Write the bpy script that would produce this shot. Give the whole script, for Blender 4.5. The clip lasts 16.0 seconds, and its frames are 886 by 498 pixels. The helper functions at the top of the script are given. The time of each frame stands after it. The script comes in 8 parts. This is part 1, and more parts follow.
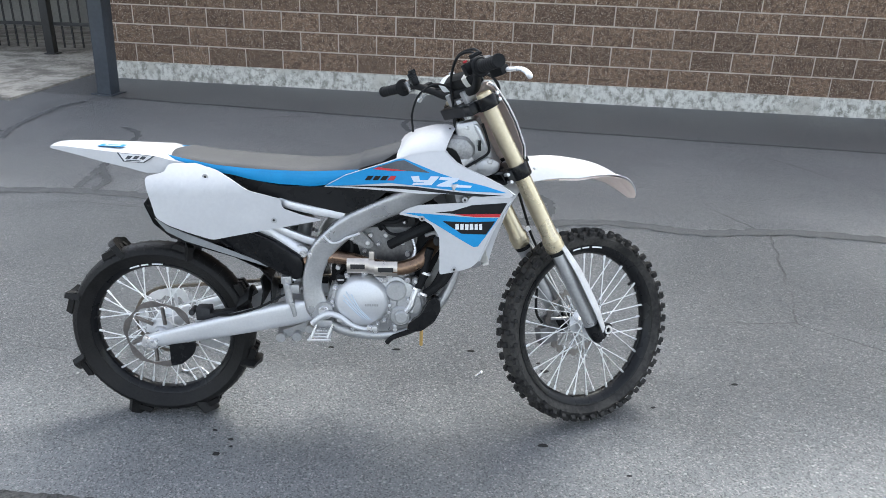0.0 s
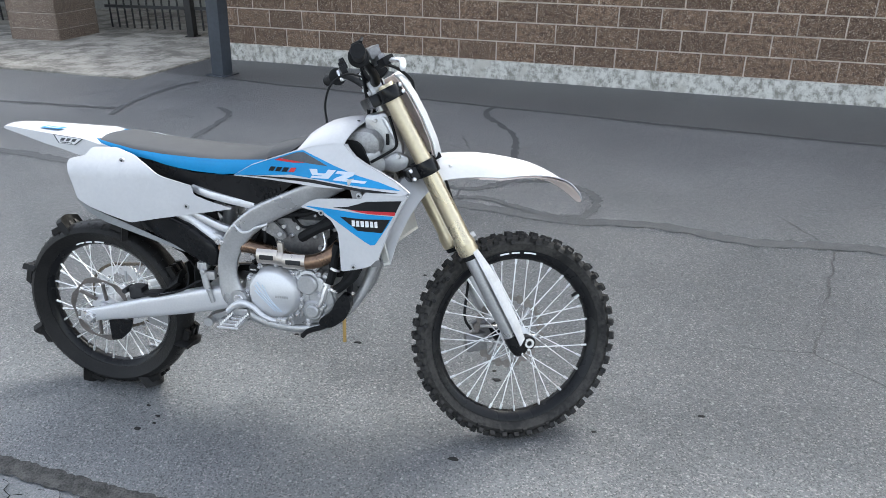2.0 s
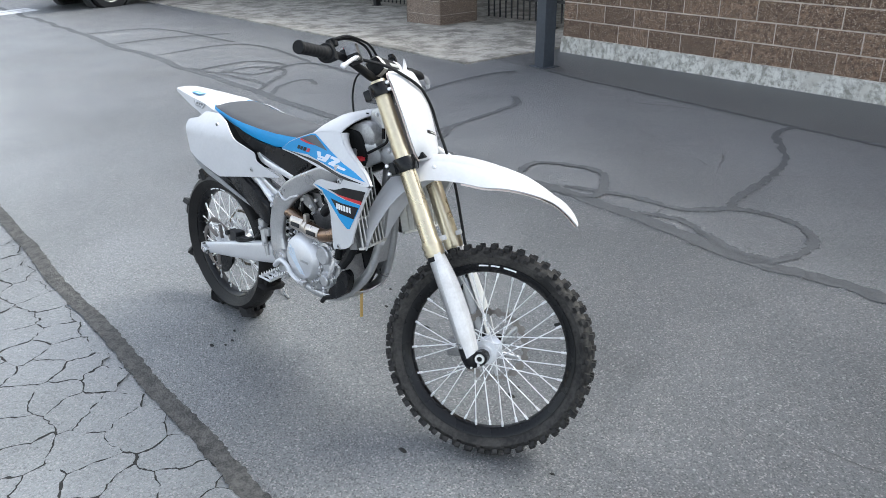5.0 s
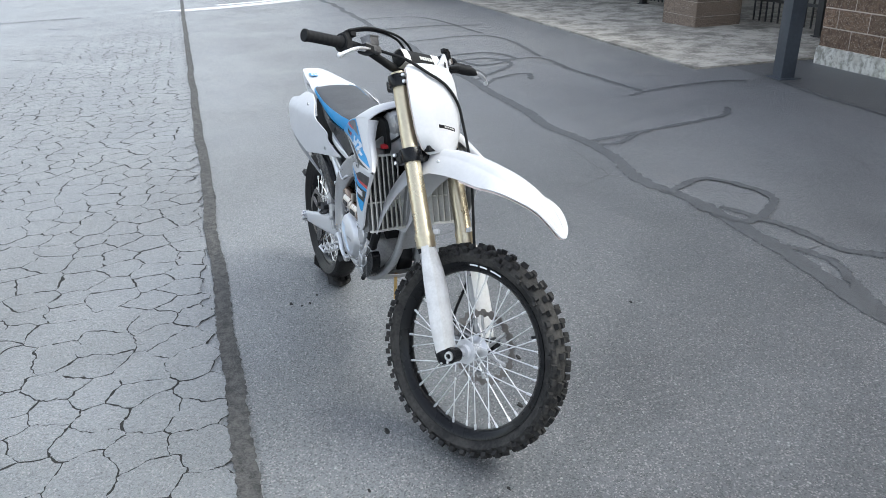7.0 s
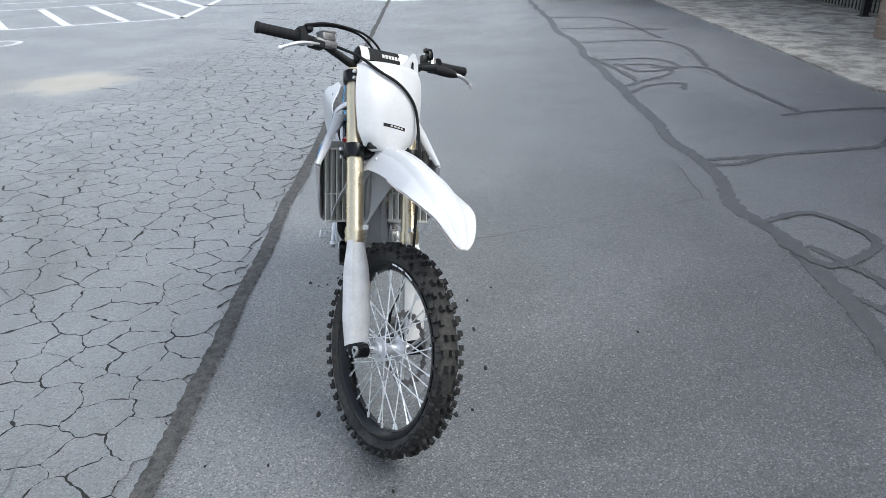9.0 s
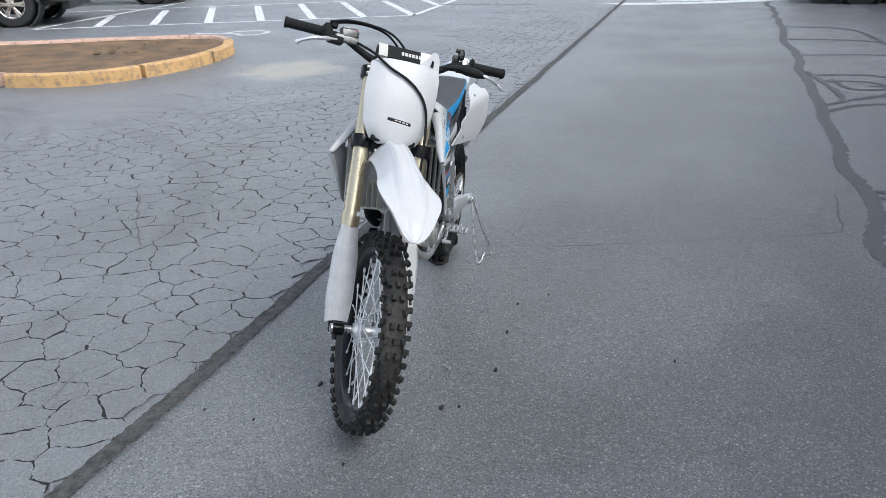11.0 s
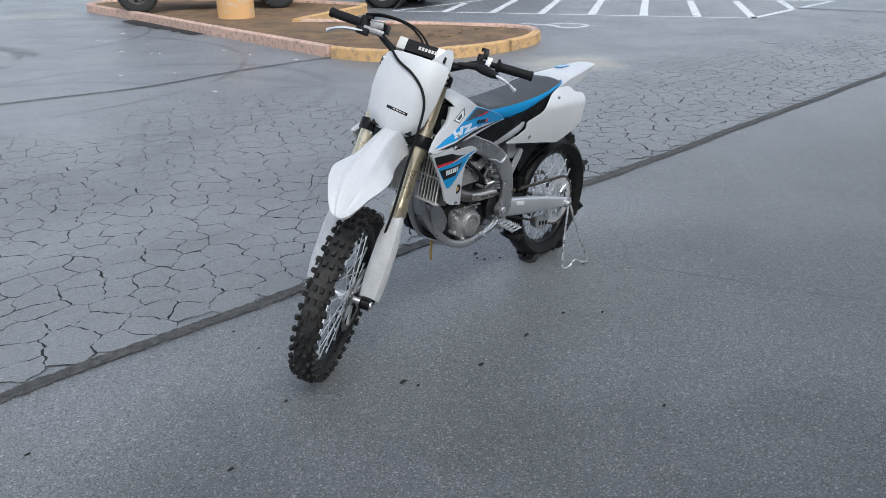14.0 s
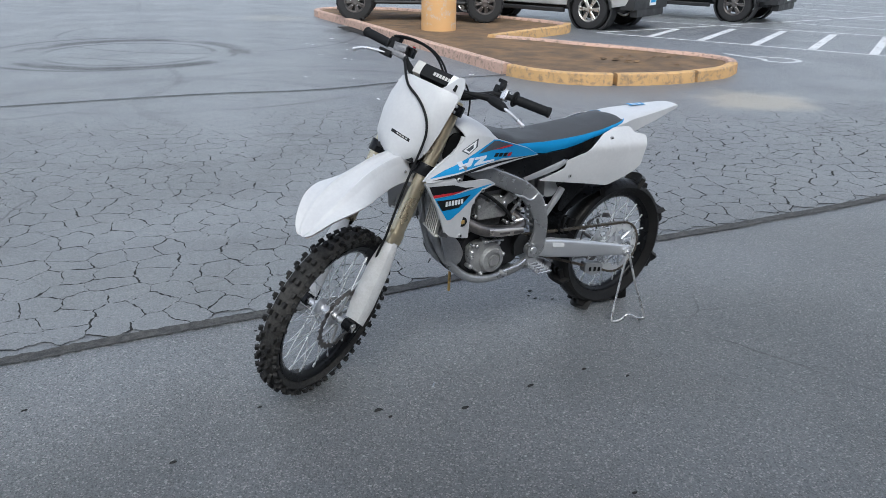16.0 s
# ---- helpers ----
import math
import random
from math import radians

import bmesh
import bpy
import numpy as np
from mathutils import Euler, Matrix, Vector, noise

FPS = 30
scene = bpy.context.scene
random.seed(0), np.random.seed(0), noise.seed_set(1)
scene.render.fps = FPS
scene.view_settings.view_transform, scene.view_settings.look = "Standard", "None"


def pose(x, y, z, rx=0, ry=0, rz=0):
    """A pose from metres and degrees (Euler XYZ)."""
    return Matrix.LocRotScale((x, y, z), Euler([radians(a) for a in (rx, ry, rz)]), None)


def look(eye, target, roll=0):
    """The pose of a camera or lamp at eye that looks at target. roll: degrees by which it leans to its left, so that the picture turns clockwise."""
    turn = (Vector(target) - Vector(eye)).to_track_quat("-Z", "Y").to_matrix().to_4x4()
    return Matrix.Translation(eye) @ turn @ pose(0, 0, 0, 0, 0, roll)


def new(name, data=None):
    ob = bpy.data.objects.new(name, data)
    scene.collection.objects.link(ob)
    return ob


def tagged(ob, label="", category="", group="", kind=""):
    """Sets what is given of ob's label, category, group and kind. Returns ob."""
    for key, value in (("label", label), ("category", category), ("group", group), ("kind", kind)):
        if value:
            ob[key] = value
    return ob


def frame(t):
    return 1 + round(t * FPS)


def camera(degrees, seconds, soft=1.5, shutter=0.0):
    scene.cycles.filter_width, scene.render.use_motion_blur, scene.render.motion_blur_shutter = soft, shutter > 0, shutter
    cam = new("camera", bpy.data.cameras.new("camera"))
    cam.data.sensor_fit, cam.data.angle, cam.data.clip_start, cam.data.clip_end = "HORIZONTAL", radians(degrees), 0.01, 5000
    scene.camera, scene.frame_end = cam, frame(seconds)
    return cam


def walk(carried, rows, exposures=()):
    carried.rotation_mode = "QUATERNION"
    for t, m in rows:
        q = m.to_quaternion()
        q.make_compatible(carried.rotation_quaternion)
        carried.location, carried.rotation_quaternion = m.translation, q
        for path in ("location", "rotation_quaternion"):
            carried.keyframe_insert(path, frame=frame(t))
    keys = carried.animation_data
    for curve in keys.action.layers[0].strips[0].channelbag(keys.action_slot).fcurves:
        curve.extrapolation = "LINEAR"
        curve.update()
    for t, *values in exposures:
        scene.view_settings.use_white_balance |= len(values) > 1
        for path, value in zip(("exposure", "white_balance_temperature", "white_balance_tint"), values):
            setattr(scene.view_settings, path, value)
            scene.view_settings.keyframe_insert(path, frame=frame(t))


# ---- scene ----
cam = camera(59.8, 16.0, 0.65)
METRES, EYE, TILT, LEAN, TURN = 6.922, 1.6034, 0.459, 0.18, 0.0
ROWS = [
    (0.0, 0.0, 0.0, 0.0, 0.5, -22.75, -1.18),
    (0.5, 0.0281, 0.0045, 0.0003, 3.12, -23.18, -0.79),
    (1.0, 0.0588, 0.01, 0.0009, 6.19, -23.52, -0.47),
    (1.5, 0.0801, 0.0266, -0.0006, 9.64, -23.82, -0.07),
    (2.0, 0.1136, 0.0315, 0.0003, 13.2, -23.98, 0.4),
    (2.5, 0.1419, 0.0411, 0.0015, 17.0, -24.15, 0.87),
    (3.0, 0.1626, 0.0548, 0.0008, 21.34, -24.22, 1.18),
    (3.5, 0.2018, 0.0657, 0.0006, 26.49, -24.17, 1.48),
    (4.0, 0.2238, 0.0787, 0.0007, 32.32, -24.09, 1.61),
    (4.5, 0.2443, 0.1008, 0.001, 38.55, -23.97, 1.62),
    (5.0, 0.279, 0.1191, 0.0013, 44.82, -23.81, 1.66),
    (7.5, 0.3667, 0.2502, -0.0026, 71.19, -23.38, 1.63),
    (8.0, 0.3811, 0.2805, -0.0029, 75.27, -23.35, 1.34),
    (8.5, 0.3829, 0.3108, -0.0029, 79.33, -23.31, 1.08),
    (11.0, 0.3861, 0.4597, -0.0049, 102.57, -22.75, 1.25),
    (11.5, 0.3756, 0.4847, -0.0035, 106.93, -22.58, 1.43),
    (12.0, 0.3752, 0.5229, -0.0035, 111.41, -22.29, 1.67),
    (12.5, 0.3645, 0.552, -0.004, 116.07, -22.26, 1.83),
    (13.0, 0.3506, 0.5796, -0.0032, 120.93, -22.32, 1.73),
    (13.5, 0.3422, 0.6186, -0.0029, 125.87, -22.47, 1.45),
    (14.0, 0.3184, 0.6375, -0.0044, 130.72, -22.61, 0.95),
    (14.5, 0.2907, 0.6567, -0.0044, 135.4, -22.51, 0.44),
    (15.0, 0.2672, 0.6821, -0.0014, 139.76, -22.15, 0.01),
    (15.5, 0.2432, 0.6896, -0.0015, 143.94, -21.71, -0.39),
    (16.0, 0.22, 0.6988, -0.0019, 148.08, -21.41, -0.69),
]
walk(cam, [(t, pose(0, 0, EYE, TILT, LEAN, TURN) @ pose(METRES * x, METRES * y, METRES * z, 90 + pitch, roll, yaw)) for t, x, y, z, yaw, pitch, roll in ROWS],
     exposures=[(0.0, 1.80, 6680, 8), (4.0, 1.80, 6680, 8), (8.0, 1.42, 6560, 8), (11.0, 1.04, 6450, 9), (16.0, 0.81, 6340, 9)])

# ---- world and light ----
world = bpy.data.worlds.new("overcast_sky")
scene.world = world
world.use_nodes = True
wn = world.node_tree
wn.nodes.clear()
w_out = wn.nodes.new("ShaderNodeOutputWorld")
w_bg = wn.nodes.new("ShaderNodeBackground")
w_sky = wn.nodes.new("ShaderNodeTexSky")
w_sky.sky_type = "NISHITA"
w_sky.sun_disc = False
w_sky.sun_elevation = radians(50)
w_sky.sun_rotation = radians(23)
w_sky.air_density = 1.0
w_sky.dust_density = 2.0
w_sky.ozone_density = 1.0
w_bg.inputs["Strength"].default_value = 0.15
w_cloud = wn.nodes.new("ShaderNodeHueSaturation")
w_cloud.inputs["Saturation"].default_value = 0.52
wn.links.new(w_sky.outputs[0], w_cloud.inputs["Color"])
wn.links.new(w_cloud.outputs[0], w_bg.inputs["Color"])
wn.links.new(w_bg.outputs[0], w_out.inputs["Surface"])

sun = new("sun", bpy.data.lights.new("sun", "SUN"))
sun.data.energy = 0.80
sun.data.angle = radians(32)
sun.data.color = (0.935, 1.0, 0.962)
sun.matrix_world = look((4, 8, 10.4), (0, 0, 0))


# ---- shading helpers ----
def shader(name):
    m = bpy.data.materials.new(name)
    m.use_nodes = True
    nt = m.node_tree
    return m, nt, nt.nodes["Principled BSDF"]


def put(socket, value, nt):
    if hasattr(value, "is_output"):
        nt.links.new(value, socket)
    elif hasattr(value, "__len__") and len(value) == 3 and socket.type == "RGBA":
        socket.default_value = (*value, 1)
    else:
        socket.default_value = value


def calc(nt, op, a, b=0.0, c=0.0, clamp=False):
    n = nt.nodes.new("ShaderNodeMath")
    n.operation, n.use_clamp = op, clamp
    for socket, value in zip(n.inputs, (a, b, c)):
        put(socket, value, nt)
    return n.outputs[0]


def ramp(nt, value, lo, hi, to_lo=0.0, to_hi=1.0):
    n = nt.nodes.new("ShaderNodeMapRange")
    n.interpolation_type = "SMOOTHSTEP"
    for socket, v in zip(n.inputs, (value, lo, hi, to_lo, to_hi)):
        put(socket, v, nt)
    return n.outputs[0]


def blend(nt, fac, a, b, mode="MIX"):
    n = nt.nodes.new("ShaderNodeMix")
    n.data_type, n.blend_type = "RGBA", mode
    put(n.inputs[0], fac, nt), put(n.inputs[6], a, nt), put(n.inputs[7], b, nt)
    return n.outputs[2]


def place_of(nt, space="Object"):
    if space == "World":
        return nt.nodes.new("ShaderNodeNewGeometry").outputs["Position"]
    return nt.nodes.new("ShaderNodeTexCoord").outputs["Object"]


def grain(nt, vec, scale, detail=4.0, rough=0.55):
    n = nt.nodes.new("ShaderNodeTexNoise")
    put(n.inputs["Vector"], vec, nt)
    n.inputs["Scale"].default_value, n.inputs["Detail"].default_value, n.inputs["Roughness"].default_value = scale, detail, rough
    return n.outputs["Fac"]


def cells(nt, vec, scale, feature="F1", out="Distance"):
    n = nt.nodes.new("ShaderNodeTexVoronoi")
    n.feature = feature
    put(n.inputs["Vector"], vec, nt)
    n.inputs["Scale"].default_value = scale
    return n.outputs[out]


def relief(nt, height, distance, strength=1.0):
    n = nt.nodes.new("ShaderNodeBump")
    n.inputs["Strength"].default_value, n.inputs["Distance"].default_value = strength, distance
    put(n.inputs["Height"], height, nt)
    return n.outputs[0]


def surface(name, light, dark, rough=0.5, metal=0.0, big=3.0, fine=60.0, bump=0.0005, spread=0.12, coat=0.0, piece=0.0, space="Object", spec=0.5):
    """A painted, moulded or cast surface: two colours mixed at two scales, with uneven gloss and fine relief."""
    m, nt, b = shader(name)
    vec = place_of(nt, space)
    a, f = grain(nt, vec, big, 5), grain(nt, vec, fine, 3)
    mixed = ramp(nt, calc(nt, "ADD", calc(nt, "MULTIPLY", a, 0.65), calc(nt, "MULTIPLY", f, 0.35)), 0.34, 0.66)
    colour = blend(nt, mixed, dark, light)
    if piece:
        info = nt.nodes.new("ShaderNodeObjectInfo").outputs["Random"]
        colour = blend(nt, ramp(nt, info, 0, 1, 0.0, piece), colour, dark, "MIX")
    put(b.inputs["Base Color"], colour, nt)
    put(b.inputs["Roughness"], ramp(nt, a, 0.3, 0.7, max(0.03, rough - spread), min(1, rough + spread)), nt)
    b.inputs["Metallic"].default_value = metal
    b.inputs["Specular IOR Level"].default_value = spec
    b.inputs["Coat Weight"].default_value = coat
    b.inputs["Coat Roughness"].default_value = 0.12
    if bump:
        put(b.inputs["Normal"], relief(nt, f, bump), nt)
    return m


# ---- materials ----
def asphalt_material():
    m, nt, b = shader("asphalt")
    pos = place_of(nt, "World")
    sep = nt.nodes.new("ShaderNodeSeparateXYZ")
    nt.links.new(pos, sep.inputs[0])
    x, y = sep.outputs[0], sep.outputs[1]
    wide, mid = grain(nt, pos, 0.35, 5), grain(nt, pos, 2.2, 6)
    wobble = calc(nt, "MULTIPLY", calc(nt, "SUBTRACT", mid, 0.5), 0.12)
    lane = calc(nt, "ADD", calc(nt, "ADD", calc(nt, "MULTIPLY_ADD", x, 0.092, -1.72), y), wobble)
    verge = calc(nt, "ADD", calc(nt, "ADD", calc(nt, "MULTIPLY_ADD", x, 0.11, -4.45), y), wobble)
    band = calc(nt, "ADD", calc(nt, "ADD", calc(nt, "MULTIPLY_ADD", x, 0.172, -6.95), y), wobble)
    in_old = ramp(nt, lane, -0.03, 0.03, 1, 0)
    in_verge = ramp(nt, verge, -0.02, 0.02)
    in_band = ramp(nt, band, -0.02, 0.02)
    # stone and binder
    stone = cells(nt, pos, 190, "F1", "Color")
    bit = nt.nodes.new("ShaderNodeSeparateColor")
    nt.links.new(stone, bit.inputs[0])
    speck = ramp(nt, bit.outputs[0], 0.72, 0.97)
    hollow = ramp(nt, bit.outputs[1], 0.62, 0.95)
    pits = grain(nt, pos, 120, 4, 0.72)
    base = blend(nt, in_verge, (0.132, 0.143, 0.152), (0.172, 0.183, 0.190))
    base = blend(nt, in_band, base, (0.074, 0.078, 0.084))
    edge = ramp(nt, calc(nt, "ADD", lane, calc(nt, "MULTIPLY", calc(nt, "SUBTRACT", wide, 0.5), 1.6)), 0.25, 1.15, 1.0, 0.0)
    base = blend(nt, calc(nt, "MULTIPLY", edge, 0.75), base, (0.190, 0.205, 0.217))
    base = blend(nt, in_old, base, (0.194, 0.209, 0.222))
    base = blend(nt, ramp(nt, wide, 0.35, 0.68, 0.0, 0.26), base, (0.045, 0.048, 0.055))
    base = blend(nt, ramp(nt, mid, 0.4, 0.7, 0.0, 0.16), base, (0.155, 0.16, 0.168))
    spk = calc(nt, "MULTIPLY", speck, ramp(nt, in_band, 0, 1, 0.66, 0.34))
    base = blend(nt, calc(nt, "MULTIPLY", spk, ramp(nt, in_old, 0, 1, 1.0, 0.65)), base, (0.44, 0.40, 0.41))
    base = blend(nt, calc(nt, "MULTIPLY", hollow, ramp(nt, in_old, 0, 1, 0.85, 0.48)), base, (0.024, 0.031, 0.035))
    patch = calc(nt, "SUBTRACT", ramp(nt, grain(nt, pos, 0.9, 5, 0.6), 0.38, 0.62, 0.62, 1.08), calc(nt, "MULTIPLY", edge, 0.25))
    # tiny shadows inside the pits, darkened into the base colour
    base = blend(nt, calc(nt, "MULTIPLY", ramp(nt, pits, 0.50, 0.66, 0, 0.60), patch), base, (0.022, 0.023, 0.026))
    base = blend(nt, ramp(nt, grain(nt, pos, 30, 6, 0.75), 0.52, 0.70, 0, 0.20), base, (0.040, 0.042, 0.046))
    glint = cells(nt, pos, 60, "F1", "Color")
    bit2 = nt.nodes.new("ShaderNodeSeparateColor")
    nt.links.new(glint, bit2.inputs[0])
    chip = calc(nt, "MULTIPLY", ramp(nt, bit2.outputs[2], 0.982, 0.990), ramp(nt, cells(nt, pos, 60), 0.22, 0.34, 1, 0))
    base = blend(nt, calc(nt, "MULTIPLY", chip, 0.65), base, (0.50, 0.50, 0.50))
    # pin holes and grit
    pin = cells(nt, pos, 26, "F1")
    base = blend(nt, ramp(nt, pin, 0.055, 0.085, 0.85, 0), base, (0.012, 0.012, 0.013))
    warp = nt.nodes.new("ShaderNodeTexNoise")
    nt.links.new(pos, warp.inputs["Vector"])
    warp.inputs["Scale"].default_value, warp.inputs["Detail"].default_value = 4.5, 5
    shift = nt.nodes.new("ShaderNodeVectorMath")
    shift.operation = "MULTIPLY_ADD"
    nt.links.new(warp.outputs["Color"], shift.inputs[0])
    shift.inputs[1].default_value = (0.10, 0.10, 0.0)
    nt.links.new(pos, shift.inputs[2])
    flat = nt.nodes.new("ShaderNodeVectorMath")
    flat.operation = "MULTIPLY"
    nt.links.new(shift.outputs[0], flat.inputs[0])
    flat.inputs[1].default_value = (0.82, 1.0, 0.0)
    # scattered long cracks elsewhere
    gap2 = cells(nt, flat.outputs[0], 0.55, "DISTANCE_TO_EDGE")
    long_crack = calc(nt, "MULTIPLY", ramp(nt, gap2, 0.0008, 0.0035, 1, 0), ramp(nt, grain(nt, pos, 0.8, 2), 0.5, 0.6))
    crack = calc(nt, "MULTIPLY", long_crack, 0.7)
    base = blend(nt, calc(nt, "MULTIPLY", crack, 0.95), base, (0.012, 0.012, 0.014))
    # rubber circles left by spinning tyres
    marks = 0.0
    for cx, cy, r, wd, k in ((-0.80, -7.63, 1.56, 0.24, 0.85), (-0.75, -7.6, 1.22, 0.08, 0.6), (-0.55, -7.8, 1.82, 0.07, 0.7), (-0.37, -2.12, 2.96, 0.15, 0.20), (-0.29, -3.0, 2.02, 0.13, 0.20), (-2.6, -9.6, 2.6, 0.05, 0.5), (-1.2, -6.2, 3.3, 0.06, 0.45),
                             (-3.1, -1.3, 0.95, 0.06, 0.2), (-1.9, -3.2, 1.9, 0.10, 0.26), (1.3, -5.6, 2.2, 0.07, 0.35), (-2.3, -1.0, 1.5, 0.05, 0.18)):
        dx, dy = calc(nt, "SUBTRACT", x, cx), calc(nt, "SUBTRACT", y, cy)
        d = calc(nt, "SQRT", calc(nt, "ADD", calc(nt, "MULTIPLY", dx, dx), calc(nt, "MULTIPLY", dy, dy)))
        ring = ramp(nt, calc(nt, "ABSOLUTE", calc(nt, "SUBTRACT", d, r)), wd * 0.35, wd, k, 0.0)
        half = ramp(nt, grain(nt, pos, 0.5 + 0.1 * r, 3), 0.36, 0.56, 0.15, 1.0)
        marks = calc(nt, "MAXIMUM", calc(nt, "MULTIPLY", ring, half), marks)
    base = blend(nt, marks, base, (0.022, 0.022, 0.024))
    # pale sandy spills and damp stain near the island, dark patch at the post
    for cx, cy, r, k, c in ((-6.25, -0.77, 0.80, 0.95, (0.36, 0.325, 0.265)), (-4.7, -12.2, 0.9, 0.5, (0.27, 0.25, 0.20)), (-4.95, -9.2, 0.55, 0.6, (0.03, 0.028, 0.026)), (-3.35, 7.55, 0.42, 0.5, (0.03, 0.031, 0.034))):
        dx, dy = calc(nt, "SUBTRACT", x, cx), calc(nt, "SUBTRACT", y, cy)
        d = calc(nt, "SQRT", calc(nt, "ADD", calc(nt, "MULTIPLY", dx, dx), calc(nt, "MULTIPLY", dy, dy)))
        d = calc(nt, "ADD", d, calc(nt, "MULTIPLY", calc(nt, "SUBTRACT", mid, 0.5), 0.8))
        base = blend(nt, ramp(nt, d, r * 0.4, r, k, 0.0), base, c)
    put(b.inputs["Base Color"], base, nt)
    sheen = ramp(nt, grain(nt, pos, 1.1, 5), 0.3, 0.7, 0.33, 0.43)
    put(b.inputs["Roughness"], sheen, nt)
    put(b.inputs["Specular IOR Level"], ramp(nt, marks, 0.0, 1.0, 1.0, 0.25), nt)
    b.inputs["IOR"].default_value = 1.55
    lumps = ramp(nt, grain(nt, pos, 64, 4, 0.65), 0.42, 0.60)
    height = calc(nt, "MULTIPLY", calc(nt, "ADD", calc(nt, "MULTIPLY", pits, -1.0), calc(nt, "MULTIPLY", lumps, -0.30)), patch)
    height = calc(nt, "ADD", height, calc(nt, "MULTIPLY", bit.outputs[0], 0.16))
    height = calc(nt, "ADD", height, calc(nt, "MULTIPLY", crack, -1.0))
    put(b.inputs["Normal"], relief(nt, height, 0.013, 1.0), nt)
    return m


def masonry_material(name, a, b_, c, joint=False):
    """Split-faced concrete block: brown binder with pale and dark chips."""
    m, nt, b = shader(name)
    pos = place_of(nt, "World")
    chips = cells(nt, pos, 135, "F1", "Color")
    bit = nt.nodes.new("ShaderNodeSeparateColor")
    nt.links.new(chips, bit.inputs[0])
    base = blend(nt, ramp(nt, grain(nt, pos, 24, 6, 0.7), 0.36, 0.64), b_, a)
    info = nt.nodes.new("ShaderNodeObjectInfo").outputs["Random"]
    base = blend(nt, ramp(nt, info, 0, 1, 0.0, 0.6), base, tuple(v * 0.8 for v in b_))
    base = blend(nt, ramp(nt, bit.outputs[0], 0.70, 0.96, 0, 0.66), base, c)
    base = blend(nt, ramp(nt, bit.outputs[1], 0.78, 0.98, 0, 0.7), base, tuple(v * 0.25 for v in a))
    base = blend(nt, ramp(nt, grain(nt, pos, 1.1, 5), 0.55, 0.75, 0, 0.35), base, tuple(v * 0.4 for v in a))
    put(b.inputs["Base Color"], base, nt)
    b.inputs["Roughness"].default_value = 0.85
    h = calc(nt, "ADD", grain(nt, pos, 45, 4, 0.65), calc(nt, "MULTIPLY", cells(nt, pos, 70), 0.6))
    put(b.inputs["Normal"], relief(nt, h, 0.030, 1.0), nt)
    return m


def worn_paint_material(name, paint, under, amount, scale=7.0, rough=0.75, bump=0.004, blot=None, soft=0.0, drip=1.0):
    m, nt, b = shader(name)
    pos = place_of(nt, "World")
    if drip != 1.0:
        run = nt.nodes.new("ShaderNodeVectorMath")
        run.operation = "MULTIPLY"
        nt.links.new(pos, run.inputs[0])
        run.inputs[1].default_value = (1.0, 1.0, drip)
        pos = run.outputs[0]
    f = calc(nt, "ADD", calc(nt, "MULTIPLY", grain(nt, pos, scale, 8, 0.7), 0.75), calc(nt, "MULTIPLY", grain(nt, pos, scale * 9, 4, 0.7), 0.25))
    worn = ramp(nt, f, 0.62 - amount * 0.3 - soft, 0.68 - amount * 0.25 + soft)
    base = blend(nt, grain(nt, pos, 3, 4), paint, tuple(v * 0.78 for v in paint))
    base = blend(nt, worn, base, under)
    if blot:
        base = blend(nt, ramp(nt, grain(nt, pos, 2.6, 6, 0.7), 0.52, 0.66, 0, 0.85), base, blot)
    put(b.inputs["Base Color"], base, nt)
    b.inputs["Roughness"].default_value = rough
    put(b.inputs["Normal"], relief(nt, calc(nt, "ADD", f, calc(nt, "MULTIPLY", worn, -0.4)), bump), nt)
    return m


ASPHALT = asphalt_material()
CRACK_SOIL = surface("crack_soil", (0.020, 0.020, 0.019), (0.010, 0.010, 0.010), 0.95, 0, 9, 80, 0.002, space="World")
TAR = surface("crack_sealant", (0.104, 0.109, 0.114), (0.046, 0.049, 0.053), 0.58, 0, 22.0, 120, 0.009, space="World")
SEAM = surface("asphalt_seam", (0.118, 0.116, 0.111), (0.020, 0.020, 0.020), 0.8, 0, 26.0, 120, 0.016, space="World")
LINE_WHITE = worn_paint_material("line_paint", (0.72, 0.73, 0.74), (0.10, 0.10, 0.11), 0.28, 9, 0.6, 0.003)
FADED_WHITE = worn_paint_material("faded_line_paint", (0.45, 0.46, 0.48), (0.11, 0.115, 0.12), 0.75, 6, 0.6, 0.003)
BLOCK = masonry_material("split_face_block", (0.340, 0.218, 0.146), (0.135, 0.086, 0.060), (0.60, 0.48, 0.38))
BLOCK_TAN = masonry_material("tan_split_face_block", (0.30, 0.225, 0.175), (0.225, 0.165, 0.13), (0.55, 0.47, 0.40))
MORTAR = surface("mortar", (0.68, 0.59, 0.50), (0.46, 0.39, 0.33), 0.9, 0, 5, 60, 0.004, space="World")
FOOTING = worn_paint_material("whitewashed_footing", (0.74, 0.73, 0.68), (0.24, 0.23, 0.20), 0.46, 17, 0.9, 0.020, blot=(0.52, 0.50, 0.45), soft=0.06, drip=0.8)
CONCRETE = worn_paint_material("concrete", (0.50, 0.47, 0.415), (0.17, 0.158, 0.138), 0.50, 3.2, 0.85, 0.012, blot=(0.25, 0.235, 0.205), soft=0.05)
CURB_PINK = worn_paint_material("faded_curb_paint", (0.66, 0.44, 0.35), (0.27, 0.20, 0.15), 0.36, 14, 0.75, 0.014, soft=0.03)
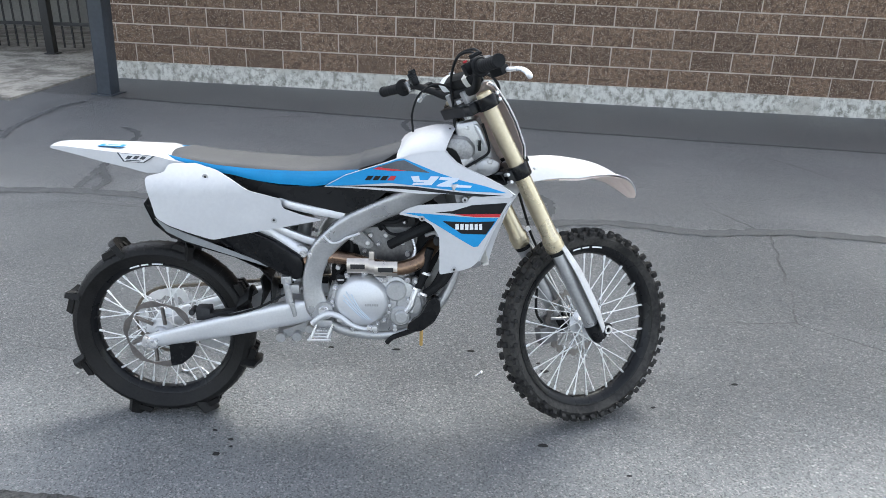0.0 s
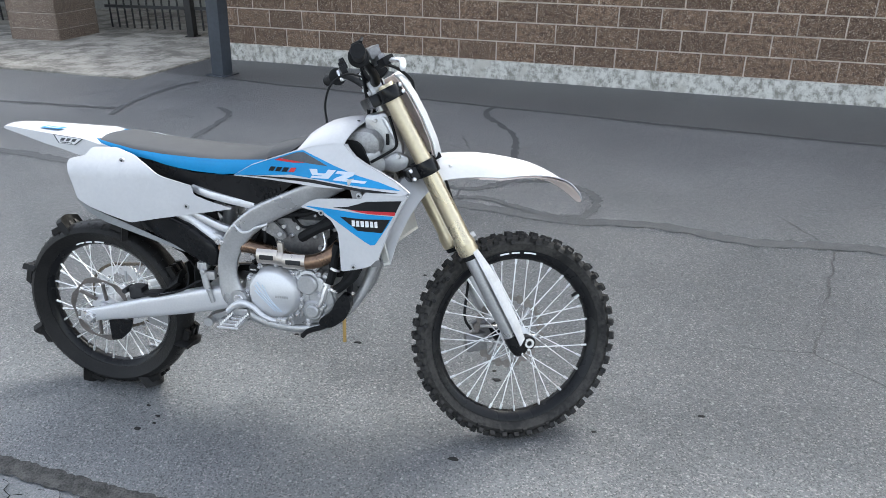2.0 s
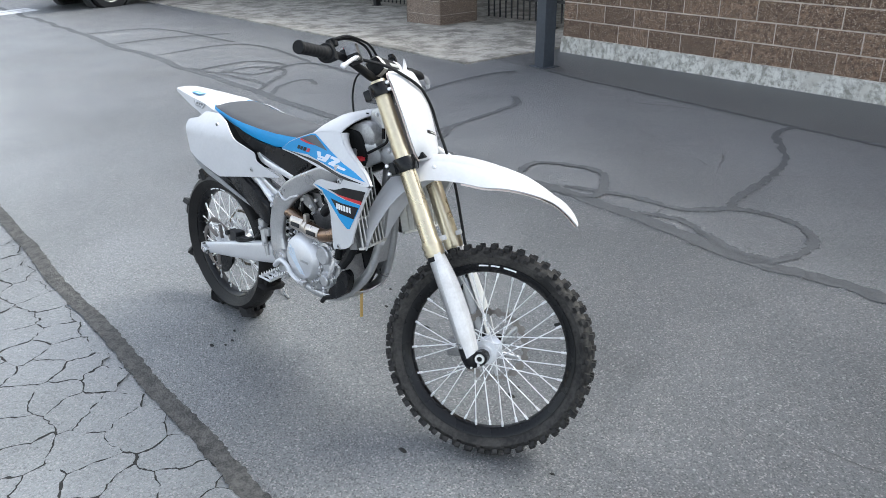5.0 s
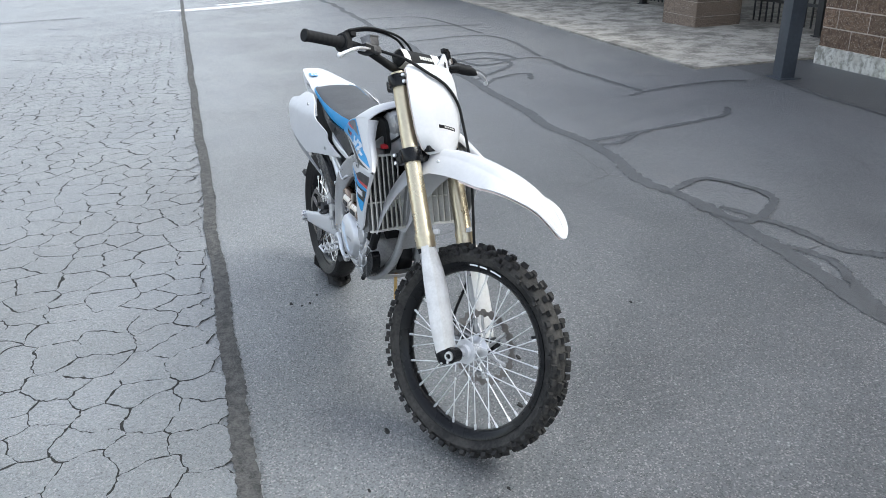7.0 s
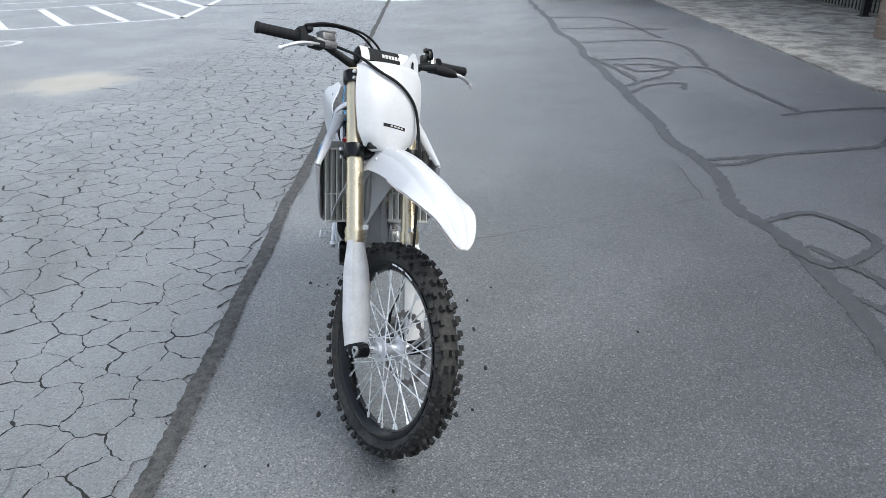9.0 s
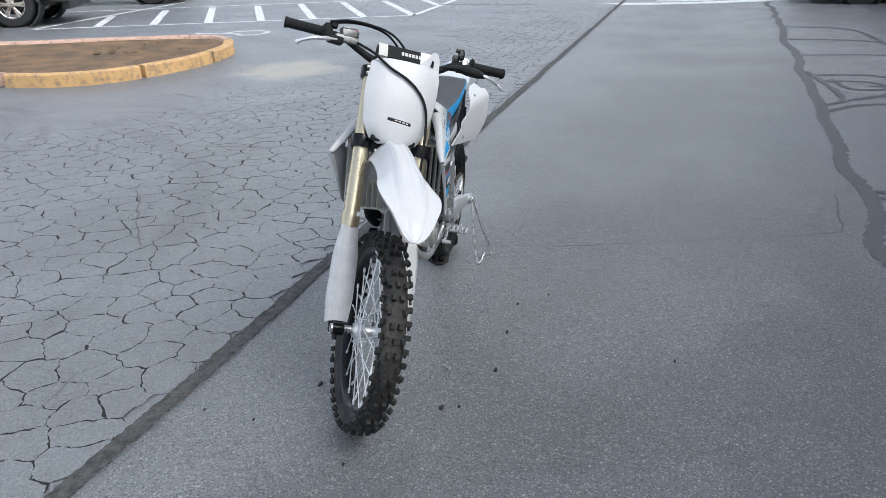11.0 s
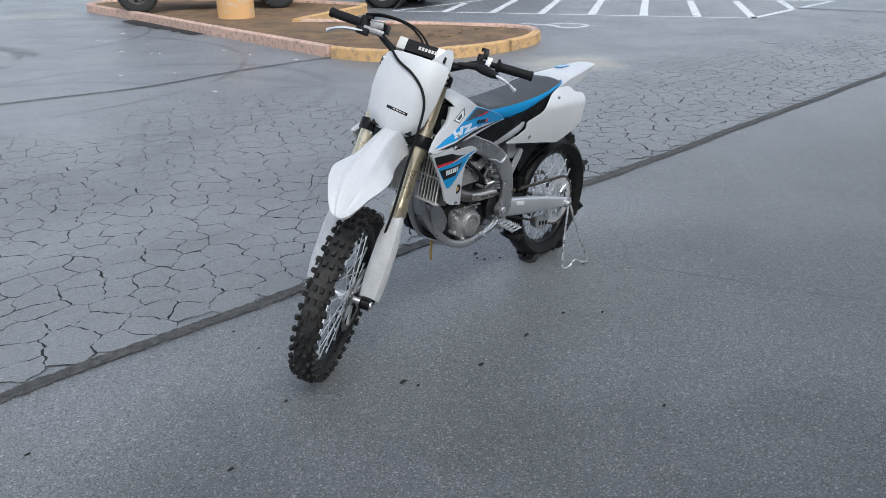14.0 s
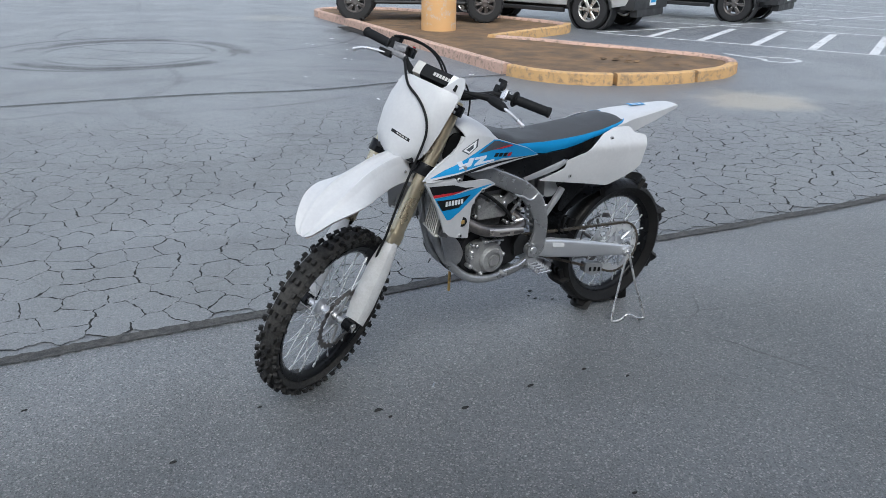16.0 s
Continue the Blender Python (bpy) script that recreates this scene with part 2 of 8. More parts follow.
CURB_YELLOW = worn_paint_material("yellow_curb_paint", (0.70, 0.43, 0.19), (0.34, 0.24, 0.15), 0.38, 14, 0.75, 0.016, soft=0.03)
COLUMN_PAINT = worn_paint_material("ochre_stucco", (0.74, 0.43, 0.19), (0.60, 0.46, 0.34), 0.30, 6, 0.85, 0.008)
DIRT = surface("dry_dirt", (0.270, 0.165, 0.088), (0.115, 0.076, 0.046), 0.95, 0, 3.4, 48, 0.03, space="World")
STEEL_PAINT = surface("slate_blue_steel", (0.050, 0.060, 0.075), (0.034, 0.041, 0.052), 0.45, 0, 2, 30, 0.001)
FENCE_BLACK = surface("black_fence_paint", (0.022, 0.023, 0.025), (0.012, 0.012, 0.013), 0.5, 0, 2, 30, 0.0006)
PATIO_WALL = surface("patio_wall_render", (0.27, 0.265, 0.25), (0.19, 0.185, 0.175), 0.9, 0, 1.2, 25, 0.004)


# ---- geometry helpers ----
def join(*geos):
    verts, faces = [], []
    for v, f in geos:
        k = len(verts)
        verts += [tuple(p) for p in v]
        faces += [tuple(i + k for i in q) for q in f]
    return verts, faces


def moved(geo, m):
    return [tuple(m @ Vector(p)) for p in geo[0]], geo[1]


def mesh_of(name, geo, material, angle=38):
    me = bpy.data.meshes.new(name)
    me.from_pydata([tuple(p) for p in geo[0]], [], [tuple(f) for f in geo[1]])
    bm = bmesh.new()
    bm.from_mesh(me)
    bmesh.ops.recalc_face_normals(bm, faces=bm.faces)
    for f in bm.faces:
        f.smooth = True
    bm.to_mesh(me)
    bm.free()
    me.set_sharp_from_angle(angle=radians(angle))
    if material:
        me.materials.append(material)
    return me


def part(name, geo, material, parent=None, label="", m=None, angle=38):
    """Links a geometry, or a mesh already made, as ONE object under a thing or part."""
    me = geo if isinstance(geo, bpy.types.Mesh) else mesh_of(name, geo, material, angle)
    ob = new(name, me)
    ob.parent = parent
    if m is not None:
        ob.matrix_basis = m
    if label:
        tagged(ob, label)
    return ob


def empty(name, m, **tags):
    ob = new(name)
    ob.matrix_basis = m
    ob.empty_display_size = 0.1
    return tagged(ob, **tags)


def spline(pts, per=6):
    """A smooth line through the points."""
    p = [Vector(q) for q in pts]
    p = [2 * p[0] - p[1], *p, 2 * p[-1] - p[-2]]
    out = []
    for i in range(1, len(p) - 2):
        a, b, c, d = p[i - 1:i + 3]
        for k in range(per):
            t = k / per
            out.append(0.5 * (2 * b + (c - a) * t + (2 * a - 5 * b + 4 * c - d) * t * t + (3 * b - a - 3 * c + d) * t ** 3))
    return out + [p[-2]]


def sweep(pts, r, n=10, flat=1.0, up=None, square=False, cap=True):
    """A bar along the points. r: radius or one per point; flat: width across `up` against the height along it."""
    p = [Vector(q) for q in pts]
    rs = r if isinstance(r, (list, tuple)) else [r] * len(p)
    if len(rs) != len(p):
        rs = list(np.interp(np.linspace(0, 1, len(p)), np.linspace(0, 1, len(rs)), rs))
    verts, faces, ref = [], [], Vector(up) if up else None
    for i, q in enumerate(p):
        d = (p[min(i + 1, len(p) - 1)] - p[max(i - 1, 0)]).normalized()
        if ref is None:
            ref = Vector((0, 0, 1)) if abs(d.z) < 0.9 else Vector((1, 0, 0))
        side = d.cross(ref).normalized()
        top = side.cross(d).normalized()
        if up is None:
            ref = top
        for k in range(n):
            w = 2 * math.pi * (k + 0.5) / n
            c, s = math.cos(w), math.sin(w)
            if square:
                e = 0.45
                c, s = math.copysign(abs(c) ** e, c), math.copysign(abs(s) ** e, s)
            verts.append(q + side * (c * rs[i] * flat) + top * (s * rs[i]))
    for i in range(len(p) - 1):
        for k in range(n):
            a, b = i * n + k, i * n + (k + 1) % n
            faces.append((a, b, b + n, a + n))
    if cap:
        faces += [tuple(range(n))[::-1], tuple(range((len(p) - 1) * n, len(p) * n))]
    return verts, faces


def lathe(profile, n=32, closed=True, m=None):
    """Turns a profile of (radius, along) round the y axis."""
    k = len(profile)
    verts = [(r * math.cos(2 * math.pi * i / n), a, r * math.sin(2 * math.pi * i / n)) for i in range(n) for r, a in profile]
    faces = []
    for i in range(n):
        j = (i + 1) % n
        for q in range(k if closed else k - 1):
            w = (q + 1) % k
            faces.append((i * k + q, i * k + w, j * k + w, j * k + q))
    geo = (verts, faces)
    return moved(geo, m) if m is not None else geo


def disc(r, y0, y1, n=24, at=(0, 0, 0), chamfer=0.002):
    """A round solid along y."""
    return lathe([(0.0001, y0), (r - chamfer, y0), (r, y0 + math.copysign(chamfer, y1 - y0)), (r, y1 - math.copysign(chamfer, y1 - y0)), (r - chamfer, y1), (0.0001, y1)], n, False, Matrix.Translation(at))


def box(sx, sy, sz, at=(0, 0, 0), bevel=0.0, m=None):
    """A block centred at a point, with chamfered edges."""
    bm = bmesh.new()
    bmesh.ops.create_cube(bm, size=1, matrix=Matrix.Diagonal((sx, sy, sz, 1)))
    if bevel:
        bmesh.ops.bevel(bm, geom=bm.edges[:], offset=bevel, segments=2, affect="EDGES", profile=0.7)
    mm = Matrix.Translation(at) @ (m or Matrix())
    bm.verts.index_update()
    geo = [tuple(mm @ v.co) for v in bm.verts], [tuple(v.index for v in f.verts) for f in bm.faces]
    bm.free()
    return geo


def cut_poly(poly, cell):
    """A flat outline (a, b) cut up into cells, as points and faces."""
    bm = bmesh.new()
    face = bm.faces.new([bm.verts.new((a, b, 0)) for a, b in poly])
    bmesh.ops.triangulate(bm, faces=[face])
    if cell:
        for axis in (0, 1):
            lo, hi = min(p[axis] for p in poly), max(p[axis] for p in poly)
            for i in range(1, int((hi - lo) / cell) + 1):
                no, co = [0, 0, 0], [0, 0, 0]
                no[axis], co[axis] = 1, lo + (hi - lo) * i / (int((hi - lo) / cell) + 1)
                bmesh.ops.bisect_plane(bm, geom=bm.verts[:] + bm.edges[:] + bm.faces[:], plane_co=co, plane_no=no, dist=1e-6)
    bm.verts.index_update()
    pts = [(v.co.x, v.co.y) for v in bm.verts]
    faces = [tuple(v.index for v in f.verts) for f in bm.faces]
    rim = [(e.verts[0].index, e.verts[1].index) for e in bm.edges if len(e.link_faces) == 1]
    bm.free()
    return pts, faces, rim


def plate(poly, outer, thick, cell=0.03, inner=None):
    """A panel: the outline (x, z) laid on the surface y = outer(x, z), as thick as given, or as deep as to y = inner(x, z)."""
    pts, faces, rim = cut_poly(poly, cell)
    k = len(pts)
    verts = [(a, outer(a, b), b) for a, b in pts]
    verts += [(a, inner(a, b) if inner else outer(a, b) - math.copysign(thick, outer(a, b)), b) for a, b in pts]
    out = list(faces) + [tuple(i + k for i in reversed(f)) for f in faces]
    out += [(a, b, b + k, a + k) for a, b in rim]
    return verts, out


def rounded(poly, r=0.01, n=3):
    """The outline with its corners rounded."""
    out = []
    for i, p in enumerate(poly):
        p, a, b = Vector(p), Vector(poly[i - 1]), Vector(poly[(i + 1) % len(poly)])
        ra, rb = min(r, (a - p).length * 0.45), min(r, (b - p).length * 0.45)
        q0, q1 = p + (a - p).normalized() * ra, p + (b - p).normalized() * rb
        for k in range(n + 1):
            t = k / n
            out.append(tuple(q0 * (1 - t) ** 2 + p * 2 * t * (1 - t) + q1 * t * t))
    return out


def shell(grid, thick):
    """A sheet through rows of points, given thickness along its normal."""
    r, c = len(grid), len(grid[0])
    g = np.array([[tuple(p) for p in row] for row in grid], float)
    nrm = np.cross(np.gradient(g, axis=0), np.gradient(g, axis=1))
    nrm /= np.maximum(np.linalg.norm(nrm, axis=2, keepdims=True), 1e-9)
    verts = [tuple(p) for p in g.reshape(-1, 3)] + [tuple(p) for p in (g - nrm * thick).reshape(-1, 3)]
    k, faces = r * c, []
    for i in range(r - 1):
        for j in range(c - 1):
            a = i * c + j
            faces.append((a, a + 1, a + c + 1, a + c))
            faces.append((a + k, a + c + k, a + c + 1 + k, a + 1 + k))
    loop = [j for j in range(c)] + [i * c + c - 1 for i in range(1, r)] + [(r - 1) * c + j for j in range(c - 2, -1, -1)] + [i * c for i in range(r - 2, 0, -1)]
    for a, b in zip(loop, loop[1:] + loop[:1]):
        faces.append((a, b, b + k, a + k))
    return verts, faces


def loft(rings, cap=True):
    n = len(rings[0])
    verts = [tuple(p) for r in rings for p in r]
    faces = [(i * n + k, i * n + (k + 1) % n, (i + 1) * n + (k + 1) % n, (i + 1) * n + k) for i in range(len(rings) - 1) for k in range(n)]
    if cap:
        faces += [tuple(range(n))[::-1], tuple(range((len(rings) - 1) * n, len(rings) * n))]
    return verts, faces


# ---- ground ----
def ground_z(x, y):
    """Height of the asphalt, which tips a little along the foot of the wall."""
    t = min(1.0, max(0.0, (y - 3.6) / 4.4))
    return -0.0185 * max(-4.5, min(6.0, x)) * t * t * (3 - 2 * t)


def axis_steps():
    near = list(np.arange(-18, 18.01, 0.75))
    far = [22, 28, 38, 55, 80, 120, 200, 400]
    return [-v for v in reversed(far)] + near + far


xs = axis_steps()
ground_verts = [(x, y, ground_z(x, y)) for y in xs for x in xs]
ground_faces = [(j * len(xs) + i, j * len(xs) + i + 1, (j + 1) * len(xs) + i + 1, (j + 1) * len(xs) + i) for j in range(len(xs) - 1) for i in range(len(xs) - 1)]
ground = tagged(part("ground", (ground_verts, ground_faces), ASPHALT), "weathered grey asphalt car park, crazed with cracks", "ground", kind="structure")


def ribbon(pts, width, ragged=0.25, lift=0.004, per=8, seed=1):
    """A thin band lying on the ground along a line, with uneven edges."""
    rng = random.Random(seed)
    line = spline([(x, y, 0) for x, y in pts], per)
    verts, faces = [], []
    for i, q in enumerate(line):
        d = (line[min(i + 1, len(line) - 1)] - line[max(i - 1, 0)]).normalized()
        n = Vector((-d.y, d.x, 0))
        for s in (1, -1):
            w = width / 2 * (1 + 0.55 * ragged * rng.uniform(-1, 1) + 0.8 * ragged * noise.noise((q.x * 16 + 13 * s, q.y * 16, seed)))
            p = q + n * (s * w)
            verts.append((p.x, p.y, ground_z(p.x, p.y) + lift))
    for i in range(len(line) - 1):
        faces.append((2 * i, 2 * i + 1, 2 * i + 3, 2 * i + 2))
    return verts, faces


def seam_line(x):
    return 1.72 - 0.092 * x


wander = random.Random(4)
seam_pts = [(x, seam_line(x) + wander.uniform(-0.010, 0.010)) for x in np.arange(-30, 9, 0.35)]
tagged(part("asphalt_seam", ribbon(seam_pts, 0.072, 0.24, 0.0062, 24, 2), SEAM), "dark rough sealed joint between two asphalt surfaces", "seam", kind="structure")
verge_pts = [(x, 4.45 - 0.11 * x + wander.uniform(-0.05, 0.05)) for x in np.arange(-26, 8, 0.5)]
tagged(part("asphalt_seam", ribbon(verge_pts, 0.10, 0.40, 0.003, 18, 3), TAR), "dark tar-sealed joint along the drive lane", "seam", kind="structure")
band_pts = [(x, 6.95 - 0.172 * x + wander.uniform(-0.02, 0.02)) for x in np.arange(-3.2, 8, 0.6)]
tagged(part("asphalt_seam", ribbon(band_pts, 0.05, 0.5, 0.003, 16, 4), TAR), "dark tar-sealed joint along the wall", "seam", kind="structure")

# tar-filled cracks between the lane and the wall
SEALED = [
    [(-0.35, 7.02), (-0.36, 6.7), (-0.02, 6.05), (0.06, 5.2), (0.08, 4.95), (-0.1, 4.78)],
    [(-0.1, 4.76), (0.16, 5.0), (0.45, 5.0), (0.66, 4.8), (0.62, 4.45), (0.35, 4.44), (0.0, 4.62), (-0.3, 4.55)],
    [(-0.86, 4.68), (-0.45, 4.78), (-0.1, 4.78), (0.05, 4.9)],
    [(-2.42, 4.72), (-2.44, 5.1), (-2.47, 5.5), (-2.52, 6.15), (-2.72, 6.4)],
    [(-2.3, 4.78), (-2.3, 5.0), (-2.44, 5.25)],
    [(-3.52, 5.96), (-3.6, 6.3), (-3.58, 6.97), (-3.45, 7.3)],
    [(-5.94, 5.68), (-5.72, 6.25), (-4.83, 6.17), (-3.62, 6.16)],
    [(-4.64, 4.95), (-4.97, 5.3), (-5.02, 5.66), (-4.7, 5.58)],
    [(-8.02, 5.42), (-7.9, 6.4), (-7.2, 6.6), (-5.8, 6.3)],
    [(-6.8, 5.25), (-5.9, 5.3), (-5.2, 5.26), (-5.0, 5.0)],
    [(-6.2, 5.25), (-6.13, 5.74), (-5.6, 5.8), (-5.2, 5.3)],
    [(-6.6, 5.25), (-6.5, 5.9), (-5.9, 6.0), (-5.75, 5.5), (-6.3, 5.4)],
    [(-9.5, 5.5), (-9.3, 6.3), (-8.8, 7.0)],
    [(-11.0, 5.7), (-10.4, 6.6), (-8.0, 6.6)],
    [(-1.2, 4.57), (-1.3, 4.95), (-0.86, 5.06), (-0.6, 4.66), (-0.9, 4.55)],
    [(-4.84, -3.5), (-3.4, -3.62), (-2.0, -3.58), (-0.7, -3.88), (1.2, -4.06), (4.0, -4.3)],
]
for i, pts in enumerate(SEALED):
    tagged(part("tar_crack", ribbon(pts, 0.054 if i < 15 else 0.046, 0.75, 0.0035 + 0.0002 * i, 22, 20 + i), TAR), "black tar squiggle sealing a crack in asphalt", "tar line", kind="structure")

# painted lines of the parking bays
HATCH_A, HATCH_B = Vector((-9.55, -7.04)), Vector((-12.48, -0.82))
HATCH_C, HATCH_D = Vector((-16.84, -0.66)), Vector((-12.3, -8.81))
along = (HATCH_B - HATCH_A).normalized()


def stripe(a, b, width=0.10, mat=None, seed=5):
    steps = [Vector(a).lerp(Vector(b), i / 6) for i in range(7)]
    ob = part("parking_stripe", ribbon([tuple(p) for p in steps], width, 0.06, 0.0035, 3, seed), mat or LINE_WHITE)
    return tagged(ob, "worn white painted parking line on asphalt", "road marking", kind="structure")


stripe(HATCH_A, HATCH_B)
stripe(HATCH_B, HATCH_C, 0.12)
stripe(HATCH_D, HATCH_C)
stripe((-9.56, -7.06), (-20.1, -7.19))
for i, reach in enumerate((1.98, 2.88, 3.18, 3.22, 3.36, 3.38, 3.45)):
    a = HATCH_A + along * (1.06 + 0.972 * i)
    stripe(a, a + Vector((-0.895, -0.445)) * reach, 0.15, seed=30 + i)
stripe((-14.58, -0.80), (-16.18, -1.59), 0.15, seed=39)
for k in range(5):
    stripe((-14.5 - 2.6 * k, -9.5 - 0.6 * k), (-16.6 - 2.6 * k, -4.2 - 0.6 * k))
stripe((-14.8, -0.8), (-15.1, 2.6), 0.22, FADED_WHITE)
stripe((-15.1, 2.6), (-15.7, 6.6), 0.45, LINE_WHITE, 41)
stripe((-15.9, 3.9), (-16.1, 6.6), 0.25, LINE_WHITE, 42)

# painted wheelchair symbol: wheel arc, seat and footrest strokes
for i, pts in enumerate(([(-9.42, -3.05), (-9.25, -2.85), (-9.42, -2.62), (-9.72, -2.62), (-9.85, -2.85), (-9.75, -3.05)], [(-9.35, -3.75), (-9.36, -3.4), (-9.40, -3.05)], [(-9.40, -3.25), (-9.62, -3.2), (-9.75, -3.0)])):
    tagged(part("bay_symbol", ribbon(pts, 0.09, 0.05, 0.0036, 6, 60 + i), LINE_WHITE), "white painted symbol on asphalt", "road marking", kind="structure")

# ---- wall of split-faced block on its whitewashed footing ----
WALL_DIR = math.degrees(math.atan(-0.086))
WALL = pose(0, 8.235, 0.185, 0, 1.05, WALL_DIR)
WALL_U0, WALL_U1 = -3.80, 13.0
wall = part("wall_north", join(box(WALL_U1 - WALL_U0, 0.24, 4.8, ((WALL_U0 + WALL_U1) / 2, 0.145, 2.4)), box(0.24, 7.0, 4.8, (WALL_U0 + 0.14, 3.77, 2.4))), MORTAR, m=WALL)
tagged(wall, "brown split-face concrete block wall with pale mortar joints", "wall", kind="structure")


def footing_geo():
    verts, faces = [], []
    us = np.arange(WALL_U0 - 0.01, WALL_U1, 0.09)
    for i, u in enumerate(us):
        j = [0.008 * noise.noise((u * 3, k * 1.7, 3.0)) for k in range(5)]
        verts += [(u, -0.012 + j[0], -0.42), (u, -0.012 + j[1], -0.10), (u, -0.004 + j[2], -0.012 + j[3]), (u, 0.02, 0.0), (u, 0.22, 0.0), (u, 0.22, -0.42)]
    n = 6
    for i in range(len(us) - 1):
        for k in range(n - 1):
            faces.append((i * n + k, i * n + k + 1, (i + 1) * n + k + 1, (i + 1) * n + k))
    faces.append(tuple(range(n)))
    return verts, faces


tagged(part("wall_footing", footing_geo(), FOOTING, m=WALL), "flaking whitewashed concrete footing under a block wall", "footing", kind="structure")


def block_mesh(name, seed, sx, sy, sz, mat):
    """One split-faced block: a rough broken face, cut square elsewhere."""
    rng = random.Random(seed)
    nx, nz = 4, 2
    verts, faces = [], []
    for j in range(nz + 1):
        for i in range(nx + 1):
            rim = i in (0, nx) or j in (0, nz)
            verts.append((sx * (i / nx - 0.5), -sy - (rng.uniform(-0.001, 0.002) if rim else rng.uniform(0.0, 0.010)), sz * j / nz))
    for j in range(nz):
        for i in range(nx):
            a = j * (nx + 1) + i
            faces.append((a, a + 1, a + nx + 2, a + nx + 1))
    k = len(verts)
    verts += [(-sx / 2, 0, 0), (sx / 2, 0, 0), (sx / 2, 0, sz), (-sx / 2, 0, sz)]
    bottom, top = list(range(nx + 1)), [nz * (nx + 1) + i for i in range(nx + 1)]
    left, right = [j * (nx + 1) for j in range(nz + 1)], [j * (nx + 1) + nx for j in range(nz + 1)]
    faces += [tuple(reversed(bottom)) + (k, k + 1), tuple(top) + (k + 2, k + 3), tuple(left) + (k + 3, k), tuple(reversed(right)) + (k + 1, k + 2)]
    return mesh_of(name, (verts, faces), mat, 25)


BLOCKS = [block_mesh("block", 70 + i, 0.392, 0.006, 0.186, BLOCK) for i in range(8)]
END_BLOCKS = [block_mesh("block", 90 + i, 0.189, 0.006, 0.186, BLOCK) for i in range(2)]


def joined_courses(first, last, u0, u1):
    """Block faces of the courses higher up, in one mesh."""
    geos = []
    for c in range(first, last):
        n = int((u1 - u0) / 0.4064)
        for i in range(n):
            u = u0 + 0.2032 + i * 0.4064 + (0.2032 if c % 2 else 0)
            geos.append(box(0.392, 0.03, 0.186, (u, 0.012, 0.1 + c * 0.2)))
    return join(*geos)


# ---- concrete walkway, pillar and fence ----
def slab_panels():
    root = empty("concrete_walkway", pose(0, 0, 0), label="stained concrete walkway slabs beside a fence", category="walkway", kind="structure")
    cols = [-4.12, -6.02, -7.78, -10.5, -13.4, -16.5, -20.0]
    rows = lambda x: (7.22 - 0.13 * (x + 4.12), 9.62 - 0.05 * (x + 4.12), 17.0)
    for a, b in zip(cols, cols[1:]):
        for k in range(2):
            g = 0.008
            quad = [(a - g, rows(a)[k] + g), (b + g, rows(b)[k] + g), (b + g, rows(b)[k + 1] - g), (a - g, rows(a)[k + 1] - g)]
            if a == cols[0]:
                quad[0], quad[3] = (quad[0][0], quad[0][1]), (-3.60, 17.0 - g) if k else (-3.86, rows(a)[1] - g)
                if k:
                    quad[0] = (-3.86, rows(a)[1] + g)
            top = [(x, y, ground_z(x, y) + 0.022) for x, y in quad]
            low = [(x, y, ground_z(x, y) - 0.08) for x, y in quad]
            geo = (top + low, [(0, 1, 2, 3), (0, 4, 5, 1), (1, 5, 6, 2), (2, 6, 7, 3), (3, 7, 4, 0)])
            part("slab", geo, CONCRETE, root)


slab_panels()

PILLAR_AT = pose(-6.93, 9.66, 0.05, 0, 1.05, WALL_DIR + 2)


def pillar_thing(m):
    root = part("pillar", box(0.74, 0.74, 2.6, (0, 0, 1.3)), MORTAR, m=m)
    tagged(root, "square pillar of tan split-face concrete block", "pillar", kind="structure")
    full = [block_mesh("block", 110 + i, 0.388, 0.012, 0.191, BLOCK_TAN) for i in range(4)]
    for c in range(4):
        for s in range(4):
            turn = pose(0, 0, 0, 0, 0, 90 * s)
            for k in (-1, 1):
                part("block", full[(c + s + k) % 4], None, root, m=turn @ pose(k * 0.197, -0.372, 0.006 + c * 0.2))
    upper = join(*[box(0.39, 0.03, 0.19, (0, 0, 0), 0, pose(0, 0, 0, 0, 0, 90 * s) @ pose(k * 0.197, -0.38, 0.1 + c * 0.2)) for c in range(4, 13) for s in range(4) for k in (-1, 1)])
    tagged(part("block_courses", upper, BLOCK_TAN, root), kind="stuff")


pillar_thing(PILLAR_AT)


def fence_thing(a, b, posts):
    """Black tube fence from a to b with posts at the given distances."""
    a, b = Vector((*a, ground_z(*a) + 0.022)), Vector((*b, ground_z(*b) + 0.022))
    d = b - a
    m = Matrix.Translation(a) @ Matrix.Rotation(math.atan2(d.y, d.x), 4, "Z")
    root = empty("metal_fence", m, label="black metal picket fence standing on concrete", category="fence")
    for z in (0.36, 1.62):
        part("rail", box(d.length, 0.038, 0.038, (d.length / 2, 0, z), 0.004), FENCE_BLACK, root)
    picket = mesh_of("picket", box(0.019, 0.019, 1.72, (0, 0, 0.93), 0.003), FENCE_BLACK)
    for i in range(int(d.length / 0.125)):
        part("picket", picket, None, root, m=pose(0.07 + 0.125 * i, 0, 0))
    post = mesh_of("post", join(box(0.10, 0.10, 1.95, (0, 0, 0.975), 0.006), box(0.15, 0.15, 0.012, (0, 0, 0.006), 0.003)), FENCE_BLACK)
    for u in posts:
        part("post", post, None, root, m=pose(u, -0.05, 0))


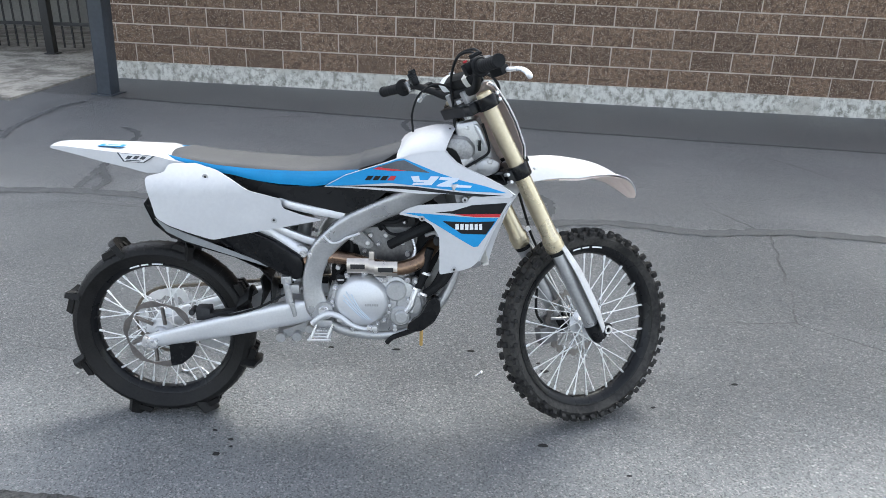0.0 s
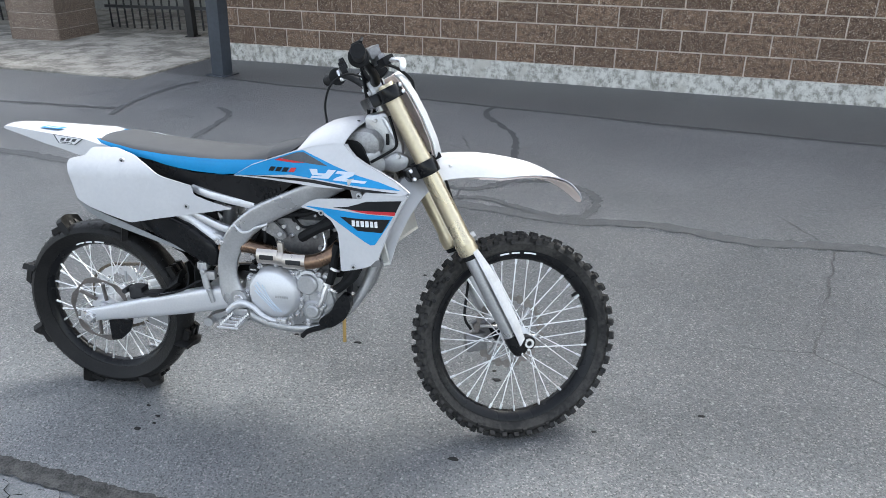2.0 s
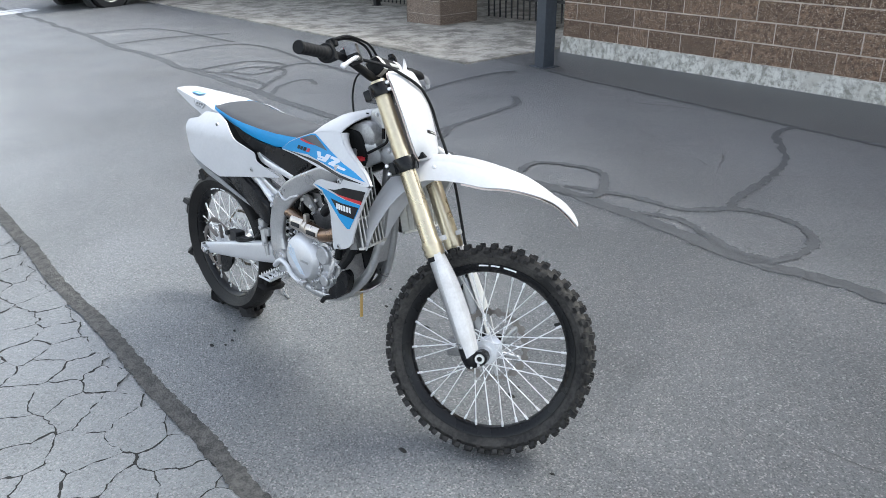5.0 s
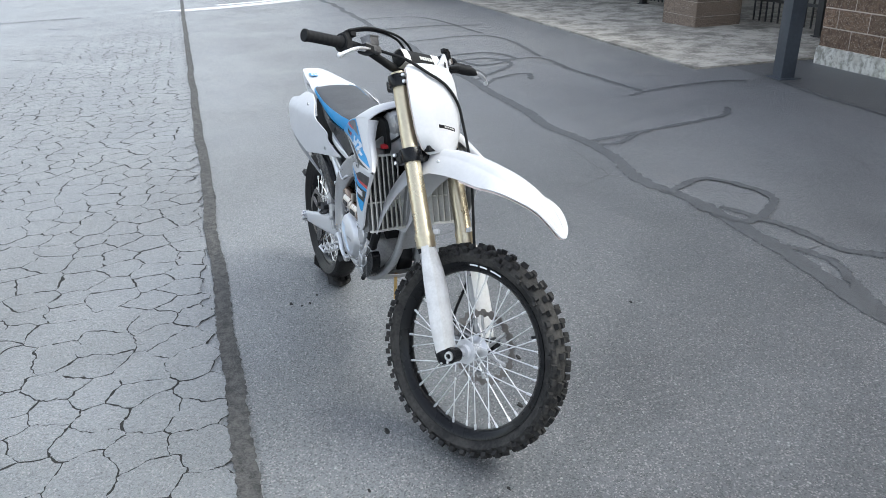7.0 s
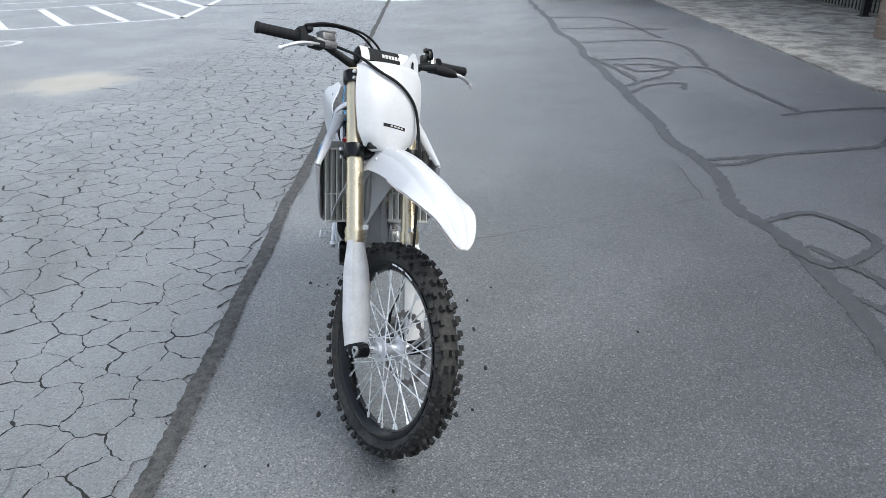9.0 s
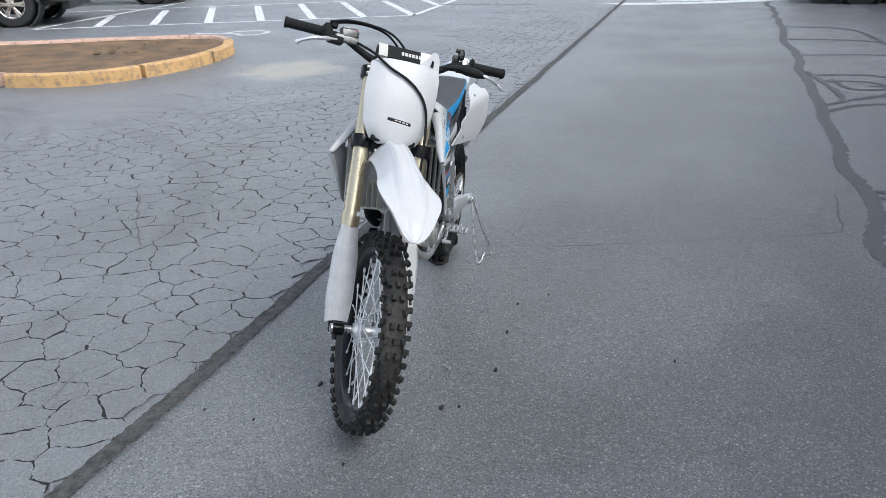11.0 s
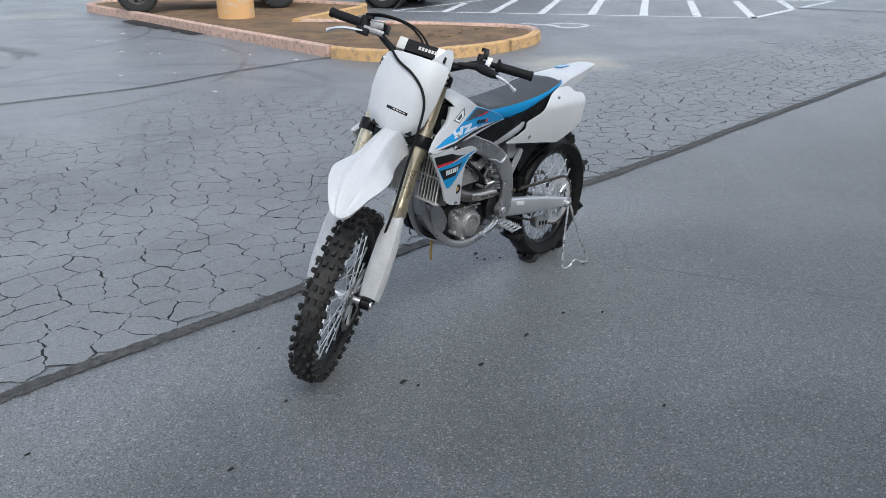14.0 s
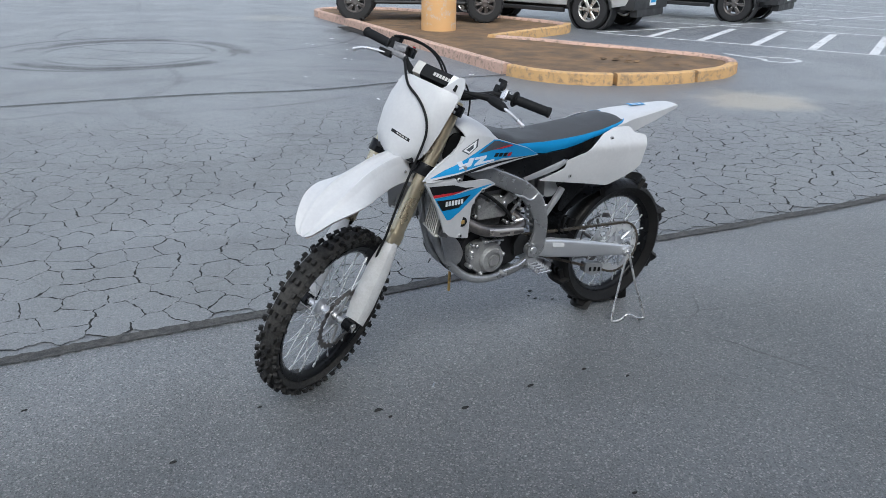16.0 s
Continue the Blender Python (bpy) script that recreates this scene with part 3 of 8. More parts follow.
fence_thing((-6.42, 10.12), (-3.98, 9.90), (1.42,))
fence_thing((-13.6, 11.2), (-7.42, 10.42), (0.1, 4.0))
# the last box is an unseen roof, added to shade the patio
tagged(part("wall_patio", join(box(26, 0.2, 3.4, (-16.5, 12.9, 1.6)), box(0.2, 8, 3.4, (-29, 13, 1.6)), box(26, 3.6, 0.2, (-16.5, 11.6, 3.3))), PATIO_WALL), "plain grey rendered wall behind the fence, with an unseen roof slab", "wall", kind="structure")

# ---- slate-blue post with its cross beam ----
post_root = empty("steel_post", pose(-3.385, 7.70, ground_z(-3.4, 7.7), 0, 2.2, -12), label="slate-blue square steel post with a cross beam", category="post")
part("column", box(0.15, 0.15, 2.6, (0, 0, 1.3), 0.006), STEEL_PAINT, post_root)
part("cross_beam", box(0.86, 0.10, 0.10, (-0.08, -0.11, 0.985), 0.006), STEEL_PAINT, post_root)
part("base_plate", box(0.24, 0.24, 0.012, (0, 0, 0.004), 0.003), STEEL_PAINT, post_root)

# ---- planting island ----
ISLAND_OUT = [(-6.9, -12.75), (-6.35, -12.72), (-5.92, -12.4), (-5.76, -11.8), (-5.56, -9.6), (-5.22, -7.0), (-4.98, -4.9), (-4.82, -3.5), (-4.88, -3.02), (-5.12, -2.62), (-5.5, -2.36), (-6.05, -2.17), (-6.6, -2.10), (-7.2, -2.16), (-7.7, -2.38), (-8.02, -2.72), (-8.02, -3.10)]
ISLAND_BACK = [(-8.02, -3.10), (-7.72, -3.85), (-7.3, -4.75), (-6.85, -5.75), (-6.45, -6.45), (-7.35, -6.80), (-8.70, -7.25), (-9.15, -7.62), (-9.2, -8.1), (-9.0, -8.9), (-8.7, -9.9), (-8.2, -11.0), (-7.6, -12.2), (-6.9, -12.75)]


def curb(pts, name, mat, inward, per=4, top=0.145):
    """A curb stone of real height following a line, worn round at its edges."""
    line = spline([(x, y, 0) for x, y in pts], per)
    prof = [(0.0, -0.05), (0.0, 0.05), (0.004, top - 0.022), (0.022, top), (0.125, top + 0.004), (0.145, top - 0.012), (0.15, -0.05)]
    verts, faces, n = [], [], len(prof)
    for i, q in enumerate(line):
        d = (line[min(i + 1, len(line) - 1)] - line[max(i - 1, 0)]).normalized()
        side = Vector((-d.y, d.x, 0)) * inward
        for a, z in prof:
            w = 0.006 * noise.noise((q.x * 2.3, q.y * 2.3, a * 20 + z * 9))
            p = q + side * (a + w)
            verts.append((p.x, p.y, z + w * 0.8 if z > 0 else z))
    for i in range(len(line) - 1):
        for k in range(n - 1):
            faces.append((i * n + k, i * n + k + 1, (i + 1) * n + k + 1, (i + 1) * n + k))
    faces += [tuple(range(n)), tuple(range((len(line) - 1) * n, len(line) * n))]
    return verts, faces


island = part("planting_island", (lambda pts: ([(x, y, 0.10 + 0.03 * noise.noise((x, y, 0))) for x, y in pts] + [(x, y, -0.05) for x, y in pts], [tuple(range(len(pts))), *[(i, (i + 1) % len(pts), (i + 1) % len(pts) + len(pts), i + len(pts)) for i in range(len(pts))]]))
              ([tuple(p)[:2] for p in spline([(x, y, 0) for x, y in ISLAND_OUT], 3)][:-1] + [p for p in ISLAND_BACK[:-1]]), DIRT)
tagged(island, "bare brown dirt island inside a painted curb", "planting bed", kind="structure")
for k, (a, b, mat) in enumerate(((0, 4, CURB_PINK), (3, 8, CURB_PINK), (7, 11, CURB_YELLOW), (10, 13, CURB_YELLOW), (12, 15, CURB_YELLOW), (14, 17, CURB_PINK))):
    pts = [Vector(p) for p in ISLAND_OUT[a:b]]
    pts[0] = pts[0].lerp(pts[1], 0.03)
    pts[-1] = pts[-1].lerp(pts[-2], 0.03)
    part("curb_stone", curb(pts, "curb", mat, -1), mat, island)
part("curb_stone", curb(ISLAND_BACK[:5], "curb", CURB_PINK, -1), CURB_PINK, island)
part("curb_stone", curb(ISLAND_BACK[4:8], "curb", CURB_YELLOW, -1, 4, 0.16), CURB_YELLOW, island)
part("curb_stone", curb(ISLAND_BACK[7:], "curb", CURB_PINK, -1), CURB_PINK, island)

column = part("light_column", lathe([(0.0001, -0.05), (0.32, -0.05), (0.325, 0.05), (0.322, 0.9), (0.318, 1.5), (0.30, 1.53), (0.0001, 1.53)], 40, False), COLUMN_PAINT, m=pose(-6.32, -7.86, 0.10, 90))
tagged(column, "stout ochre-painted round concrete column base", "column")

# ---- motocross bike: materials ----
WHITE = surface("white_plastic", (0.57, 0.577, 0.592), (0.52, 0.527, 0.546), 0.36, 0, 7, 90, 0.0002, 0.08)
WHITE_DUSTY = surface("scuffed_white_plastic", (0.60, 0.605, 0.615), (0.49, 0.49, 0.495), 0.42, 0, 18, 140, 0.0006, 0.1)
# pale pink stands in for light passing through thin white plastic
PINKISH = surface("backlit_white_plastic", (0.86, 0.75, 0.71), (0.76, 0.64, 0.60), 0.45, 0, 6, 90, 0.0003)
BLUE = surface("blue_vinyl", (0.010, 0.285, 0.610), (0.008, 0.245, 0.540), 0.45, 0, 9, 160, 0.0003, spec=0.3)
SEAT_VINYL = surface("grey_seat_vinyl", (0.058, 0.060, 0.065), (0.040, 0.042, 0.046), 0.66, 0, 6, 420, 0.0008)
BLACK = surface("black_plastic", (0.009, 0.0095, 0.011), (0.005, 0.0055, 0.0065), 0.26, 0, 8, 120, 0.0004, spec=0.22)
BLACK_MATT = surface("matt_black_rubber", (0.016, 0.0165, 0.018), (0.009, 0.0095, 0.010), 0.6, 0, 9, 130, 0.0006, spec=0.14)
TYRE_RUBBER = surface("dusty_tyre_rubber", (0.017, 0.0165, 0.0165), (0.007, 0.007, 0.0073), 0.45, 0, 9, 150, 0.0012, spec=0.2)
TYRE_DUSTY = surface("dirty_tyre_sidewall", (0.066, 0.063, 0.059), (0.015, 0.015, 0.0152), 0.8, 0, 9, 90, 0.0014, spec=0.25)
KNOB_RUBBER = surface("worn_tread_rubber", (0.042, 0.0405, 0.039), (0.012, 0.012, 0.0124), 0.7, 0, 16, 90, 0.0014, spec=0.25)
RED = surface("red_vinyl", (0.56, 0.028, 0.040), (0.48, 0.02, 0.03), 0.4, 0, 9, 100, 0.0)
DECAL_BLACK = surface("black_vinyl", (0.010, 0.0105, 0.012), (0.006, 0.0065, 0.008), 0.38, 0, 9, 100, 0.0, spec=0.25)
DECAL_GREY = surface("pale_grey_vinyl", (0.60, 0.68, 0.76), (0.53, 0.61, 0.70), 0.4, 0, 9, 100, 0.0)
DECAL_DARK = surface("dark_grey_vinyl", (0.075, 0.085, 0.10), (0.05, 0.058, 0.07), 0.4, 0, 9, 100, 0.0)
DECAL_WHITE = surface("white_vinyl", (0.78, 0.79, 0.80), (0.72, 0.73, 0.75), 0.4, 0, 9, 100, 0.0)
ALLOY = surface("cast_aluminium", (0.51, 0.515, 0.525), (0.38, 0.385, 0.395), 0.37, 0.72, 6, 150, 0.0006)
ALLOY_PALE = surface("anodised_aluminium", (0.70, 0.71, 0.73), (0.62, 0.63, 0.655), 0.44, 0.7, 5, 150, 0.0003)
ALLOY_DARK = surface("grey_engine_casting", (0.26, 0.26, 0.265), (0.14, 0.14, 0.145), 0.42, 0.75, 8, 120, 0.0008)
STEEL = surface("bright_steel", (0.74, 0.74, 0.75), (0.56, 0.56, 0.57), 0.30, 0.85, 20, 120, 0.0002)
SPOKE = surface("plated_spoke", (0.86, 0.87, 0.88), (0.74, 0.75, 0.76), 0.34, 0.6, 20, 120, 0.0)
LEVER = surface("polished_lever_alloy", (0.82, 0.82, 0.83), (0.70, 0.70, 0.71), 0.32, 0.5, 12, 120, 0.0)
DISC_STEEL = surface("brake_disc_steel", (0.24, 0.22, 0.21), (0.15, 0.14, 0.135), 0.4, 0.9, 14, 120, 0.0003)
CHAIN_STEEL = surface("rusty_chain_steel", (0.21, 0.18, 0.145), (0.10, 0.09, 0.08), 0.5, 0.8, 40, 200, 0.0006)
GOLD = surface("champagne_anodised_fork", (0.60, 0.53, 0.39), (0.52, 0.455, 0.33), 0.34, 0.85, 5, 80, 0.0002)
BRONZE = surface("heat_tinted_header", (0.30, 0.195, 0.13), (0.17, 0.115, 0.085), 0.30, 0.95, 7, 80, 0.0003)
TITANIUM = surface("titanium_shield", (0.62, 0.57, 0.52), (0.50, 0.46, 0.42), 0.36, 0.9, 12, 90, 0.0002)
CASE_GREY = surface("sand_cast_engine_case", (0.42, 0.42, 0.42), (0.24, 0.24, 0.242), 0.42, 0.35, 14, 130, 0.0009)
MAGNESIUM = surface("dark_valve_cover", (0.040, 0.041, 0.044), (0.024, 0.025, 0.027), 0.5, 0.5, 9, 120, 0.0006)
RAD_GREY = surface("grey_louvre_plastic", (0.58, 0.575, 0.545), (0.47, 0.465, 0.44), 0.5, 0, 7, 90, 0.0003)
GUARD_GREY = surface("grey_guard_plastic", (0.27, 0.28, 0.29), (0.20, 0.21, 0.22), 0.45, 0, 7, 90, 0.0003)
TUBE_AMBER = surface("amber_hose", (0.50, 0.33, 0.12), (0.42, 0.27, 0.09), 0.35, 0, 9, 60, 0.0)

# ---- motocross bike: frames of reference ----
BIKE_AT = pose(0, 2.364, 0, -3.5, 0, 1.0)
CASTER, STEER_ANGLE, FORK_LEAD = radians(27.1), radians(28.7), 0.054
ahead = Vector((math.cos(CASTER), 0, math.sin(CASTER)))
axis_up = Vector((-math.sin(CASTER), 0, math.cos(CASTER)))
left = Vector((0, 1, 0))
col_f = ahead * math.cos(STEER_ANGLE) + left * math.sin(STEER_ANGLE)
col_l = left * math.cos(STEER_ANGLE) - ahead * math.sin(STEER_ANGLE)
foot = Vector((0.506, 0, 0.334)) - ahead * FORK_LEAD
STEER = Matrix(((col_f.x, col_l.x, axis_up.x, foot.x), (col_f.y, col_l.y, axis_up.y, foot.y), (col_f.z, col_l.z, axis_up.z, foot.z), (0, 0, 0, 1)))

bike = empty("motocross_bike", BIKE_AT, label="white and blue motocross bike with paddle tyre on a stand", category="motorcycle")


def mirrored(geo):
    return [(x, -y, z) for x, y, z in geo[0]], geo[1]


def interp(x, xs_, ys_):
    return float(np.interp(x, xs_, ys_))


# ---- wheels ----
def knob(r, ang, y, sx, sy, h, tilt=0.0):
    """One tread block standing on a tyre, slightly tapered."""
    ca, sa = math.cos(ang), math.sin(ang)
    verts = []
    for level, shrink in ((0, 1.0), (h, 0.82)):
        for a, b in ((-1, -1), (1, -1), (1, 1), (-1, 1)):
            t, w, up = a * sx / 2 * shrink, b * sy / 2 * shrink, level
            wy = y + w * math.cos(tilt) + up * math.sin(tilt)
            rr = r - w * math.sin(tilt) + up * math.cos(tilt)
            verts.append((rr * ca - t * sa, wy, rr * sa + t * ca))
    return verts, [(3, 2, 1, 0), (4, 5, 6, 7), (0, 1, 5, 4), (1, 2, 6, 5), (2, 3, 7, 6), (3, 0, 4, 7)]


def tyre_profile(bead, crown, half, n=14):
    """Half-round casing from bead to bead: (radius, y)."""
    mid, rise = (bead + crown) / 2, (crown - bead) / 2
    out = [(bead, -half * 0.52)]
    for i in range(1, n):
        w = math.pi * i / n
        out.append((mid - rise * math.cos(w) * 0.0 + (crown - mid) * math.sin(w) + (mid - bead) * (math.sin(w) - 1) * 0.15, -half * math.cos(w) * (1.0 if 0.18 < i / n < 0.82 else 0.94)))
    return out + [(bead, half * 0.52), (bead + 0.004, 0)]


def front_tread():
    geos = []
    rows = 48
    for i in range(rows):
        a = 2 * math.pi * i / rows
        s = 2 * math.pi / rows
        if i % 2:
            for y in (-0.0115, 0.0115):
                geos.append(knob(0.3285, a, y * 1.08, 0.0195, 0.0150, 0.0145))
        else:
            for y in (-0.024, 0.0, 0.024) if i % 4 == 0 else (-0.023, 0.023):
                geos.append(knob(0.3285 - abs(y) * 0.10, a, y, 0.0185, 0.0130, 0.0145, y * 12))
        for y in (-1, 1):
            geos.append(knob(0.3195, a + s * 0.3, y * 0.0375, 0.0185, 0.0145, 0.0140, y * 0.75))
            if i % 2:
                geos.append(knob(0.310, a, y * 0.0415, 0.014, 0.013, 0.008, y * 1.2))
    return join(*geos)


def rear_tyre():
    geos = [lathe(tyre_profile(0.247, 0.312, 0.055), 72)]
    # low ribs across the casing between the paddles
    for i in range(64):
        a = 2 * math.pi * i / 64
        for y in (-1, 1):
            geos.append(knob(0.302, a, y * 0.032, 0.005, 0.030, 0.0028, y * 0.5))
    for i in range(8):
        a = radians(23 + 45 * i)
        grid = []
        for j in range(9):
            v = j / 8 * 2 - 1
            scoop = 0.030 * v * v
            row = []
            for k in range(4):
                h = k / 3
                r = 0.298 - 0.012 * v * v + h * (0.050 - 0.004 * v * v)
                t = -0.018 + scoop - 0.010 * h + 0.006 * math.sin(3 * v + i)
                row.append((r * math.cos(a) + t * math.sin(a), v * 0.056, r * math.sin(a) - t * math.cos(a)))
            grid.append(row)
        geos.append(shell(grid, -0.020))
        for y in (-0.03, 0.0, 0.03):
            geos.append(knob(0.304, a + 0.075, y, 0.070, 0.016, 0.020))
    return join(*geos)


def rim_profile(r):
    return [(r, -0.006), (r + 0.004, -0.016), (r + 0.022, -0.027), (r + 0.031, -0.028), (r + 0.031, -0.022), (r + 0.012, -0.012), (r + 0.012, 0.012), (r + 0.031, 0.022), (r + 0.031, 0.028), (r + 0.022, 0.027), (r + 0.004, 0.016), (r, 0.006)]


def wave_disc(r_out, r_in, y, lobes, thick=0.0035):
    """A brake disc with a wavy rim, a hole through its middle and slots."""
    n = lobes * 10
    verts, faces = [], []
    for i in range(n):
        a = 2 * math.pi * i / n
        w = 0.5 + 0.5 * math.tanh(3 * math.sin(a * lobes))
        ro, ri = r_out - 0.008 * w, r_in + 0.007 * (0.5 + 0.5 * math.tanh(3 * math.sin(a * lobes + 0.7)))
        for r in (ri, ro):
            for q in (-1, 1):
                verts.append((r * math.cos(a), y + q * thick / 2, r * math.sin(a)))
    for i in range(n):
        j = (i + 1) % n
        a, b = 4 * i, 4 * j
        faces += [(a, a + 2, b + 2, b), (a + 1, b + 1, b + 3, a + 3), (a + 2, a + 3, b + 3, b + 2), (a, b, b + 1, a + 1)]
    return verts, faces


def spoke_set(wheel, m, rim_r, flange_r, flange_y, rim_y=0.007):
    mesh = None
    for i in range(36):
        a = 2 * math.pi * i / 36 + 0.05
        sgn = 1 if i % 2 else -1
        lead = radians(62) * (1 if (i // 2) % 2 else -1)
        h = Vector((flange_r * math.cos(a + lead), sgn * flange_y, flange_r * math.sin(a + lead)))
        e = Vector((rim_r * math.cos(a), sgn * rim_y, rim_r * math.sin(a)))
        d = e - h
        if mesh is None:
            ln = d.length
            mesh = mesh_of("spoke", join(sweep([(0, 0, 0), (0, 0, ln - 0.016)], 0.0021, 6), sweep([(0, 0, ln - 0.020), (0, 0, ln + 0.002)], 0.0042, 6)), SPOKE)
        part("spoke", mesh, None, wheel, m=m @ Matrix.Translation(h) @ d.to_track_quat("Z", "Y").to_matrix().to_4x4())


def hub(half, r_mid, r_flange):
    return lathe([(0.010, -half - 0.012), (0.024, -half - 0.012), (0.026, -half), (r_flange, -half + 0.002), (r_flange + 0.002, -half + 0.007), (r_mid + 0.006, -half + 0.014), (r_mid, -half * 0.4), (r_mid, half * 0.4), (r_mid + 0.006, half - 0.014), (r_flange + 0.002, half - 0.007), (r_flange, half - 0.002), (0.026, half), (0.024, half + 0.012), (0.010, half + 0.012)], 36)


def rim_writing(wheel, r, side, a0, spans, label, m):
    """Plain pale bars where the rim carries lettering."""
    for s, e in spans:
        n = 6
        grid = [[((r + h) * math.cos(a0 + s + (e - s) * k / n), side * (0.0278 + 0.0006), (r + h) * math.sin(a0 + s + (e - s) * k / n)) for h in (0.0015, 0.0065)] for k in range(n + 1)]
        part("rim_mark", shell(grid, 0.0006), DECAL_WHITE, wheel, label, m)


FRONT = STEER @ Matrix.Translation((0.058, 0, 0.004))
front_wheel = part("front_wheel", hub(0.040, 0.019, 0.038), ALLOY_PALE, bike, "silver hub of the spoked front wheel", FRONT)
part("tyre", lathe(tyre_profile(0.280, 0.330, 0.043), 72), TYRE_DUSTY, front_wheel, "off-road tyre with a dusty grey-brown sidewall")
part("tread", front_tread(), KNOB_RUBBER, front_wheel, "worn black tread knobs")
part("rim", lathe(rim_profile(0.2525), 72), BLACK, front_wheel, "black anodised rim")
spoke_set(front_wheel, Matrix(), 0.2565, 0.036, 0.036)
part("brake_disc", wave_disc(0.125, 0.098, 0.062, 22), DISC_STEEL, front_wheel)
for a in np.arange(0, 6.28, 1.0472):
    part("disc_carrier", sweep([(0.03 * math.cos(a), 0.055, 0.03 * math.sin(a)), (0.103 * math.cos(a + 0.35), 0.062, 0.103 * math.sin(a + 0.35))], 0.006, 6), ALLOY, front_wheel)
part("axle", join(lathe([(0.009, -0.122), (0.0135, -0.122), (0.0135, 0.118), (0.009, 0.118)], 20)), STEEL, front_wheel)
part("valve_stem", sweep([(0.258, 0, 0.02), (0.232, 0, 0.019)], 0.005, 8), BLACK, front_wheel)
rim_writing(front_wheel, 0.2725, -1, radians(62), ((0.0, 0.10), (0.13, 0.24), (-0.20, -0.05)), "white rim lettering", None)

REAR_AXLE = Vector((-0.961, 0, 0.322))
REAR = Matrix.Translation(REAR_AXLE)
rear_wheel = part("rear_wheel", hub(0.048, 0.026, 0.050), ALLOY_PALE, bike, "silver hub of the spoked rear wheel", REAR)
part("tyre", rear_tyre(), TYRE_RUBBER, rear_wheel, "black sand tyre with torn rubber paddles")
part("rim", lathe(rim_profile(0.226), 72), BLACK, rear_wheel, "black anodised rim")
spoke_set(rear_wheel, Matrix(), 0.230, 0.048, 0.043)
part("brake_disc", wave_disc(0.1225, 0.101, -0.062, 6), DISC_STEEL, rear_wheel)
for a in np.arange(0, 6.28, 1.0472):
    part("disc_carrier", sweep([(0.04 * math.cos(a), -0.057, 0.04 * math.sin(a)), (0.100 * math.cos(a + 0.35), -0.062, 0.100 * math.sin(a + 0.35))], 0.007, 6), DISC_STEEL, rear_wheel)
part("axle", lathe([(0.010, -0.135), (0.016, -0.135), (0.016, 0.135), (0.010, 0.135)], 20), STEEL, rear_wheel)
rim_writing(rear_wheel, 0.2375, -1, radians(96), ((0.0, 0.10), (0.13, 0.27), (-0.20, -0.05)), "white rim lettering", None)


def sprocket(r, y, teeth):
    n = teeth * 4
    verts, faces = [], []
    for i in range(n):
        a = 2 * math.pi * i / n
        ro = r + (0.0035 if i % 4 in (1, 2) else -0.003)
        for rr in (r * 0.70 + 0.005 * math.sin(12 * a), ro):
            for q in (-0.003, 0.003):
                verts.append((rr * math.cos(a), y + q, rr * math.sin(a)))
    for i in range(n):
        a, b = 4 * i, 4 * ((i + 1) % n)
        faces += [(a, a + 2, b + 2, b), (a + 1, b + 1, b + 3, a + 3), (a + 2, a + 3, b + 3, b + 2), (a, b, b + 1, a + 1)]
    return verts, faces


SPROCKET_R, SPROCKET_Y = 0.123, 0.068
part("sprocket", sprocket(SPROCKET_R, SPROCKET_Y, 50), SPOKE, rear_wheel, "silver toothed rear sprocket")
for a in np.arange(0, 6.28, 1.0472):
    part("sprocket_arm", sweep([(0.04 * math.cos(a), SPROCKET_Y, 0.04 * math.sin(a)), (0.102 * math.cos(a + 0.3), SPROCKET_Y, 0.102 * math.sin(a + 0.3))], 0.0065, 6), ALLOY_PALE, rear_wheel)

# chain: two runs and the wraps, link by link in one mesh
FRONT_SPR = Vector((-0.368, SPROCKET_Y, 0.462))


def chain_geo():
    c0, c1 = Vector((REAR_AXLE.x, SPROCKET_Y, REAR_AXLE.z)), FRONT_SPR
    r0, r1 = SPROCKET_R, 0.034
    d = (c1 - c0)
    base = math.atan2(d.z, d.x)
    lean = math.asin((r0 - r1) / d.length)
    path = []
    for k in range(25):
        a = base + math.pi / 2 - lean + (math.pi + 2 * lean) * k / 24
        path.append(c0 + Vector((math.cos(a), 0, math.sin(a))) * r0)
    for k in range(9):
        a = base - math.pi / 2 + lean + (math.pi - 2 * lean) * k / 8
        path.append(c1 + Vector((math.cos(a), 0, math.sin(a))) * r1)
    path.append(path[0])
    geos, step, carry = [], 0.0128, 0.0
    for a, b in zip(path, path[1:]):
        ln = (b - a).length
        while carry < ln:
            q = a + (b - a) * (carry / ln)
            rot = Matrix.Translation(q) @ Matrix.Rotation(-math.atan2((b - a).z, (b - a).x), 4, "Y")
            k = len(geos) % 2
            geos.append(moved(box(0.0155, 0.014 if k else 0.009, 0.0105 if k else 0.0085), rot))
            carry += step
        carry -= ln
    return join(*geos)


part("chain", chain_geo(), CHAIN_STEEL, bike, "dull rusty drive chain")

# ---- fork, clamps, plate, fender, bars (built on the steering axis) ----
def steered(geo):
    return moved(geo, STEER)


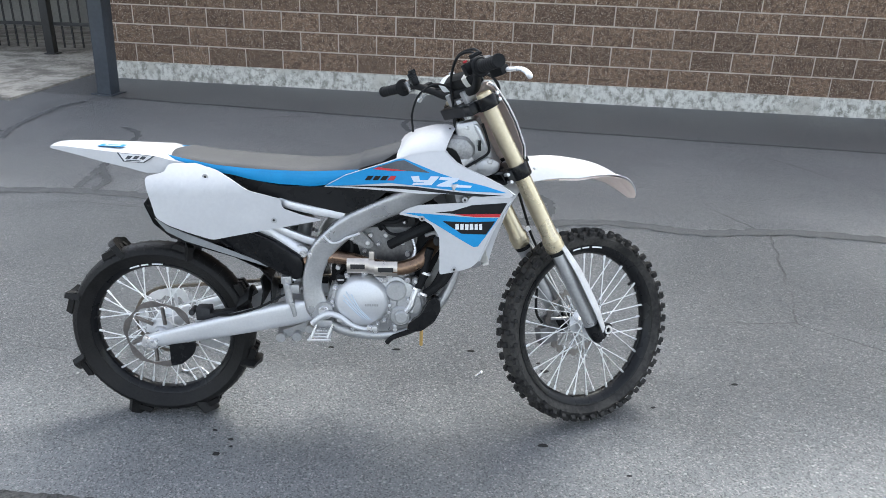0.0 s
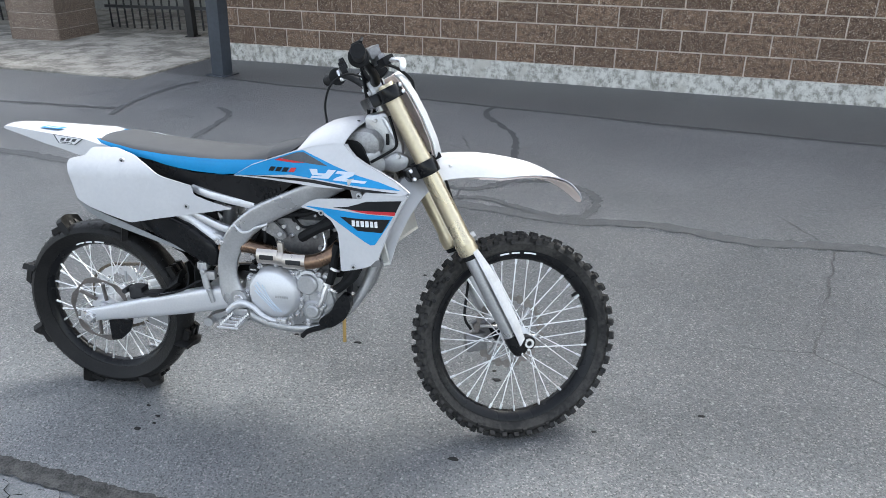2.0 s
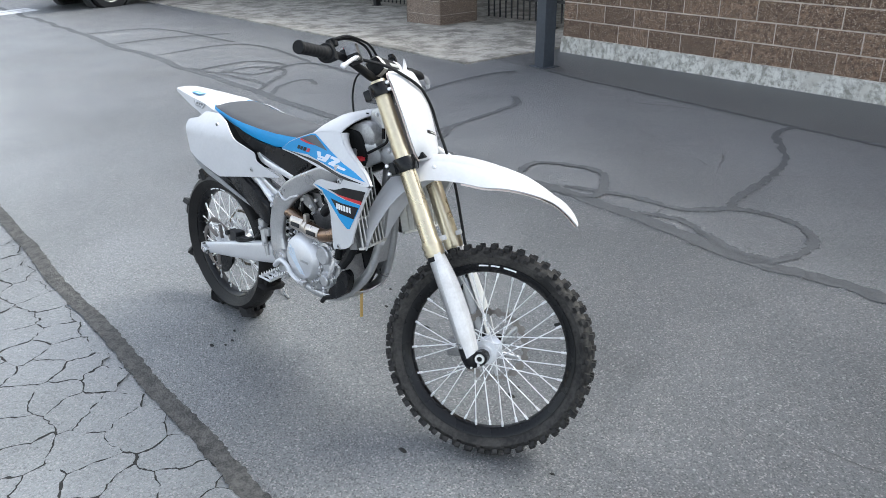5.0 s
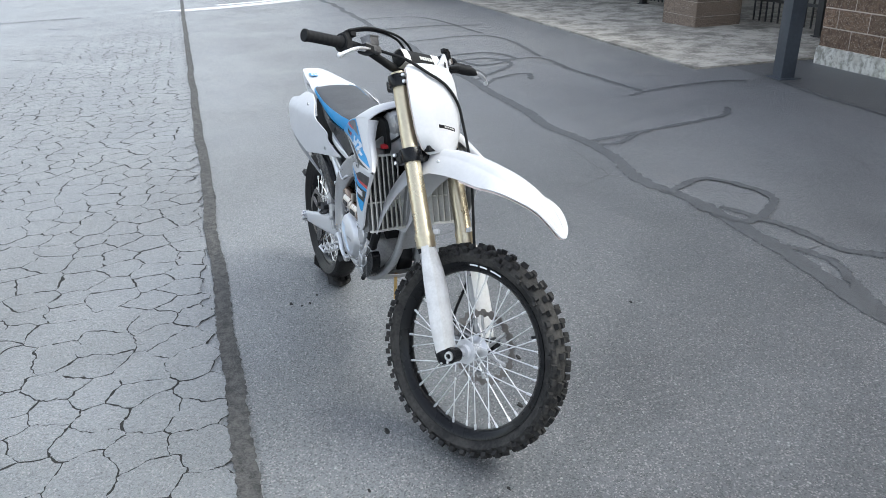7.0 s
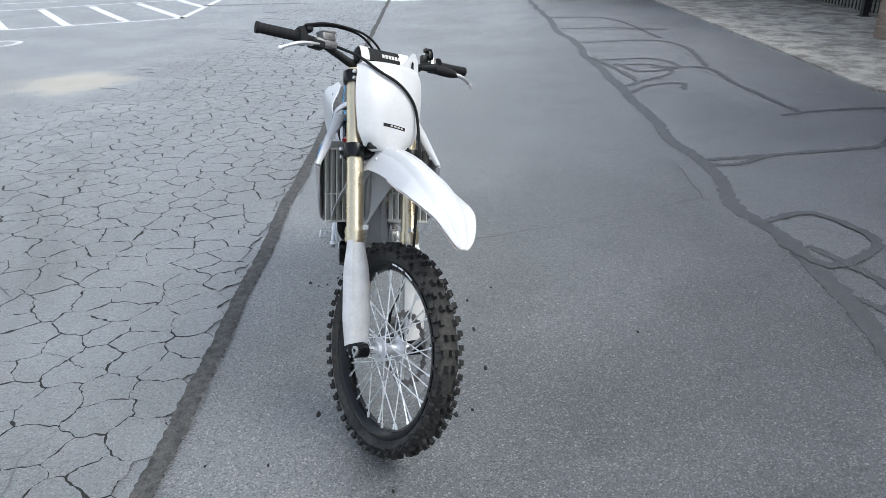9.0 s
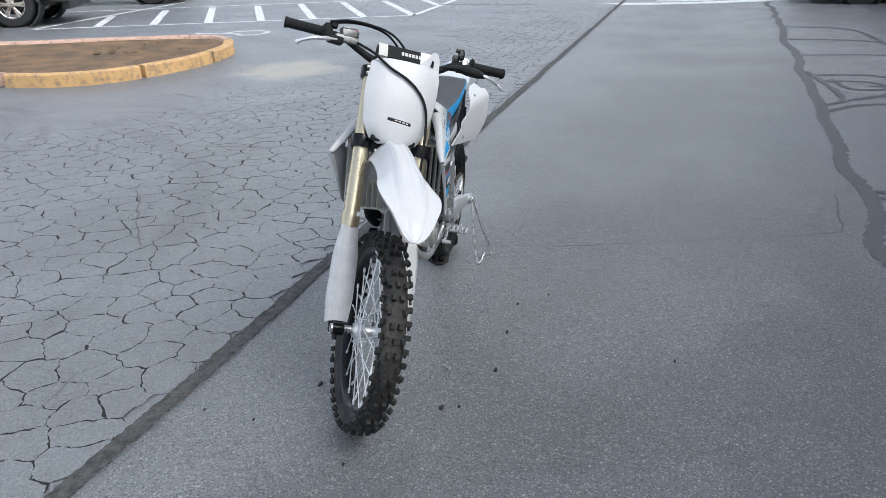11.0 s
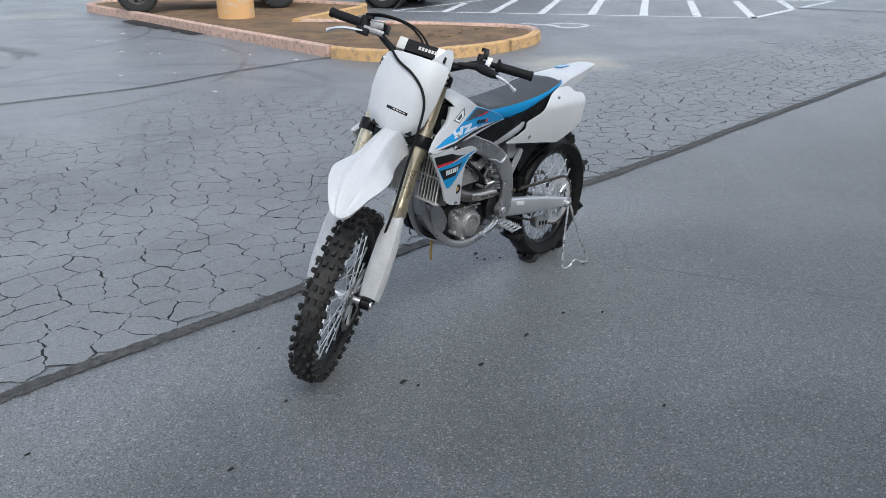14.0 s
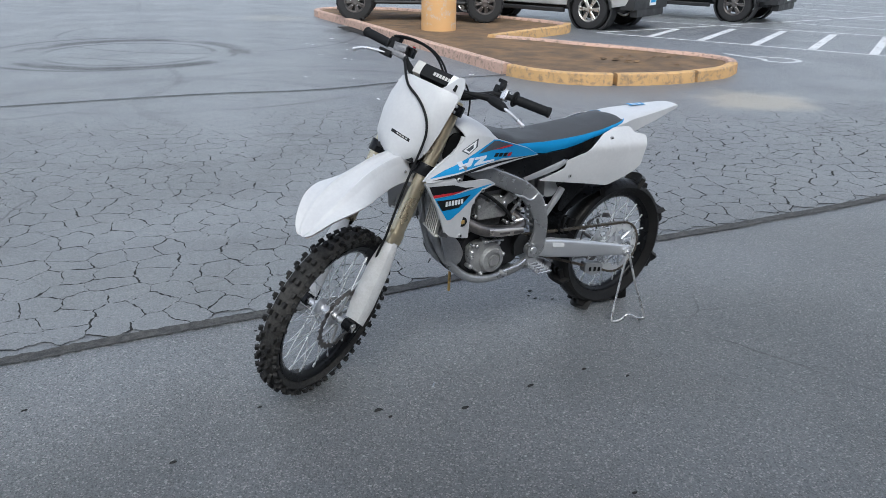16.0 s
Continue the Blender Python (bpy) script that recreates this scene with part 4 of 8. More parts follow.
def fork_leg(s):
    l = 0.105 * s
    tube = part("fork_leg", steered(sweep([(0.026, l, a) for a in (0.345, 0.36, 0.385, 0.40, 0.52, 0.60, 0.70, 0.86, 0.905, 0.909)], [0.030, 0.0315, 0.0315, 0.0275, 0.0275, 0.0265, 0.0255, 0.0245, 0.0240, 0.0225], 24)), GOLD, bike, "champagne gold anodised upper fork tube")
    part("ring", steered(join(lathe([(0.027, -0.004), (0.0328, -0.004), (0.0328, 0.004), (0.027, 0.004)], 24, True, Matrix.Translation((0.026, l, 0.378)) @ pose(0, 0, 0, 90)), lathe([(0.027, -0.003), (0.0325, -0.003), (0.0325, 0.003), (0.027, 0.003)], 24, True, Matrix.Translation((0.026, l, 0.356)) @ pose(0, 0, 0, 90)))), GOLD, tube)
    part("dust_seal", steered(sweep([(0.026, l, 0.348), (0.026, l, 0.330)], [0.0285, 0.0265], 24)), BLACK_MATT, tube)
    part("lower_tube", steered(sweep([(0.026, l, 0.335), (0.026, l, 0.05)], 0.0238, 24)), ALLOY, tube, "dull grey steel lower fork tube")
    lug = join(sweep([(0.027, l, 0.048), (0.028, l, 0.018), (0.030, l, -0.010), (0.030, l, -0.020)], [0.026, 0.027, 0.024, 0.018], 16), moved(box(0.050, 0.034, 0.040, (0, 0, 0), 0.008), pose(0.052, l, 0.003)), moved(disc(0.0225, -0.019, 0.019, 20), pose(0.064, l, 0.004)))
    part("axle_lug", steered(lug), BLACK, tube, "black axle lug")
    part("axle_end", steered(lathe([(0.0085, -0.004), (0.015, -0.004), (0.015, 0.004), (0.0085, 0.004)], 20, True, Matrix.Translation((0.064, l + s * 0.021, 0.004)))), STEEL, tube)
    for k in (-0.011, 0.013):
        part("bolt", steered(disc(0.0048, 0, s * 0.005, 8, (0.040 + k, l + s * 0.018, -0.014))), STEEL, tube)
    # fork guard: a bowed white shield round the front and outside of the lower tube
    grid = []
    for i in range(15):
        v = i / 14
        a = 0.402 - 0.384 * v
        wide = interp(v, [0, 0.08, 0.4, 0.8, 1.0], [0.008, 0.018, 0.040, 0.043, 0.035])
        row = []
        for j in range(19):
            w = radians(-55 + 143 * j / 18)
            f = 0.030 + (wide * 0.58 + 0.013 * math.sin(v * 2.6)) * math.cos(w) + 0.004 * math.exp(-((w - 0.75) / 0.14) ** 2) * min(1.0, 6 * v)
            row.append((f, l + s * (wide * 0.86 + 0.006) * math.sin(w) * 1.05, a + 0.012 * math.cos(w)))
        grid.append(row)
    part("fork_guard", steered(shell(grid, -0.0035 * s)), WHITE_DUSTY, tube, "scuffed white fork guard")
    part("guard_clip", steered(moved(box(0.020, 0.012, 0.016, (0, 0, 0), 0.003), pose(0.062, l - s * 0.018, 0.39))), WHITE_DUSTY, tube)


for s in (-1, 1):
    fork_leg(s)


def clamp(a0, a1, name, reach):
    geos = []
    for s in (-1, 1):
        geos.append(lathe([(0.0245, a0), (0.0345, a0), (0.036, a0 + 0.004), (0.036, a1 - 0.004), (0.0345, a1), (0.0245, a1)], 24, True, Matrix.Translation((0.026, 0.105 * s, 0)) @ pose(0, 0, 0, 90)))
        geos.append(moved(box(0.030, 0.03, (a1 - a0) * 0.9, (0, 0, 0), 0.005), pose(reach + 0.012 * (1 if reach < 0 else -1), 0.105 * s, (a0 + a1) / 2)))
    geos.append(moved(box(0.084, 0.20, a1 - a0 - 0.003, (0, 0, 0), 0.008), pose(0.006, 0, (a0 + a1) / 2)))
    ob = part(name, steered(join(*geos)), BLACK, bike, "black forged fork clamp")
    for s in (-1, 1):
        for a in (a0 + 0.009, a1 - 0.009):
            part("bolt", steered(disc(0.0062, -0.012, 0.012, 10, (reach, 0.105 * s + s * 0.012, a))), STEEL, ob)


clamp(0.618, 0.662, "lower_clamp", -0.026)
clamp(0.860, 0.899, "upper_clamp", 0.060)
part("steering_stem", steered(sweep([(0, 0, 0.61), (0, 0, 0.895)], 0.018, 20)), ALLOY, bike)
part("stem_nut", steered(lathe([(0.0001, 0.0), (0.017, 0.0), (0.017, 0.012), (0.0001, 0.012)], 6, False, Matrix.Translation((0, 0, 0.900)) @ pose(0, 0, 0, 90))), ALLOY_PALE, bike)

# number plate: a bowed shield, wider above, with a slotted horn at its top left
PLATE_ROWS = [(0.640, -0.058, 0.050, 0.090), (0.655, -0.092, 0.074, 0.095), (0.70, -0.118, 0.100, 0.101), (0.78, -0.128, 0.116, 0.105), (0.84, -0.127, 0.122, 0.104), (0.885, -0.119, 0.124, 0.100), (0.908, -0.117, 0.121, 0.096), (0.924, -0.094, 0.110, 0.092)]
grid = []
for a, l0, l1, f in PLATE_ROWS:
    row = []
    for j in range(13):
        u = j / 12
        l = l0 + (l1 - l0) * u
        bow = 1 - (2 * u - 1) ** 2
        row.append((f - 0.026 + 0.031 * bow ** 0.7 - 0.004 * (abs(2 * u - 1) > 0.7), l, a))
    grid.append(row)
plate_ob = part("number_plate", steered(shell(grid, 0.0035)), WHITE, bike, "plain white front number plate")
# inner shell whose bright colour imitates light coming through the plate
part("plate_lining", steered(shell([[(f - 0.006, l * 0.985, a) for f, l, a in row] for row in grid], 0.001)), PINKISH, plate_ob, "pinkish back of the plate, brightened as if lit through")
horn = [(0.015, 0.910), (0.116, 0.868), (0.125, 0.915), (0.122, 0.965), (0.112, 0.988), (0.094, 0.987), (0.074, 0.960), (0.045, 0.930)]
hole = [(0.089, 0.935), (0.100, 0.932), (0.100, 0.955), (0.093, 0.958)]
part("plate_horn", steered(([(0.070 - abs(a - 0.09) * 0.3, a, b) for a, b in horn] + [(0.0665 - abs(a - 0.09) * 0.3, a, b) for a, b in horn], [tuple(range(8)), tuple(range(15, 7, -1))] + [(i, (i + 1) % 8, (i + 1) % 8 + 8, i + 8) for i in range(8)])), WHITE, plate_ob)
part("horn_slot", steered(([(0.0712 - abs(a - 0.09) * 0.3, a, b) for a, b in hole] + [(0.069 - abs(a - 0.09) * 0.3, a, b) for a, b in hole], [(0, 1, 2, 3), (7, 6, 5, 4)] + [(i, (i + 1) % 4, (i + 1) % 4 + 4, i + 4) for i in range(4)])), BLACK_MATT, plate_ob, "dark slot in the plate")


def on_plate(l, a):
    """How far forward the plate's face lies."""
    k = [interp(a, [r[0] for r in PLATE_ROWS], [r[c] for r in PLATE_ROWS]) for c in (1, 2, 3)]
    bow = 1 - (2 * (l - k[0]) / (k[1] - k[0]) - 1) ** 2
    return k[2] - 0.026 + 0.031 * max(0.0, bow) ** 0.7


def plate_bar(l0, l1, a0, a1, tall, lift):
    rows = []
    for h in (-0.5, 0.0, 0.5):
        steps = [(l0 + (l1 - l0) * k / 8, a0 + (a1 - a0) * k / 8 + h * tall) for k in range(9)]
        rows.append([(on_plate(l, a) + lift, l, a) for l, a in steps])
    return steered(shell(rows, 0.0008))


part("plate_mark", plate_bar(-0.046, 0.036, 0.719, 0.711, 0.011, 0.0030), DECAL_BLACK, plate_ob, "small dark printed bar")
for k in range(4):
    l = -0.021 + 0.0130 * k
    part("plate_letter", plate_bar(l, l + 0.009, 0.717 + -0.0014 * k, 0.716 + -0.0014 * k, 0.004, 0.0042), RAD_GREY, plate_ob, "tiny pale lettering bar")
for l in (-0.07, 0.05):
    part("plate_clip", steered(moved(box(0.022, 0.034, 0.018, (0, 0, 0), 0.005), pose(0.075, l, 0.652))), BLACK_MATT, plate_ob)

# front fender: a long beak with raised ribs, and a shorter skirt behind the fork
FENDER = [(-0.235, 0.452, 0.072, 0.050), (-0.18, 0.520, 0.082, 0.060), (-0.10, 0.588, 0.084, 0.070), (-0.02, 0.630, 0.077, 0.078), (0.06, 0.645, 0.074, 0.082), (0.13, 0.622, 0.072, 0.080), (0.20, 0.586, 0.073, 0.076), (0.265, 0.541, 0.079, 0.068), (0.312, 0.503, 0.094, 0.046), (0.354, 0.463, 0.099, 0.026), (0.392, 0.418, 0.090, 0.008), (0.417, 0.379, 0.072, -0.004), (0.436, 0.338, 0.052, -0.007), (0.446, 0.310, 0.033, -0.005), (0.450, 0.296, 0.014, -0.002)]


def fender_grid():
    rows = []
    line = [(*p, q.x) for p, q in zip(spline([r[:3] for r in FENDER], 3), spline([(r[3], 0, 0) for r in FENDER], 3))]
    for i, (f, a, w, drop) in enumerate(line):
        f0, a0 = line[max(0, i - 1)][:2]
        f1, a1 = line[min(len(line) - 1, i + 1)][:2]
        t = Vector((f1 - f0, a1 - a0)).normalized()
        nrm = Vector((-t.y, t.x))
        row = []
        for j in range(29):
            u = j / 28 * 2 - 1
            rib = 0.011 * math.exp(-((abs(u) - 0.40) / 0.060) ** 2) - 0.003 * math.exp(-(u / 0.10) ** 2) + 0.004 * (abs(u) < 0.40)
            sink = drop * max(0.0, abs(u) - 0.30) ** 1.7 * 1.55
            h = rib * min(1.0, max(0.25, (0.47 - f) / 0.14)) - sink
            row.append((f + nrm.x * h, u * w, a + nrm.y * h))
        rows.append(row)
    return rows


fender = part("front_fender", steered(shell(fender_grid(), -0.003)), WHITE, bike, "glossy white plastic front mudguard with moulded ribs")
# same bright shell under the beak, for light through the mudguard
part("fender_lining", steered(shell([[(f - 0.004, l * 0.97, a - 0.005) for f, l, a in row] for row in fender_grid()[18:-1]], -0.001)), PINKISH, fender, "pinkish underside of the mudguard, brightened as if lit through")
for s in (-1, 1):
    for f in (0.03, 0.10):
        part("bolt", steered(disc(0.006, 0, s * 0.006, 8, (f, s * 0.068, 0.606))), STEEL, fender)

# handlebar
BAR = [(-0.055, -0.405, 1.010), (-0.040, -0.30, 1.004), (-0.020, -0.215, 0.992), (0.000, -0.150, 0.955), (0.008, -0.095, 0.930), (0.008, 0, 0.928), (0.008, 0.095, 0.930), (0.000, 0.150, 0.955), (-0.020, 0.215, 0.992), (-0.040, 0.30, 1.004), (-0.055, 0.405, 1.010)]
bar = part("handlebar", steered(sweep(spline(BAR, 6), [0.0112, 0.0112, 0.0112, 0.0125, 0.0142, 0.0142, 0.0142, 0.0125, 0.0112, 0.0112, 0.0112], 14)), BLACK_MATT, bike, "black tapered handlebar")


def grip_geo(s):
    pts, rs = [], []
    for k in range(25):
        l = 0.275 + 0.134 * k / 24
        pts.append((-0.037 - (l - 0.275) * 0.135, s * l, 1.0025 + (l - 0.275) * 0.055))
        rs.append(0.0165 + (0.0012 if k % 3 else 0.0) + (0.004 if k < 2 else 0) + (0.002 if k > 22 else 0))
    return sweep(pts, rs, 16)


for s in (-1, 1):
    part("grip_flange", steered(disc(0.029, s * 0.270, s * 0.279, 24, (-0.037, 0, 1.0025), 0.003)), BLACK_MATT, bar)
    part("grip", steered(grip_geo(s)), BLACK_MATT, bar, "black ribbed rubber grip")
pad = part("bar_pad", steered(moved(box(0.050, 0.190, 0.054, (0, 0, 0), 0.022), pose(0.028, -0.005, 0.956, 0, -18, 0))), BLACK_MATT, bar, "black foam bar pad with white lettering")
for k in range(6):
    part("pad_mark", steered(moved(box(0.0016, 0.009, 0.013, (0, 0, 0)), pose(0.028, 0, 0.956, 0, -18, 0) @ pose(0.0253, -0.010 + 0.0125 * k, -0.002))), RAD_GREY, pad, "pale block letter shape")
part("pad_band", steered(moved(box(0.0515, 0.012, 0.0555, (0, 0, 0), 0.022), pose(0.028, -0.080, 0.956, 0, -18, 0))), RAD_GREY, pad)
part("pad_piping", steered(moved(box(0.0515, 0.005, 0.0555, (0, 0, 0), 0.022), pose(0.028, 0.074, 0.956, 0, -18, 0))), DECAL_WHITE, pad)
for l in (-0.05, 0.05):
    part("bar_mount", steered(join(moved(box(0.040, 0.026, 0.062, (0, 0, 0), 0.006), pose(0.006, l, 0.905)))), ALLOY, bar)
# throttle side: housing, brake cylinder and lever
part("throttle_housing", steered(join(moved(box(0.036, 0.030, 0.056, (0, 0, 0), 0.010), pose(-0.032, -0.262, 1.004)), moved(box(0.030, 0.024, 0.024, (0, 0, 0), 0.006), pose(-0.022, -0.245, 1.030)))), BLACK_MATT, bar)
mc = part("brake_cylinder", steered(join(moved(box(0.034, 0.050, 0.026, (0, 0, 0), 0.004), pose(0.014, -0.200, 0.998, 8, 0, 10)), moved(box(0.022, 0.08, 0.022, (0, 0, 0), 0.006), pose(0.020, -0.205, 0.975, 0, 0, 8)))), ALLOY_DARK, bar, "grey brake fluid reservoir")
part("lid", steered(moved(box(0.037, 0.054, 0.006, (0, 0, 0), 0.002), pose(0.014, -0.200, 1.013, 8, 0, 10))), ALLOY_DARK, mc)
part("lever_perch", steered(moved(box(0.034, 0.05, 0.024, (0, 0, 0), 0.006), pose(0.030, -0.244, 0.962, 0, 0, 12))), BLACK_MATT, bar)


def lever(s):
    pts = [(0.034, s * 0.235, 0.962), (0.046, s * 0.275, 0.955), (0.054, s * 0.315, 0.946), (0.047, s * 0.348, 0.934), (0.038, s * 0.366, 0.926)]
    return join(sweep(spline(pts, 5), [0.0075, 0.0070, 0.0062, 0.0056, 0.006], 10, 1.5), moved(([(q.x, q.y, q.z) for q in [Vector((math.cos(a) * math.cos(b), math.sin(a) * math.cos(b), math.sin(b))) * 0.0085 for b in np.linspace(-1.5, 1.5, 7) for a in np.linspace(0, 2 * math.pi, 11)[:-1]]], [(i * 10 + k, i * 10 + (k + 1) % 10, (i + 1) * 10 + (k + 1) % 10, (i + 1) * 10 + k) for i in range(6) for k in range(10)]), pose(0.037, s * 0.368, 0.925)))


for s in (-1, 1):
    part("lever", steered(lever(s)), LEVER, bar, "polished alloy lever with a ball end")
part("clutch_perch", steered(join(moved(box(0.036, 0.052, 0.026, (0, 0, 0), 0.006), pose(0.022, 0.225, 0.968, 0, 0, -12)), sweep([(0.03, 0.215, 0.966), (0.045, 0.17, 0.955), (0.05, 0.14, 0.95)], [0.013, 0.011, 0.007], 10))), BLACK_MATT, bar)
part("lever_boot", steered(sweep([(0.026, 0.205, 0.965), (0.034, 0.235, 0.962), (0.046, 0.275, 0.955), (0.051, 0.300, 0.950)], [0.012, 0.018, 0.016, 0.008], 12)), BLACK_MATT, bar, "black rubber boot over the clutch lever pivot")
part("cable_adjuster", steered(sweep([(0.05, 0.14, 0.95), (0.040, 0.185, 0.960), (0.030, 0.210, 0.965)], [0.006, 0.009, 0.011], 10)), STEEL, bar)
part("switch_block", steered(join(moved(box(0.026, 0.020, 0.030, (0, 0, 0), 0.006), pose(-0.012, 0.222, 1.024)), moved(box(0.016, 0.030, 0.014, (0, 0, 0), 0.004), pose(-0.010, 0.215, 1.040)))), BLACK, bar)
part("clutch_clamp", steered(moved(box(0.032, 0.022, 0.040, (0, 0, 0), 0.006), pose(-0.024, 0.240, 1.000))), STEEL, bar)
part("stop_button", steered(moved(box(0.022, 0.024, 0.028, (0, 0, 0), 0.006), pose(-0.020, 0.205, 1.010))), BLACK, bar)
part("start_button", steered(moved(box(0.028, 0.024, 0.036, (0, 0, 0), 0.006), pose(-0.020, -0.170, 1.002))), BLACK, bar)
part("red_button", steered(moved(box(0.010, 0.010, 0.006, (0, 0, 0), 0.002), pose(-0.018, -0.168, 1.024))), RED, bar, "red starter button")

# hoses and cables
def cable(name, pts, r, mat=None, label="", steer=True, per=8):
    geo = sweep(spline(pts, per), r, 8)
    return part(name, steered(geo) if steer else geo, mat or BLACK_MATT, bike, label)


cable("brake_hose", [(0.022, -0.165, 0.972), (0.075, -0.115, 0.935), (0.110, -0.06, 0.888), (0.118, 0.0, 0.860), (0.116, 0.044, 0.828), (0.112, 0.073, 0.790), (0.106, 0.088, 0.74), (0.106, 0.093, 0.65), (0.100, 0.093, 0.55), (0.080, 0.094, 0.42), (0.070, 0.094, 0.36), (0.060, 0.090, 0.28), (0.004, 0.085, 0.20), (-0.050, 0.078, 0.12), (-0.052, 0.075, 0.07)], 0.0048, label="black front brake hose")
cable("throttle_cable", [(-0.012, -0.262, 1.034), (0.008, -0.20, 1.046), (0.014, -0.12, 1.046), (0.020, -0.05, 1.030), (0.012, 0.005, 0.990), (-0.004, 0.030, 0.935), (-0.03, 0.034, 0.86), (-0.07, 0.03, 0.80)], 0.0040)
cable("throttle_cable", [(-0.022, -0.262, 1.032), (0.0, -0.19, 1.043), (0.006, -0.12, 1.043), (0.010, -0.06, 1.026), (0.0, -0.01, 0.985), (-0.012, 0.018, 0.930), (-0.04, 0.024, 0.85), (-0.08, 0.02, 0.80)], 0.0040)
cable("clutch_cable", [(0.050, 0.14, 0.95), (0.055, 0.09, 0.935), (0.052, 0.05, 0.93), (0.03, 0.04, 0.90), (-0.04, 0.05, 0.82), (-0.07, 0.06, 0.72)], 0.0042)
cable("vent_hose", [(-0.105, 0.0, 1.015), (-0.108, 0.0, 1.075), (-0.085, 0.0, 1.135), (-0.035, 0.01, 1.165), (0.02, 0.02, 1.150), (0.05, 0.02, 1.12)], 0.0035, steer=False, label="thin black tank breather hose")
cable("switch_wire", [(-0.02, 0.205, 1.0), (0.0, 0.15, 0.965), (0.01, 0.09, 0.945), (-0.02, 0.05, 0.88), (-0.06, 0.03, 0.8)], 0.003)

# front brake caliper behind the left leg
part("front_caliper", steered(join(moved(box(0.070, 0.042, 0.060, (0, 0, 0), 0.010), pose(-0.058, 0.070, 0.028, 0, 20, 0)), moved(box(0.045, 0.020, 0.085, (0, 0, 0), 0.006), pose(-0.018, 0.088, 0.045)), disc(0.012, 0.05, 0.095, 12, (-0.062, 0, 0.045)), disc(0.012, 0.05, 0.095, 12, (-0.066, 0, 0.012)))), ALLOY_DARK, bike, "grey front brake caliper")

# ---- frame ----
def cast(poly, y0, y1, b, r=0.012):
    """A casting: an outline drawn out sideways, with rounded edges all round."""
    ring = rounded(poly, r)
    cx, cz = sum(p[0] for p in ring) / len(ring), sum(p[1] for p in ring) / len(ring)
    size = sum(math.hypot(x - cx, z - cz) for x, z in ring) / len(ring)
    n, verts, faces = len(ring), [], []
    step = math.copysign(b, y1 - y0)
    for y, k in ((y0, b), (y0 + 0.3 * step, 0.3 * b), (y0 + step, 0.0), (y1 - step, 0.0), (y1 - 0.3 * step, 0.3 * b), (y1, b)):
        q = 1 - k / size
        verts += [(cx + (x - cx) * q, y, cz + (z - cz) * q) for x, z in ring]
    for m in range(5):
        faces += [(m * n + i, m * n + (i + 1) % n, (m + 1) * n + (i + 1) % n, (m + 1) * n + i) for i in range(n)]
    return verts, faces + [tuple(range(n)), tuple(range(5 * n, 6 * n))]


part("head_tube", join(sweep([Vector(foot) + axis_up * a for a in (0.672, 0.70, 0.80, 0.838)], [0.034, 0.030, 0.030, 0.034], 20), cast([(0.030, 1.050), (0.096, 1.066), (0.121, 1.023), (0.148, 0.968), (0.150, 0.93), (0.126, 0.89), (0.07, 0.895), (0.035, 0.92)], -0.046, 0.046, 0.010)), ALLOY, bike, "cast silver steering head")
for s in (-1, 1):
    part("head_gusset", cast([(0.076, 0.916), (0.132, 0.950), (0.176, 0.932), (0.168, 0.900), (0.128, 0.884), (0.08, 0.897)], s * 0.062, s * 0.040, 0.008), ALLOY, bike)
    part("head_rib", cast([(0.084, 1.050), (0.098, 1.052), (0.142, 0.972), (0.128, 0.968)], s * 0.053, s * 0.040, 0.004), ALLOY_PALE, bike)
    part("bolt", disc(0.008, s * 0.055, s * 0.068, 8, (0.140, 0, 0.936)), STEEL, bike)
    part("bolt", disc(0.006, s * 0.040, s * 0.052, 8, (0.066, 0, 1.038)), STEEL, bike)
